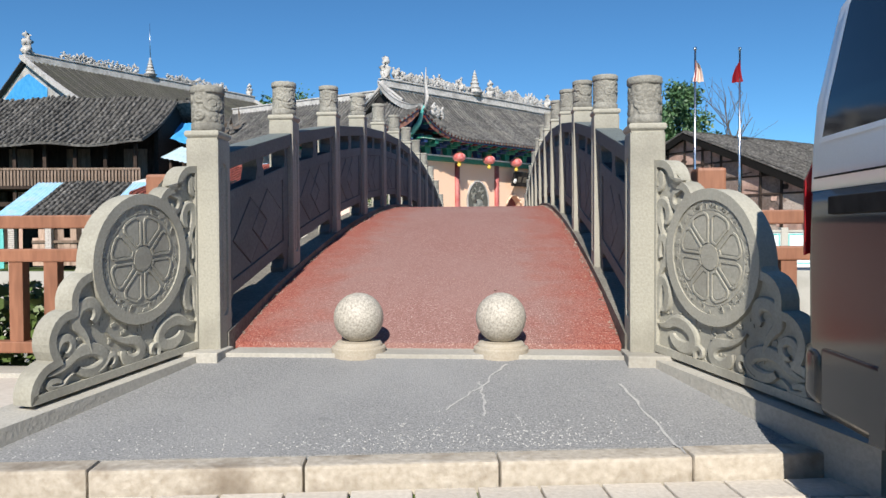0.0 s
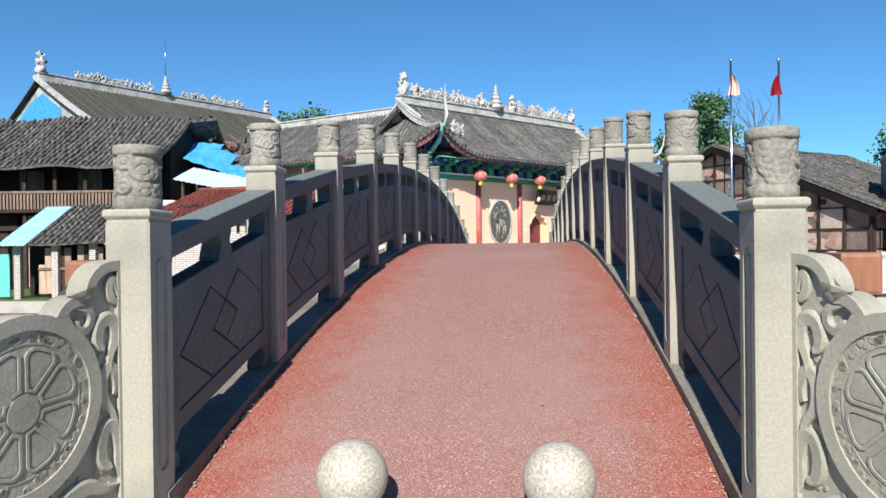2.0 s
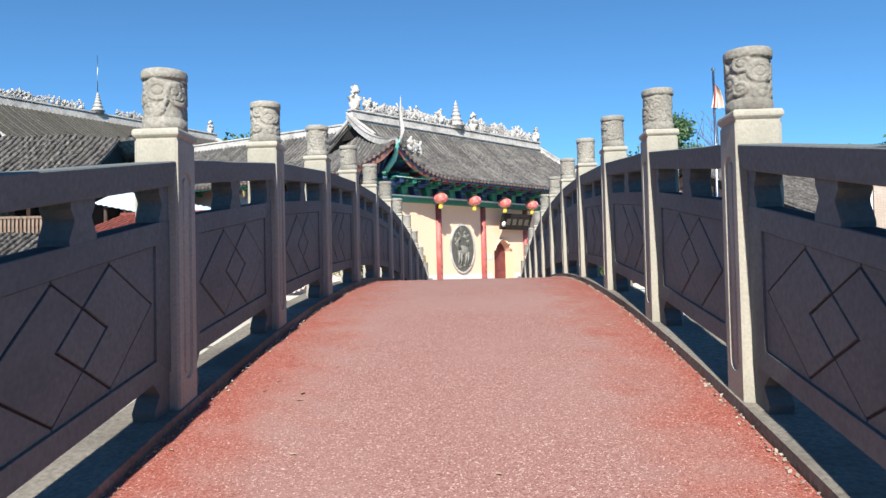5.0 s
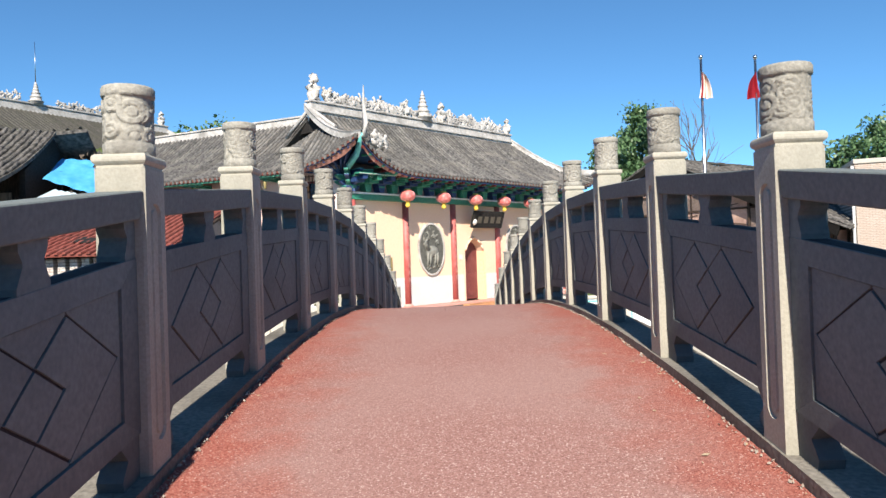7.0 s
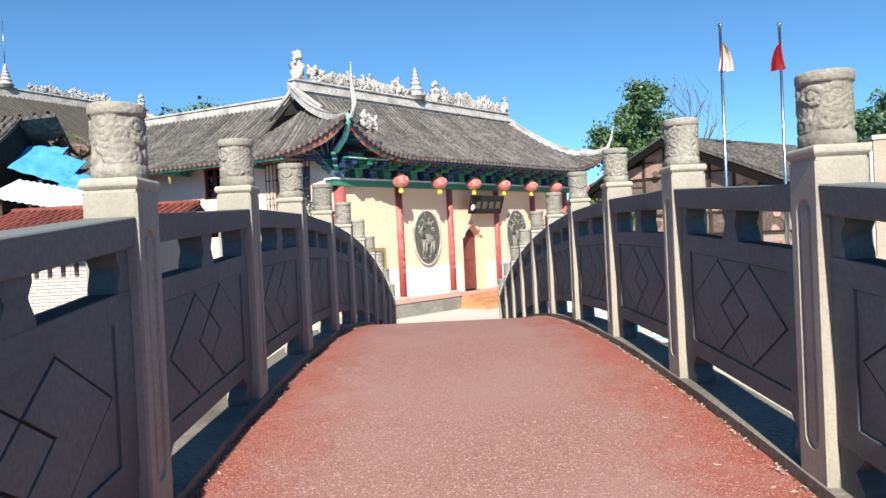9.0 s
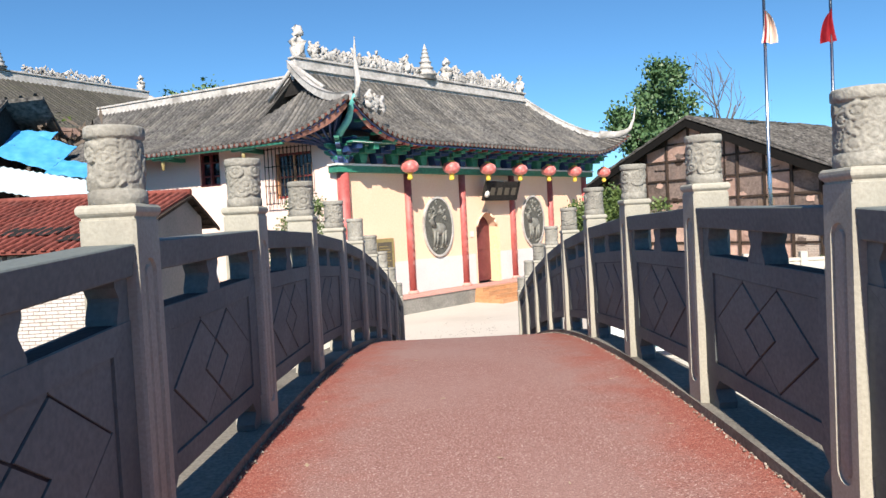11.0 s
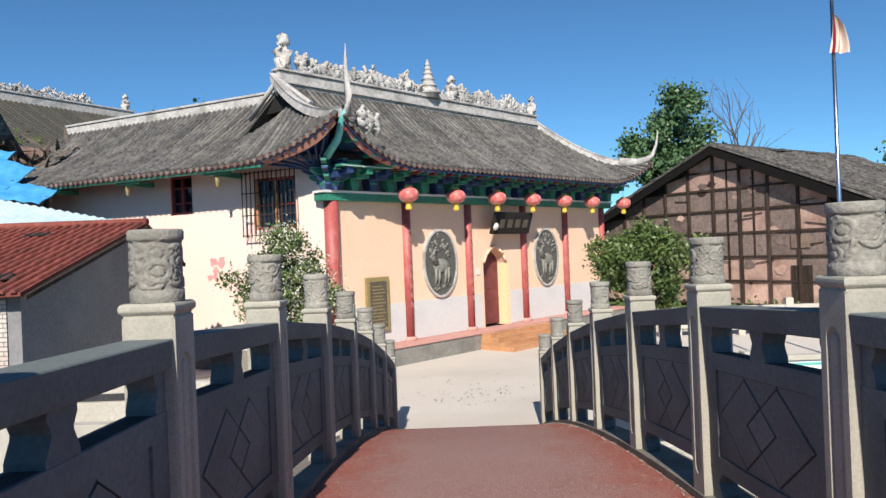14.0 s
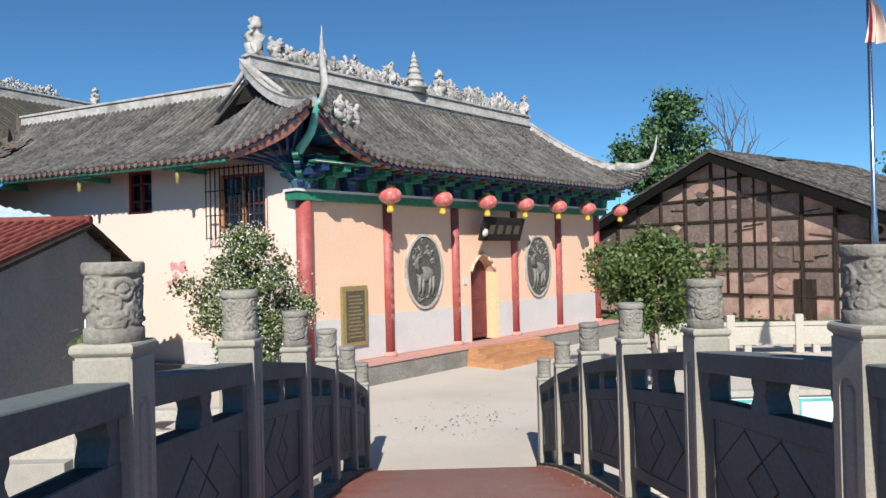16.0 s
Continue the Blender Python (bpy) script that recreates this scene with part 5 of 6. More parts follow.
# name board over the door
sign = part("name_board", box(-1.0, 1.0, -0.06, 0.06, -0.36, 0.36, bevel=0.02), "black", temple, "black lacquered name board tilted forward")
sign.matrix_basis = pose(7.25, -0.5, 3.25, 18, 0, 0)
for i in range(4):
    part("board_glyph", box(-0.72 + i * 0.42, -0.46 + i * 0.42, -0.068, -0.055, -0.14, 0.14, bevel=0.004), "brass", sign)
part("board_rosette", lathe([(0.02, 0), (0.13, 0.02), (0.09, 0.06), (0.02, 0.08)], 12, None, pose(-0.9, -0.06, -0.1, 90, 0, 0)), "whitepaint", sign)
# plaques
plq = part("stone_plaque", box(1.18, 2.02, -0.10, -0.02, 0.28, 1.78, bevel=0.015), "gold", temple, "bronze tablet in a carved gilt frame")
part("tablet", box(1.30, 1.90, -0.118, -0.09, 0.40, 1.66), "brass", plq)
for i in range(12):
    part("text_bar", box(1.36, 1.84 - 0.05 * (i % 3), -0.124, -0.117, 0.50 + i * 0.092, 0.53 + i * 0.092), "gold", plq)
part("number_plate", box(5.92, 6.10, -0.03, -0.01, 1.62, 1.82), "whitepaint", temple, "small white number plate")
part("number_plate", box(13.05, 13.2, -0.03, -0.01, 1.75, 1.9), "brass", temple)
# steps
for i in range(4):
    z1 = FLOOR - 0.06 - i * 0.118
    st = part("step", box(5.35 - 0.02 * i, 8.75, -0.66 - 0.30 * (i + 1), -0.62, GROUND - 0.1, z1, bevel=0.01), "orange", temple, "orange tiled step")
    for j in range(8):
        part("step_tile", box(5.36 + j * 0.424, 5.36 + (j + 1) * 0.424 - 0.008, -0.66 - 0.30 * (i + 1) - 0.006, -0.66 - 0.30 * i - 0.008, z1 + 0.001, z1 + 0.012), "orange", st)

# lanterns
lan = None
for x in (2.21, 4.19, 6.15, 8.05, 9.96, 11.85, 14.2):
    mm = TM @ pose(x, -0.8, 4.02)
    if lan is None:
        lan = thing("lantern", "red round cloth lantern with yellow fringe under the eave", "lantern", mm, group="eave lanterns")
        own = bmesh.new()
        prof = [(0.10, -0.20)] + [(0.275 * math.cos(radians(a)) ** 0.8 + 0.02, 0.20 * math.sin(radians(a))) for a in range(-70, 71, 14)] + [(0.10, 0.20)]
        part("body", lathe(prof, 24), "lantern", lan, "", True)
        part("collar", lathe([(0.11, 0.19), (0.11, 0.24), (0.02, 0.25)], 16), "yellow", lan)
        part("fringe", lathe([(0.07, -0.42), (0.10, -0.36), (0.07, -0.26), (0.11, -0.19)], 14), "yellow", lan, "yellow fringe")
        part("cord", lathe([(0.008, 0.2), (0.008, 0.64)], 5), "darkred", lan)
    else:
        copy_thing(lan, mm)

# ---- side wing of the temple ----
side = thing("temple_wing", "white-walled side wing of the temple under a long grey tiled roof", "temple wing", WM)
hx0, hx1 = -5.62, -4.72
for x0, x1, z0, z1 in ((-2.45, -0.98, FLOOR, 3.2), (-2.45, -0.98, 4.62, 5.1), (-0.98, -0.02, FLOOR, 5.1), (-13.0, hx0, FLOOR, 5.1), (hx1, -2.45, FLOOR, 5.1), (hx0, hx1, FLOOR, 3.78), (hx0, hx1, 4.92, 5.1)):
    part("side_wall", box(x0, x1, 0.0, 0.3, z0, z1), "plaster_white", side, "whitewashed side wall in the eave's shade")
part("side_dado", box(-13.0, -0.25, -0.014, 0.01, GROUND, 0.45), "dado", side)
part("side_plinth", box(-13.0, 0.3, -0.25, 0.2, GROUND - 0.2, FLOOR), "plinth", side)
part("back_wall", box(-13.0, 0.5, 6.0, 6.2, GROUND, 5.1), "plaster_white", side)
part("end_wall", box(-13.2, -13.0, 0.0, 6.2, GROUND, 6.6), "clay", side, "mud-plastered end wall")
w1 = part("window", box(-2.45, -0.98, 0.16, 0.20, 3.2, 4.62), "carglass", side, "dark glazed window behind an iron cage")
for x0, x1, z0, z1 in ((-2.45, -2.37, 3.2, 4.62), (-1.06, -0.98, 3.2, 4.62), (-2.37, -1.06, 3.2, 3.28), (-2.37, -1.06, 4.54, 4.62), (-1.76, -1.70, 3.28, 4.54), (-2.37, -1.06, 3.85, 3.90)):
    part("window_frame", box(x0, x1, 0.08, 0.158, z0, z1), "orange" if z1 - z0 > 0.2 else "darkred", w1)
for i in range(13):
    x = -2.62 + i * 0.15
    part("bar", box(x - 0.011, x + 0.011, -0.26, -0.238, 3.0, 4.80), "oldwood", w1)
for z in (3.05, 3.6, 4.2, 4.75):
    part("crossbar", box(-2.64, -0.80, -0.265, -0.235, z - 0.012, z + 0.012), "oldwood", w1)
for x in (-2.62, -0.82):
    for z in (3.05, 4.75):
        part("stay", box(x - 0.01, x + 0.01, -0.25, 0.0, z - 0.01, z + 0.01), "darkred", w1)
w2 = part("window", box(hx0, hx1, 0.16, 0.2, 3.78, 4.92), "carglass", side, "small dark red lattice window")
for x0, x1, z0, z1 in ((hx0, hx0 + 0.08, 3.78, 4.92), (hx1 - 0.08, hx1, 3.78, 4.92), (hx0, hx1, 3.78, 3.86), (hx0, hx1, 4.84, 4.92), (-5.21, -5.13, 3.86, 4.84), (-5.5, -5.25, 4.1, 4.14), (-5.5, -5.25, 4.55, 4.59), (-5.09, -4.84, 4.1, 4.14), (-5.09, -4.84, 4.55, 4.59)):
    part("window_frame", box(x0, x1, 0.06 + 0.001 * abs(z0), 0.158, z0, z1), "darkred", w2)
part("eave_beam", box(-13.2, -1.2, -1.12, -1.0, 4.75, 4.81, bevel=0.01), "green", side, "green painted eave beam")
for x in (-2.86, -6.29, -9.7):
    br = part("corbel", box(x - 0.07, x + 0.07, -0.95, 0.0, 4.66, 4.80, bevel=0.01), "green", side, "green corbel with a gilt pendant")
    part("corbel_arm", box(x - 0.45, x + 0.45, -0.98, -0.86, 4.70, 4.79, bevel=0.01), "green", br)
    part("pendant", lathe([(0.02, 4.36), (0.055, 4.40), (0.035, 4.46), (0.065, 4.53), (0.045, 4.66)], 10, None, Matrix.Translation((x, -0.92, 0))), "gold", br, "gilt carved pendant")
wing_ridge_y, wing_ridge_z = 2.5, 7.35
ws = tiled_slope(side, -13.4, 1.35, -1.15, wing_ridge_y, 4.92, wing_ridge_z, 0.0, 0.90, 4.0, sag=1.5, pitch=0.22, hump=lambda x, t: 2.0 * min(t, 0.40) * max(0.0, min(1.0, (x + 3.1) / 1.8)) ** 1.3, cut=lambda x: max(0.02, min(1.0, 0.49 * (1.4 - x) / 3.3 if x > -1.9 else 0.49 + 0.51 * (-1.9 - x) / 0.7)))
tiled_slope(side, -13.4, -2.6, 6.6, wing_ridge_y, 4.98, wing_ridge_z, 0, 0, 3.0, pitch=0.6, edge="")
part("soffit", under_eave(ws, -13.3, -1.6, -13.0, -0.02, -0.09, 5.12), "eaveboard", side, "reddish boarded soffit")
part("eave_band", eave_band(ws, -2.6, 1.25, lambda a: 0.03 + 0.19 * a ** 1.2 * min(1.0, 0.25 + 5 * (1 - a))), "salmon", side, "salmon painted board under the lifted eave")
part("corner_soffit", under_eave(ws, -1.6, 1.3, -13.0, -0.02, -0.09, 5.12), "blue", side, "dark blue soffit at the corner")
for i in range(7):
    e = ws(-1.2 + i * 0.36, 0.0, -0.10)
    part("corner_arm", tube([e + Vector((0, 0.05, -0.04)), e.lerp(Vector((-0.1, -0.1, 4.75)), 0.5) + Vector((0, 0, -0.06)), Vector((-0.1, -0.1, 4.62))], 0.042, 6), "blue", side, "painted corner bracket arm")
own = box(-13.4, -2.3, wing_ridge_y - 0.12, wing_ridge_y + 0.12, wing_ridge_z - 0.1, wing_ridge_z + 0.20, bevel=0.02)
box(-13.4, -2.3, wing_ridge_y - 0.17, wing_ridge_y + 0.17, wing_ridge_z + 0.2, wing_ridge_z + 0.27, own, 0.01)
part("wing_ridge", own, "ridge", side, "weathered white ridge of the wing")
rnd = random.Random(2)
for k in range(7):
    x, z = rnd.uniform(-4.15, -3.65), rnd.uniform(1.75, 2.45)
    part("wall_stain", prism([(x + rnd.uniform(0.06, 0.17) * math.cos(a), z + rnd.uniform(0.06, 0.15) * math.sin(a)) for a in (0, 0.8, 1.6, 2.4, 3.2, 4, 4.8, 5.6)], -0.005 - 0.001 * k, 0.0), "pinkstain", side, "faded red paint stain on the wall")


# ---- plants ----
def limb(own, p, d, length, radius, depth, rnd, ends):
    pts = [Vector(p)]
    for i in range(4):
        d = (d + Vector((rnd.uniform(-0.22, 0.22), rnd.uniform(-0.22, 0.22), 0.08))).normalized()
        pts.append(pts[-1] + d * length / 4)
    tube(pts, radius, 6, own, 0.55)
    ends.append(pts[-1])
    if depth:
        for _ in range(3):
            a = rnd.uniform(0, 6.283)
            nd = (d * 0.75 + Vector((math.cos(a), math.sin(a), rnd.uniform(0.0, 0.5))) * 0.7).normalized()
            limb(own, pts[rnd.choice((2, 3, 4))], nd, length * 0.68, radius * 0.5, depth - 1, rnd, ends)


def tree(name, label, base, height, spread, leaves, size, seed, crown_from=0.35, mat_leaf="leaf", bare=False, flowers=0):
    rnd = random.Random(seed)
    np.random.seed(seed)
    t = thing(name, label, "tree" if name != "bush" else "shrub", pose(*base))
    own, ends = bmesh.new(), []
    trunk = height * crown_from
    tube([(0, 0, -0.1), (0.02 * height, 0, trunk * 0.5), (0, 0.01 * height, trunk)], height * (0.016 if bare else 0.028), 8, own, 0.7)
    for i in range(5):
        a = i * 1.257 + rnd.uniform(-0.3, 0.3)
        limb(own, (0, 0, trunk * rnd.uniform(0.8, 1.0)), Vector((math.cos(a), math.sin(a), 1.3 if not bare else 2.4)).normalized(), (min(height * 0.34, spread * 1.1) if not bare else height * 0.42), height * (0.012 if not bare else 0.007), 2, rnd, ends)
    part("trunk", own, "bark", t, "bare grey branches" if bare else "")
    if bare:
        return t
    centres = []
    zc = (height + trunk) / 2
    for e in ends:
        centres.append(np.array(e))
    for _ in range(60):
        a, b = rnd.uniform(0, 6.283), rnd.uniform(-0.9, 1.0)
        r = rnd.uniform(0.5, 1.0) * (0.85 + 0.25 * math.sin(3 * a + seed)) * math.sqrt(max(0.05, 1 - b * b))
        centres.append(np.array((spread * r * math.cos(a), spread * r * math.sin(a), zc + b * (height - trunk) / 2)))
    centres = np.array(centres)
    pick = np.random.randint(0, len(centres), leaves)
    cl = centres[pick] + np.random.normal(size=(leaves, 3)) * spread * 0.13
    nrm = np.random.normal(size=(leaves, 3)) + np.array((0, 0, 0.6))
    quads("crown", cl, nrm, size, mat_leaf, t)
    if flowers:
        pick = np.random.randint(0, len(centres), flowers)
        fl = centres[pick] + np.random.normal(size=(flowers, 3)) * spread * 0.17
        o = quads("blossom", fl, np.random.normal(size=(flowers, 3)), size * 0.62, "petal", t, 1.0)
        tagged(o, "small white blossoms")
    return t


tree("bush", "white-flowering shrub beside the temple's corner", (-3.88, 24.6, YARD), 3.65, 0.95, 19000, 0.058, 5, 0.30, "leafbush", flowers=21000)
tree("bush", "round green shrub in front of the timber house", (4.75, 27.0, YARD), 3.45, 1.05, 20000, 0.068, 6, 0.36, "leafbush")
tree("tree", "tall leafy tree behind the timber house", (15.6, 58, YARD), 13.2, 3.0, 17000, 0.20, 7, 0.38)
tree("bare_tree", "slender leafless tree behind the timber house", (20.2, 60, YARD), 11.6, 1.5, 0, 0.1, 8, 0.5, bare=True)
tree("tree", "leafy tree behind the temple's side wing", (-18.4, 60, YARD), 12.9, 3.0, 8500, 0.21, 9, 0.62)
tree("tree", "leafy tree top behind the temple ridge", (2.6, 62, YARD), 12.0, 3.0, 8500, 0.21, 10, 0.62)
tree("tree", "leafy tree beside the brick building", (28.5, 49, YARD), 10.0, 2.8, 9000, 0.2, 11, 0.35)
np.random.seed(3)
n = 15000
pos = np.stack([np.random.uniform(-9, -1.7, n), np.random.uniform(0.62, 1.2, n), np.random.uniform(-1.0, 0.16, n) + 0.12 * np.random.rand(n)], 1)
tagged(quads("bank_weeds", pos, np.random.normal(size=(n, 3)), 0.065, "leafbush"), "green weeds on the river bank behind the railing", "weeds", kind="stuff")
n = 1800
pos = np.stack([np.random.uniform(7.5, 16.5, n), np.random.uniform(33.4, 36.0, n), YARD + np.abs(np.random.normal(0.25, 0.22, n))], 1)
tagged(quads("yard_weeds", pos, np.random.normal(size=(n, 3)), 0.12, "leafbush"), "weeds and scrub before the timber house", "weeds", kind="stuff")

# ---- timber house ----
HX = pose(12.34, 42.4, 0, 0, 0, -54)
house = thing("timber_house", "weathered timber-framed farmhouse with mud infill and black tiled roof", "house", HX)
AP, LW, RW = 6.77, 9.2, 9.6
SL, SR = 0.43, 0.42
zl, zr = AP - SL * LW, AP - SR * RW
gable_z = lambda x: AP - 0.25 - (SL * -x if x < 0 else SR * x)
posts = [-8.4, -7.0, -5.6, -4.3, -2.95, -1.6, -0.25, 1.1, 2.45, 3.8, 5.1, 6.4, 7.8, 9.1]
rnd = random.Random(12)
for x in posts:
    part("timber_post", box(x - 0.065, x + 0.065, -0.06, 0.14, YARD, gable_z(x), bevel=0.015), "oldwood", house)
levels = [YARD + 0.1, 0.5, 1.6, 2.7, 3.75, 4.75, 5.6]
for i, z in enumerate(levels):
    xa = max(-8.4, -(AP - 0.35 - z) / SL)
    xb = min(9.1, (AP - 0.35 - z) / SR)
    if xb > xa:
        part("timber_beam", box(xa, xb, -0.045, 0.12, z - 0.05, z + 0.05, bevel=0.012), "oldwood", house)
for x0, x1 in zip(posts, posts[1:]):
    for z0, z1 in zip(levels, levels[1:] + [6.4]):
        a, b = x0 + 0.065, x1 - 0.065
        ta, tb = min(z1 - 0.05, gable_z(a)), min(z1 - 0.05, gable_z(b))
        if min(ta, tb) > z0 + 0.14:
            low = z0 + 0.05
            bare_patch = (1.5 < z0 < 4.0 and x0 < 3.0 and rnd.random() < 0.8) or (x0 > 3.2 and rnd.random() < 0.5)
            part("infill", prism([(a, low), (b, low), (b, tb), (a, ta)], 0.02 + rnd.uniform(0, 0.03), 0.10), "bamboo" if bare_patch else "brick" if x0 > 5 and rnd.random() < 0.6 else "clay", house, "bare wattle infill" if bare_patch else "")
for x0, x1 in zip(posts, posts[1:]):
    xm = (x0 + x1) / 2 + rnd.uniform(-0.1, 0.1)
    if rnd.random() < 0.25 and gable_z(xm) > 2.3:
        part("timber_stud", box(xm - 0.035, xm + 0.035, -0.02, 0.06, 1.6 if rnd.random() < 0.5 else 0.5, gable_z(xm), bevel=0.008), "oldwood", house)
for i in range(64):
    x, z = rnd.uniform(-5.0, 8.6), rnd.uniform(0.4, 5.6)
    if z < gable_z(x) - 0.5:
        r = rnd.uniform(0.10, 0.36)
        blob = [(x + r * rnd.uniform(0.5, 1.2) * math.cos(k * 0.7), z + 0.7 * r * rnd.uniform(0.5, 1.2) * math.sin(k * 0.7)) for k in range(9)]
        part("broken_patch", prism(blob, 0.008, 0.03), rnd.choice(("bamboo", "bamboo", "oldwood", "clay")), house, "patch of broken plaster")
for i in range(12):
    x, z = rnd.uniform(-3.5, 4.8), rnd.uniform(1.0, 4.6)
    if z < gable_z(x) - 0.7:
        o = part("loose_stick", box(-0.45, 0.45, -0.015, 0.0, -0.02, 0.02), "oldwood", house)
        o.matrix_basis = pose(x, 0.0, z, 0, rnd.uniform(-9, 9), 0)
part("inner_wall", prism([(-8.4, YARD), (9.1, YARD), (9.1, gable_z(9.1)), (0, gable_z(0)), (-8.4, gable_z(-8.4))], 0.11, 0.2), "oldwood", house)
part("door", box(3.4, 4.3, -0.02, 0.02, YARD, 1.2), "oldwood", house, "low dark plank door")
part("window", box(3.45, 4.25, -0.03, 0.03, 1.95, 2.5), "greywood", house, "wooden slatted window")
# bargeboard made deep and black to include the eave's shadow
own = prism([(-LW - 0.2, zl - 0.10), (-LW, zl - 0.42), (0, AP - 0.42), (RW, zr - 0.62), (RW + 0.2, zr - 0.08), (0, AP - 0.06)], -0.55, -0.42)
part("bargeboard", own, "soot", house, "bargeboard widened and blackened as the eave's shadow")
part("rear_wall", box(-8.4, 9.1, 12.3, 12.5, YARD, 2.7), "clay", house)
part("long_wall", box(9.0, 9.14, 0.15, 12.3, YARD, 2.6), "oldwood", house, "dark timber long wall")
for i in range(8):
    y = 0.2 + i * 1.2
    part("timber_post", box(9.10, 9.24, y - 0.07, y + 0.07, YARD, 2.6, bevel=0.012), "oldwood", house)
    for z0, z1 in ((YARD, 0.5), (0.6, 1.5), (1.6, 2.4)):
        part("infill", box(9.145, 9.19, y + 0.09, y + 1.11, z0, z1), rnd.choice(("clay", "brick", "bamboo")), house)
rend = thing("timber_house_roof", "sagging roof of loose black tiles on the timber house", "roof", HX @ pose(0, 0, 0, 0, 0, 90))
# slopes run along the ridge, which goes back from the gable
tiled_slope(rend, -0.6, 13.4, -RW - 0.6, 0.0, zr - 0.25, AP, pitch=0.24, radius=0.07, curve=0.0, mat_row="oldtile", mat_bed="oldtile", edge="", wobble=0.06, base_thick=0.09)
tiled_slope(rend, -0.6, 13.4, LW + 0.15, 0.0, zl, AP, pitch=0.30, radius=0.07, curve=0.0, mat_row="oldtile", mat_bed="oldtile", edge="", wobble=0.03, base_thick=0.09)
own = bmesh.new()
rnd = random.Random(31)
for i in range(116):
    x = -0.5 + i * 0.118
    box(x, x + 0.10, -0.14, 0.14, AP + 0.02, AP + 0.10 + rnd.uniform(0, 0.05), own)
tagged(part("ridge_tiles", own, "oldtile", rend, "upright stacked ridge tiles"), kind="stuff")

# brick building beyond
bb = thing("brick_building", "plain pale brick building with a flat roof", "building", pose(18.4, 34.2, 0, 0, 0, -20))
part("wall", box(0, 8, 0, 6, YARD, 5.3), "brick", bb)
part("roof_slab", box(-0.06, 8.06, -0.06, 6.06, 5.3, 5.5, bevel=0.02), "concrete", bb)
part("door", box(2.0, 3.0, -0.04, 0.02, YARD, 1.5), "oldwood", bb)
part("drainpipe", lathe([(0.06, YARD), (0.06, 5.2)], 10, None, Matrix.Translation((-0.12, -0.12, 0))), "whitepaint", bb)

# ---- far bank parapets ----
wp = thing("white_parapet", "white painted panel parapet with turquoise edging on the far bank", "parapet", pose(0, 19.75, 0))
for i in range(7):
    x = 2.6 + i * 1.75
    part("post", box(x - 0.11, x + 0.11, -0.12, 0.12, YARD, 0.72, bevel=0.015), "cream", wp)
    pan = part("panel", box(x + 0.11, x + 1.64, -0.05, 0.05, YARD + 0.12, 0.56), "white", wp)
    part("top_rail", box(x + 0.11, x + 1.64, -0.09, 0.09, 0.562, 0.64, bevel=0.01), "cream", pan)
    for x0, x1, z0, z1 in ((x + 0.13, x + 0.17, -0.45, 0.52), (x + 1.58, x + 1.62, -0.45, 0.52), (x + 0.17, x + 1.58, -0.45, -0.41), (x + 0.17, x + 1.58, 0.48, 0.52)):
        part("edging", box(x0, x1, -0.056, -0.049, z0, z1), "teal", pan)
cp = thing("cream_parapet", "low cream concrete parapet with slots on the far bank", "parapet", pose(0, 19.75, 0))
for i in range(2):
    x = -2.6 - i * 1.9
    part("post", box(x - 0.12, x + 0.12, -0.12, 0.12, YARD, 0.66, bevel=0.015), "cream", cp)
    part("rail", box(x - 1.78, x - 0.12, -0.10, 0.10, 0.44, 0.58, bevel=0.012), "cream", cp)
    part("panel", box(x - 1.78, x - 0.12, -0.06, 0.06, YARD + 0.1, 0.30, bevel=0.01), "cream", cp)
sb = thing("stone_parapet", "cream stone balustrade before the timber house", "balustrade", pose(0, 32.6, 0, 0, 0, -4))
for i in range(6):
    x = 6.6 + i * 2.0
    part("post", box(x - 0.12, x + 0.12, -0.12, 0.12, YARD, 0.50, bevel=0.02), "cream", sb)
    part("rail", box(x + 0.12, x + 1.88, -0.09, 0.09, 0.16, 0.28, bevel=0.012), "cream", sb)
    part("panel", box(x + 0.12, x + 1.88, -0.06, 0.06, YARD + 0.26, 0.14), "cream", sb)
    part("foot", box(x + 0.4, x + 0.6, -0.07, 0.07, YARD, YARD + 0.25), "cream", sb)

# ---- flagpoles ----
def flag_mesh(w, h, u0=0.0, u1=1.0, dy=0.0):
    """A windless flag falling in folds beside its pole."""
    def fn(a, b):
        u = u0 + (u1 - u0) * a
        return (w * u * (0.15 + 0.85 * b ** 0.8) - 0.25 * w * b * b, 0.07 * math.sin(11 * u + 1.5 * b) * (0.3 + u) + dy, -h * b * (1 - 0.12 * u) - 0.16 * h * u)
    return sheet(fn, 18, 10, 0.0)


for x, top, mt, lb in ((7.74, 7.39, "flagpale", "faded striped flag hanging from a steel pole"), (9.35, 7.34, "flagred", "red flag hanging from a steel pole")):
    fp = thing("flagpole", lb, "flagpole", pose(x, 23.3, YARD), group="flagpoles")
    H = top - YARD
    part("pole", lathe([(0.055, 0), (0.055, H * 0.45), (0.042, H * 0.46), (0.035, H - 0.06)], 14), "chrome", fp)
    part("ball", lathe([(0.01, H - 0.07), (0.05, H - 0.05), (0.065, H), (0.05, H + 0.05), (0.01, H + 0.065)], 14), "chrome", fp)
    fl = part("flag", flag_mesh(0.40, 0.80), mt, fp, lb.split(" hanging")[0])
    fl.matrix_basis = pose(0.0, -0.05, H - 0.42, 0, 0, 180 if mt == "flagred" else 0)
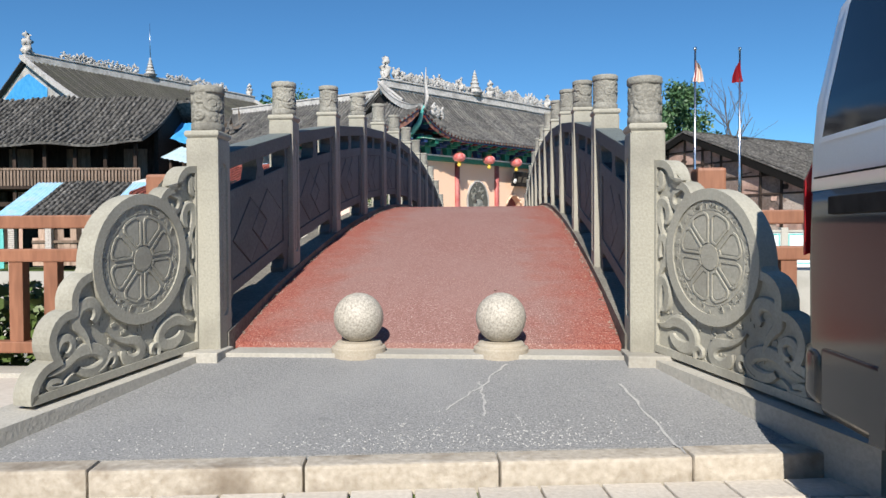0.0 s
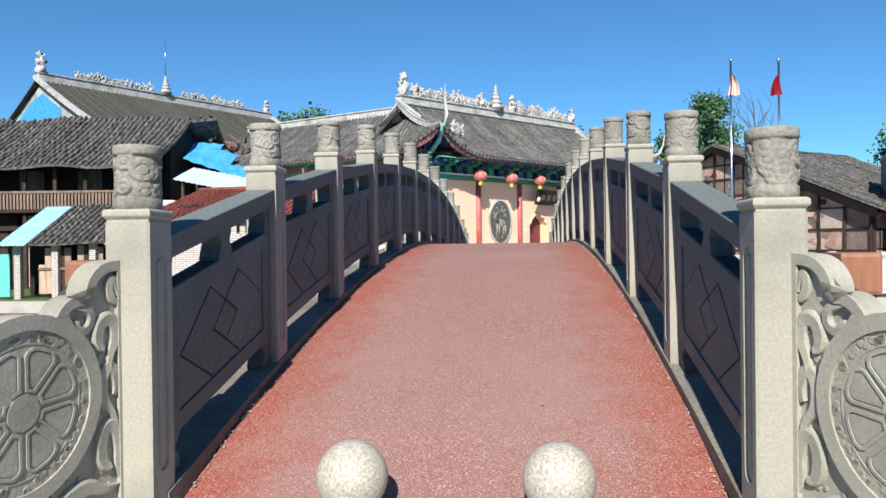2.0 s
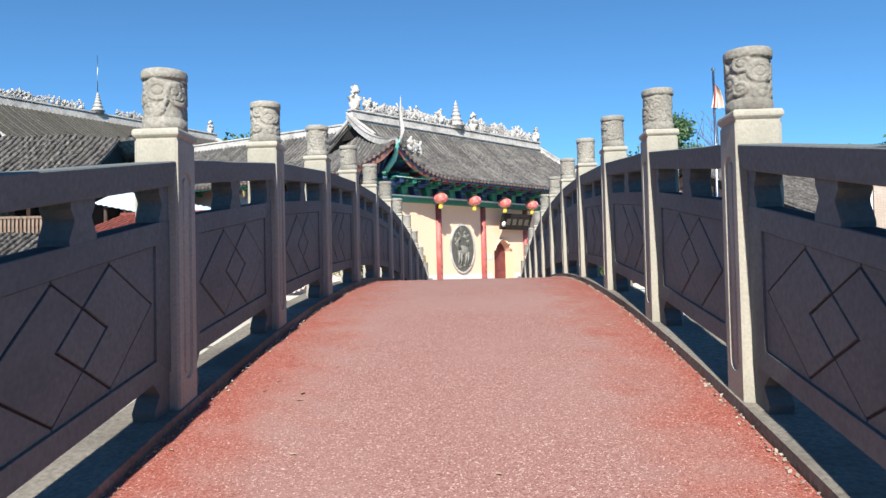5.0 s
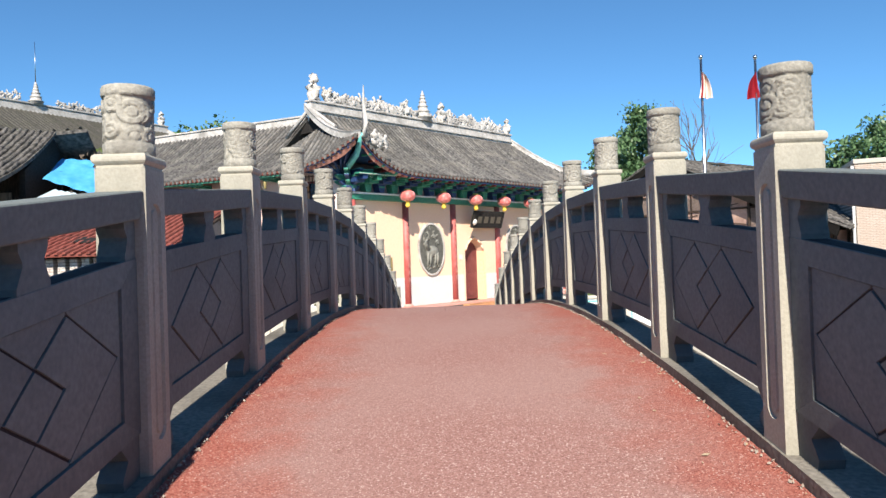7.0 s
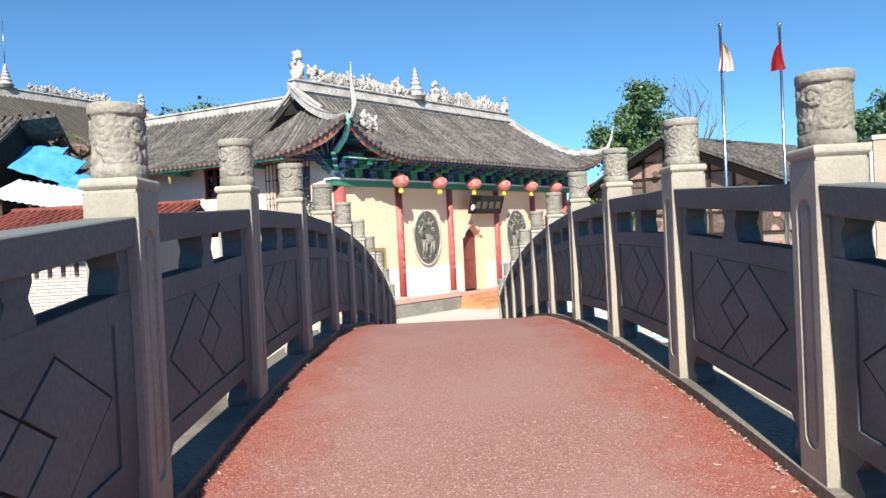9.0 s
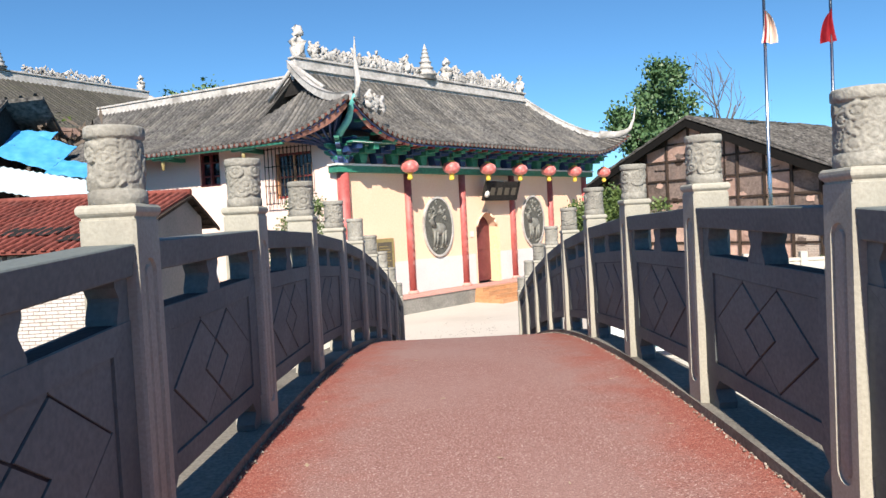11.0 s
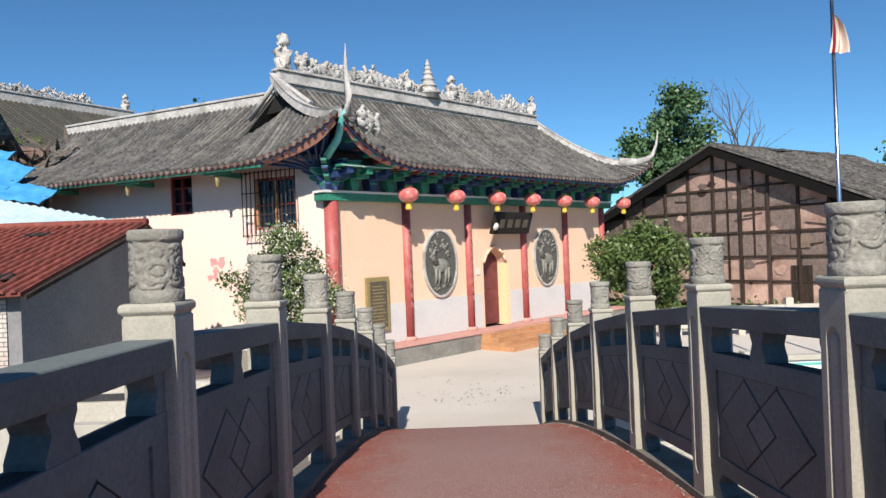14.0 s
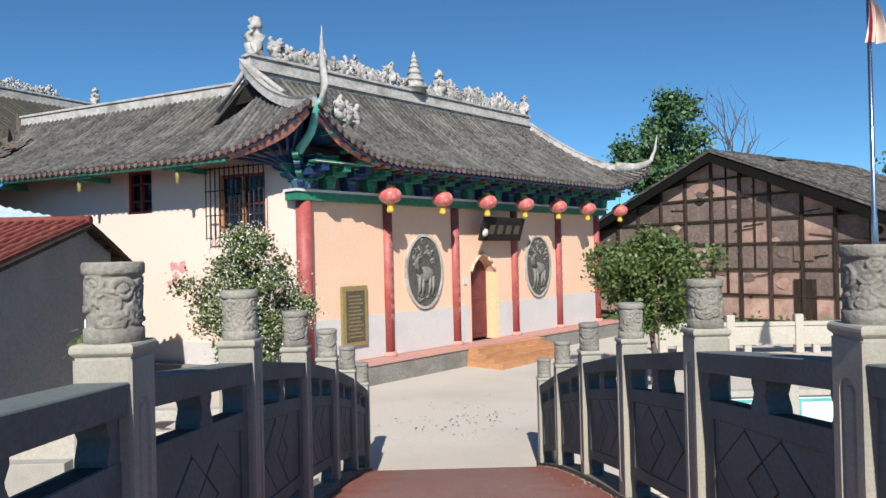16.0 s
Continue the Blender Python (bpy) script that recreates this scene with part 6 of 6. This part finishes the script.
    if mt == "flagpale":
        for k, c in enumerate(("flagred", "orange")):
            part("stripe", flag_mesh(0.40, 0.80, 0.1 + 0.3 * k, 0.22 + 0.3 * k, -0.012), c, fl)
    part("base", box(-0.25, 0.25, -0.25, 0.25, -0.05, 0.25, bevel=0.02), "concrete", fp)

# ---- red-roofed shed ----
SM = pose(-6.90, 24.38, 0)
shed = thing("shed", "small cement-rendered shed with a broken red tile roof", "shed", SM)
part("gable_wall", prism([(-4.45, YARD), (1.30, YARD), (1.30, 2.70), (0, 3.22), (-4.45, 1.99)], -0.22, 0.0, None, pose(-0.42, 0, 0, 0, 0, 90)), "greyrender", shed, "grey cement gable wall")
part("front_wall", box(-5.2, -0.44, -4.45, -4.25, YARD, 1.52), "whitebrick", shed, "rough whitewashed brick front wall")
part("front_wall", box(-0.86, -0.44, -4.45, -4.25, 1.52, 1.97), "whitebrick", shed)
for i in range(15):
    x = -5.2 + i * 0.30
    part("brick_pier", box(x, x + 0.19, -4.45, -4.25, 1.52, 1.97), "whitebrick", shed, "whitewashed brick pier")
# black board stands for the shade behind the brick piers
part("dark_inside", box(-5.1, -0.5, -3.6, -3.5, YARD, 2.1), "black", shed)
part("end_wall", box(-5.2, -5.0, -4.25, 1.10, YARD, 2.0), "greyrender", shed)
part("back_wall", box(-5.2, -0.44, 1.10, 1.30, YARD, 2.68), "greyrender", shed)
sr = thing("shed_roof", "red clay tile roof with dark missing patches", "roof", SM)
red = tiled_slope(sr, -5.3, 0.0, -4.78, 0.0, 2.06, 3.31, pitch=0.19, radius=0.052, curve=0.0, mat_row="redtile", mat_bed="redtile", edge="", wobble=0.014, base_thick=0.06)
tiled_slope(sr, -5.3, 0.0, 2.15, 0.0, 2.42, 3.31, pitch=0.21, radius=0.052, curve=0.0, mat_row="oldtile", mat_bed="oldwood", edge="", wobble=0.014, base_thick=0.06)
part("ridge_tile", tube([(-5.3, 0, 3.33), (-3, 0, 3.35), (0.02, 0, 3.34)], 0.085, 8), "redtile", sr, "row of faded ridge tiles")
for i in range(5):
    y = 0.15 + i * 0.42
    part("batten", box(-0.42, 0.02, y, y + 0.07, 3.20 - 0.414 * y, 3.24 - 0.414 * y), "oldwood", sr, "bare roof batten under the eave")
part("verge_rafter", prism([(0.0, 3.17), (2.1, 2.30), (2.1, 2.38), (0.0, 3.25)], -0.05, 0.0, None, pose(0.0, 0, 0, 0, 0, 90)), "oldwood", sr, "dark verge rafter")
part("verge_rafter", prism([(-4.7, 1.95), (0.0, 3.18), (0.0, 3.25), (-4.7, 2.02)], -0.05, 0.0, None, pose(0.0, 0, 0, 0, 0, 90)), "oldwood", sr)
for x, t0, w, h in ((-1.3, 0.10, 0.75, 0.10), (-2.9, 0.22, 1.35, 0.13), (-4.6, 0.30, 0.8, 0.08), (-2.2, 0.78, 0.5, 0.08)):
    part("missing_patch", sheet(lambda a, b: red(x + w * a + 0.12 * math.sin(9 * b + x), t0 + h * (b + 0.12 * math.sin(14 * a)), 0.055), 10, 3, 0.0), "black", sr, "patch of missing tiles")
whole("bank_parapet", box(-9, -4.7, 18.98, 19.20, -0.7, 0.12, bevel=0.01), "concrete", "stained pale concrete parapet on the far bank", "parapet", kind="structure")
nb = thing("notice_board", "small red and white notice board on a pole", "sign", pose(-5.70, 22.0, YARD))
part("pole", lathe([(0.025, 0), (0.025, 1.4)], 8), "chrome", nb)
part("board", box(-0.18, 0.18, -0.04, -0.01, 1.58, 2.26, bevel=0.01), "white", nb, "white board with a red ring and red writing")
part("ring", prism([(0.10 * math.cos(k * 0.393), 2.08 + 0.10 * math.sin(k * 0.393)) for k in range(16)], -0.047, -0.039), "pinkstain", nb)
part("strip", box(-0.17, 0.17, -0.046, -0.039, 1.60, 1.65), "flagred", nb)
for i in range(3):
    part("text_bar", box(-0.13, 0.13, -0.046, -0.039, 1.70 + 0.085 * i, 1.745 + 0.085 * i), "pinkstain", nb)
sap = thing("sapling", "slender sapling with a tuft of long leaves beside the shed", "tree", pose(-5.53, 21.2, YARD))
part("trunk", tube([(0.06, 0, -0.05), (0.04, 0, 0.8), (0.01, 0, 1.6), (-0.02, 0, 2.12)], 0.035, 7, None, 0.6), "bark", sap)
rnd = random.Random(21)
for i in range(26):
    a, up = rnd.uniform(0, 6.283), rnd.uniform(-0.3, 0.9)
    d = Vector((math.cos(a), math.sin(a), up)).normalized()
    sd = d.cross(Vector((0, 0, 1))).normalized() * rnd.uniform(0.03, 0.045)
    ln, b0 = rnd.uniform(0.22, 0.36), Vector((0, 0, rnd.uniform(1.85, 2.15)))
    own = bmesh.new()
    v = [own.verts.new(b0 + d * ln * t + sd * k * (1 - abs(2 * t - 0.9)) + Vector((0, 0, -0.16 * t * t - 0.012 * abs(k)))) for t in (0.05, 0.45, 0.95) for k in (-1, 0, 1)]
    for q in (0, 1, 3, 4):
        own.faces.new((v[q], v[q + 1], v[q + 4], v[q + 3]))
    part("leaf", own, "leafbush", sap)

# metal sheet roof and tarps behind the shed
ms = thing("metal_roof", "pale blue corrugated metal roof behind the shed", "roof", pose(-14.6, 27.0, 0, 0, 0, -8))
part("sheet", sheet(lambda a, b: (6.0 * a, 1.6 * b, 4.05 + 0.65 * b - 1.25 * a + 0.018 * math.sin(150 * a)), 150, 4, 0.02), "palesheet", ms)
for x in (0.3, 2.9, 5.6):
    part("post", lathe([(0.07, YARD), (0.07, 4.02 - 0.208 * x)], 10, None, Matrix.Translation((x, 0.3, 0))), "oldwood", ms)
# black board paints the shade below the metal sheet
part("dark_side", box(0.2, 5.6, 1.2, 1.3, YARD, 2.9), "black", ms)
for bx, by, bz, w, d, sx_, sy_ in ((-14.4, 30.6, 5.42, 1.9, 1.7, -0.34, 0.55), (-12.8, 30.0, 4.66, 1.35, 1.0, -0.16, 0.50), (-15.2, 31.6, 5.95, 1.5, 1.0, -0.10, 0.70)):
    tp = thing("tarp", "creased bright blue plastic tarp draped over a lean-to", "tarp", pose(bx, by, 0), group="blue tarps")
    part("tarp_sheet", sheet(lambda a, b: (w * (a - 0.5) + 0.15 * (b - 0.5), d * (b - 0.5), bz + sx_ * w * (a - 0.5) + sy_ * d * (b - 0.5) + 0.02 * math.sin(17 * a + 3 * b) + 0.02 * math.sin(9 * b)), 24, 12, 0.03), "bluesheet", tp)
    for px in (-0.4, 0.4):
        part("prop", lathe([(0.06, YARD), (0.06, bz + sx_ * w * px - 0.05)], 8, None, Matrix.Translation((w * px, 0, 0))), "oldwood", tp)

# ---- tile-roofed hut with blue side sheets ----
hut = thing("hut", "low plank hut with tiled roof and pale blue sheets", "hut", pose(-15.6, 22.2, 0, 0, 0, 4))
tiled_slope(hut, -1.7, 1.15, -0.8, 2.2, 1.30, 2.72, pitch=0.22, radius=0.065, curve=0.0, mat_row="oldtile", mat_bed="oldtile", edge="", wobble=0.03, base_thick=0.10)
tiled_slope(hut, -1.7, 1.15, 5.0, 2.2, 1.30, 2.72, pitch=0.3, radius=0.065, curve=0.0, mat_row="oldtile", mat_bed="oldtile", edge="", wobble=0.03, base_thick=0.10)
for x0, x1 in ((-2.78, -1.72), (1.17, 2.02)):
    part("side_sheet", sheet(lambda a, b: (x0 + (x1 - x0) * a, -0.95 + 3.2 * b, 1.22 + 1.55 * b + 0.015 * math.sin(40 * a)), 24, 4, 0.02), "lightblue", hut, "faded light blue metal sheet")
rnd = random.Random(41)
for i in range(12):
    x = -1.6 + i * 0.24
    part("plank", box(x, x + 0.235, -0.3 + rnd.uniform(-0.02, 0.02), -0.26, YARD + 0.1, 1.22 - rnd.uniform(0, 0.12) if i % 5 else 0.5), "paleplank" if rnd.random() < 0.75 else "oldwood", hut)
for x in (-2.3, -0.9, 0.5, 1.7):
    part("post", box(x - 0.12, x + 0.12, -0.5, -0.28, YARD - 0.2, 1.25, bevel=0.015), "whitebrick", hut)
part("rail", box(-1.6, 1.2, -0.36, -0.31, 0.30, 0.40), "greywood", hut)
# black board in place of the hut's unlit inside
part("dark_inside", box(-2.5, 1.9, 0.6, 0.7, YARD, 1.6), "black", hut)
part("teal_door", box(-3.3, -2.7, -0.3, -0.24, YARD, 0.9), "teal", hut, "turquoise painted door")

# ---- old wooden house with balcony ----
old = thing("old_house", "dark two-storey wooden house with balcony and sagging black tile roof", "house", pose(-20.6, 27.4, 0, 0, 0, 6))
tiled_slope(old, -6.5, 5.2, -1.2, 3.6, 4.66, 7.5, lift1=0.25, reach=4.0, pitch=0.25, radius=0.075, curve=0.15, mat_row="oldtile", mat_bed="oldtile", edge="", wobble=0.06, base_thick=0.14, cut=lambda x: min(1.0, 1.25 - 0.05 * max(0, x - 2)))
tiled_slope(old, -6.5, 6.4, 8.0, 3.6, 4.72, 7.5, pitch=0.5, radius=0.075, curve=0.15, mat_row="oldtile", mat_bed="oldtile", edge="", wobble=0.06, base_thick=0.14)
part("back_wall", box(-6.3, 5.0, 1.4, 1.6, YARD, 6.0), "oldwood", old)
part("end_wall", prism([(1.0, YARD), (7.0, YARD), (7.0, 5.0), (3.6, 7.1), (1.0, 5.5)], -0.1, 0.1, None, pose(5.0, 0, 0, 0, 0, 90)), "black", old, "dark gable wall")
for i in range(9):
    x = -6.2 + i * 1.35
    part("post", box(x - 0.08, x + 0.08, -0.55, -0.40, YARD, 4.72, bevel=0.012), "oldwood", old)
    if i % 2:
        part("wall_panel", box(x + 0.1, x + 1.2, 1.30, 1.38, 2.95, 4.7), "greywood", old)
part("balcony_floor", box(-6.3, 4.9, -0.75, 1.4, 2.68, 2.82), "oldwood", old)
part("balcony_rail", box(-6.3, 4.9, -0.74, -0.64, 3.52, 3.62, bevel=0.01), "greywood", old)
bal0 = None
for i in range(75):
    mm = pose(-6.25 + i * 0.15, -0.69, 2.82)
    if bal0 is None:
        bal0 = part("baluster", box(-0.045, 0.045, -0.02, 0.02, 0, 0.70), "greywood", old)
        bal0.matrix_basis = mm
    else:
        again(bal0, mm, old)
part("lower_beam", box(-6.3, 4.9, -0.6, -0.4, 1.9, 2.1), "oldwood", old)
for i in range(7):
    x = -6.0 + i * 1.6
    part("lower_wall", box(x, x + 1.1, 0.4, 0.5, YARD, 2.6), "clay" if i % 2 else "oldwood", old)
lt = thing("lean_to", "dark lean-to with a pale canvas cover beside the wooden house", "lean-to", pose(-14.3, 27.2, 0, 0, 0, -12))
part("canvas", sheet(lambda a, b: (-1.3 + 3.0 * a, -1.6 + 1.0 * b, 2.75 + 0.12 * math.sin(5 * a) + 0.25 * b), 14, 4, 0.03), "whitepaint", lt, "pale canvas cover")
for x in (-1.2, 0.5, 1.6):
    part("post", box(x - 0.06, x + 0.06, -1.3, -1.18, YARD, 2.72), "oldwood", lt)
# black board paints the shade under the canvas
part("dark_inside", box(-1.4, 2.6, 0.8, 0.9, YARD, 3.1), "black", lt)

# ---- upper hall behind ----
hall = thing("hall", "large old hall with a weathered white ridge and grey tiled roof", "hall", pose(-26.3, 35.0, 0, 0, 0, 60))
HZ = 10.55
tiled_slope(hall, -0.2, 16.7, -8.5, 0, 6.3, HZ, pitch=0.25, radius=0.055, curve=0.15, mat_row="halltile", edge="")
tiled_slope(hall, -0.2, 16.7, 8.5, 0, 6.3, HZ, pitch=0.6, radius=0.07, curve=0.15, edge="")
part("front_wall", box(0.2, 16.3, -7.4, -7.1, YARD, 6.6), "clay", hall, "mud-plastered wall")
part("gable_wall", prism([(-7.4, YARD), (7.4, YARD), (7.4, 6.7), (0, HZ - 0.2), (-7.4, 6.7)], -0.15, 0.15, None, pose(0.25, 0, 0, 0, 0, -90)), "ridge", hall, "stained white gable wall")
part("gable_tarp", prism([(-5.2, 7.1), (2.2, 7.1), (2.2, 8.7), (0.2, 9.75), (-1.2, 9.4)], -0.2, -0.17, None, pose(0.25, 0, 0, 0, 0, -90)), "bluesheet", hall, "blue sheet across the gable")
part("far_gable", prism([(-7.4, YARD), (7.4, YARD), (7.4, 6.7), (0, HZ - 0.2), (-7.4, 6.7)], -0.15, 0.15, None, pose(16.3, 0, 0, 0, 0, 90)), "plaster_white", hall)
own = box(-0.1, 16.6, -0.14, 0.14, HZ - 0.1, HZ + 0.35, bevel=0.02)
box(-0.1, 16.6, -0.20, 0.20, HZ + 0.35, HZ + 0.43, own, 0.01)
part("ridge_wall", own, "ridge", hall, "weathered white ridge")
for x0, ln in ((2.1, 4.9), (9.1, 4.9)):
    o = part("ridge_carving", lumps(int(x0 * 9), ln, 0.62, 30), "ridge", hall, "openwork ridge carving")
    o.matrix_basis = pose(x0, 0, HZ + 0.42)
for x, h in ((0.1, 1.25), (16.2, 0.95)):
    o = part("ridge_figure", figure(h), "ridge", hall, "small stone ridge figure")
    o.matrix_basis = pose(x, 0, HZ + 0.38)
o = part("ridge_pagoda", pagoda(1.3), "ridge", hall, "small pagoda finial with a lightning rod")
o.matrix_basis = pose(7.9, 0, HZ + 0.40)
part("lightning_rod", lathe([(0.03, HZ + 1.4), (0.014, HZ + 3.9)], 6, None, Matrix.Translation((7.9, 0, 0))), "chrome", hall)
for s, x in ((1, -0.2), (-1, 16.7)):
    own = bmesh.new()
    prev = None
    for i in range(9):
        t = i / 8
        p = Vector((x, -8.5 * (1 - t), 6.3 + (HZ - 6.3) * (0.85 * t + 0.15 * t * t) + 0.12))
        ring = [own.verts.new(p + Vector((dx_, 0, dz_))) for dx_, dz_ in ((-0.15, -0.12), (-0.15, 0.10), (0.13, 0.10), (0.13, -0.12))]
        if prev:
            for q in range(4):
                own.faces.new((prev[q], prev[(q + 1) % 4], ring[(q + 1) % 4], ring[q]))
        prev = ring
    bmesh.ops.recalc_face_normals(own, faces=own.faces)
    part("verge_ridge", own, "ridge", hall)
n = 500
np.random.seed(17)
pos = np.stack([np.random.normal(5.0, 1.0, n), np.random.uniform(-6.2, -4.6, n), np.zeros(n)], 1)
pos[:, 2] = 6.2 + (HZ - 6.3) * (8.5 + pos[:, 1]) / 8.5 + np.abs(np.random.normal(0.1, 0.12, n))
o = tagged(quads("roof_weed_growth", pos, np.random.normal(size=(n, 3)), 0.14, "grass", hall), kind="stuff")
# earth mound with dry stalks between hall and wing
n = 900
pos = np.stack([np.random.normal(-15.3, 1.1, n), np.random.uniform(32.5, 34.5, n), 5.2 + np.random.normal(0.4, 0.45, n)], 1)
tagged(quads("dry_creepers", pos, np.random.normal(size=(n, 3)), 0.16, "bark", None, 5.0), "dry creepers on a crumbling wall", "creepers", kind="stuff")
cw = thing("crumbling_wall", "crumbling mud wall between the houses", "wall", pose(-15.6, 34.3, 0, 0, 0, -20))
part("wall", sheet(lambda a, b: (-2.5 + 5 * a, 0.5 * b, YARD + 6.2 + 0.4 * math.sin(6 * a) - 0.2 * a), 14, 2, 6.0), "clay", cw)

# ---- parked van ----
van = thing("van", "silver and grey minivan parked with its tail at the kerb", "car", pose(1.62, -1.52, ROAD))
VAN_W, VAN_L = 1.62, 3.9
HEIGHTS = (0.34, 0.60, 0.90, 1.155, 1.165, 1.30, 1.47, 1.80, 1.93, 2.00)
TAIL = (-0.05, -0.01, 0.0, -0.01, -0.01, -0.012, -0.02, -0.11, -0.24, -0.50)
SIDE = (0.03, 0.0, 0.0, 0.0, 0.0, 0.004, 0.014, 0.055, 0.12, 0.32)
NOSE = (0.05, 0.0, 0.02, 0.10, 0.10, 0.30, 0.50, 0.85, 1.05, 1.35)


def at_height(table, z):
    return float(np.interp(z, HEIGHTS, table))


def van_shell(zs, r=0.07):
    """Rounded rings stacked from sill to roof; the tail is at y near 0 and the nose towards -y."""
    own, rings = bmesh.new(), []
    for z in zs:
        i_, y1, y0 = at_height(SIDE, z), at_height(TAIL, z), at_height(NOSE, z) - VAN_L
        ring = []
        for cx, cy, a0 in ((VAN_W - i_ - r, y1 - r, 0), (i_ + r, y1 - r, 90), (i_ + r, y0 + r, 180), (VAN_W - i_ - r, y0 + r, 270)):
            ring += [own.verts.new((cx + r * math.cos(radians(a0 + 15 * k)), cy + r * math.sin(radians(a0 + 15 * k)), z)) for k in range(7)]
        rings.append(ring)
    for p, q in zip(rings, rings[1:]):
        for k in range(28):
            own.faces.new((p[k], p[(k + 1) % 28], q[(k + 1) % 28], q[k]))
    own.faces.new(rings[0][::-1])
    own.faces.new(rings[-1])
    return own


def van_side(y0, y1, z0, z1, out, lean=0.0, n=8):
    """A pane that lies on the van's near side; lean moves its top towards the nose."""
    def fn(a, b):
        z = z0 + (z1 - z0) * b
        return (at_height(SIDE, z) - out, y1 - lean * b - (y1 - y0) * a, z)
    return sheet(fn, 2, n, 0.0)


part("lower_body", van_shell([0.34, 0.45, 0.60, 0.75, 0.90, 1.03, 1.155]), "greypaint", van, "dusty dark grey lower body", True)
part("upper_body", van_shell([1.157, 1.23, 1.30, 1.38, 1.47, 1.58, 1.69, 1.80, 1.87, 1.93, 1.97, 2.0]), "silver", van, "silver upper body and roof", True)
for y0, y1, lean in ((-1.10, -0.16, 0.11), (-2.15, -1.22, 0.0), (-2.95, -2.27, 0.0)):
    win = part("side_window", van_side(y0, y1, 1.345, 1.85, 0.008, lean), "carglass", van, "dark tinted side window")
    for z0, z1, ya, yb in ((1.325, 1.345, y0 - 0.02, y1 + 0.02), (1.85, 1.865, y0 - 0.02 - lean, y1 - lean)):
        part("window_frame", van_side(ya, yb, z0, z1, 0.009, 0.0, 2), "silver", win)
    part("window_frame", van_side(y1, y1 + 0.02, 1.345, 1.85, 0.009, lean), "silver", win)
own = prism([(0.22, 0), (1.40, 0), (1.30, 0.42), (0.32, 0.42)], -0.006, 0.006)
g = part("rear_window", own, "carglass", van, "dark rear window")
g.matrix_basis = Matrix.Translation((0, -0.012, 1.42)) @ Euler((radians(20), 0, 0)).to_matrix().to_4x4()
for x0 in (0.0, 1.52):
    own = prism([(0.0, 0.92), (0.05, 0.94), (0.10, 1.0), (0.10, 1.27), (0.03, 1.27), (0.0, 1.2)], -0.010, 0.004)
    lamp = part("tail_light", own, "taillight", van, "tall narrow red tail light")
    lamp.matrix_basis = pose(x0, -0.004, 0)
own = box(-0.006, 1.626, -0.16, 0.006, 0.37, 0.60, bevel=0.05)
part("bumper", own, "greypaint", van, "grey plastic rear bumper", True)
part("sill", box(-0.008, 0.03, -3.5, -0.17, 0.37, 0.595, bevel=0.012), "greypaint", van, "grey side sill")
part("trim_strip", box(-0.008, 0.006, -3.6, -0.22, 1.07, 1.13, bevel=0.003), "black", van)
part("waist_line", box(-0.005, 0.006, -3.6, -0.10, 1.20, 1.206), "black", van)
part("door_seam", box(-0.003, 0.004, -1.24, -1.228, 0.5, 1.30), "black", van)
for y in (-0.97, -3.15):
    for x in (0.0, 1.44):
        wh = part("wheel", lathe([(0.20, -0.09), (0.30, -0.09), (0.325, -0.06), (0.325, 0.06), (0.30, 0.09), (0.20, 0.09)], 28, None, pose(x + 0.08, y, 0.325, 0, 90, 0)), "rubber", van, "black tyre", True)
        part("rim", lathe([(0.03, -0.075), (0.10, -0.082), (0.19, -0.07), (0.20, -0.05), (0.20, 0.05), (0.03, 0.05)], 20, None, pose(x + 0.08, y, 0.325, 0, 90, 0)), "chrome", wh)
        own = bmesh.new()
        rings = []
        for k in range(17):
            a = radians(-4 + 11.75 * k)
            rings.append([own.verts.new((y + r * math.cos(a), d, 0.38 + r * math.sin(a)))
                          for r, d in ((0.36, -0.012), (0.45, -0.012), (0.45, 0.012), (0.36, 0.012))])
        for r0, r1 in zip(rings, rings[1:]):
            for q in range(4):
                own.faces.new((r0[q], r0[(q + 1) % 4], r1[(q + 1) % 4], r1[q]))
        own.faces.new(rings[0])
        own.faces.new(rings[-1])
        bmesh.ops.recalc_face_normals(own, faces=own.faces)
        part("wheel_arch", own, "greypaint", wh).matrix_basis = pose(0.0 if x < 1 else 1.62, 0, 0, 0, 0, 90)

# leaves swept on the courtyard
random.seed(15)
for i in range(80):
    x, y = random.gauss(0.3, 0.8), random.choice((random.uniform(23.3, 24.6), random.uniform(22.9, 26.5)))
    own = bmesh.new()
    r, t = random.uniform(0.02, 0.05), random.uniform(0, 6.3)
    own.faces.new([own.verts.new((x + r * k * math.cos(t + q), y + r * k * math.sin(t + q), YARD + 0.022)) for q, k in ((0, 1), (1.4, 0.45), (3.1, 1), (4.6, 0.4))])
    whole("fallen_leaf", own, "bark", "dry fallen leaf on the courtyard", "leaf", group="litter on the courtyard")
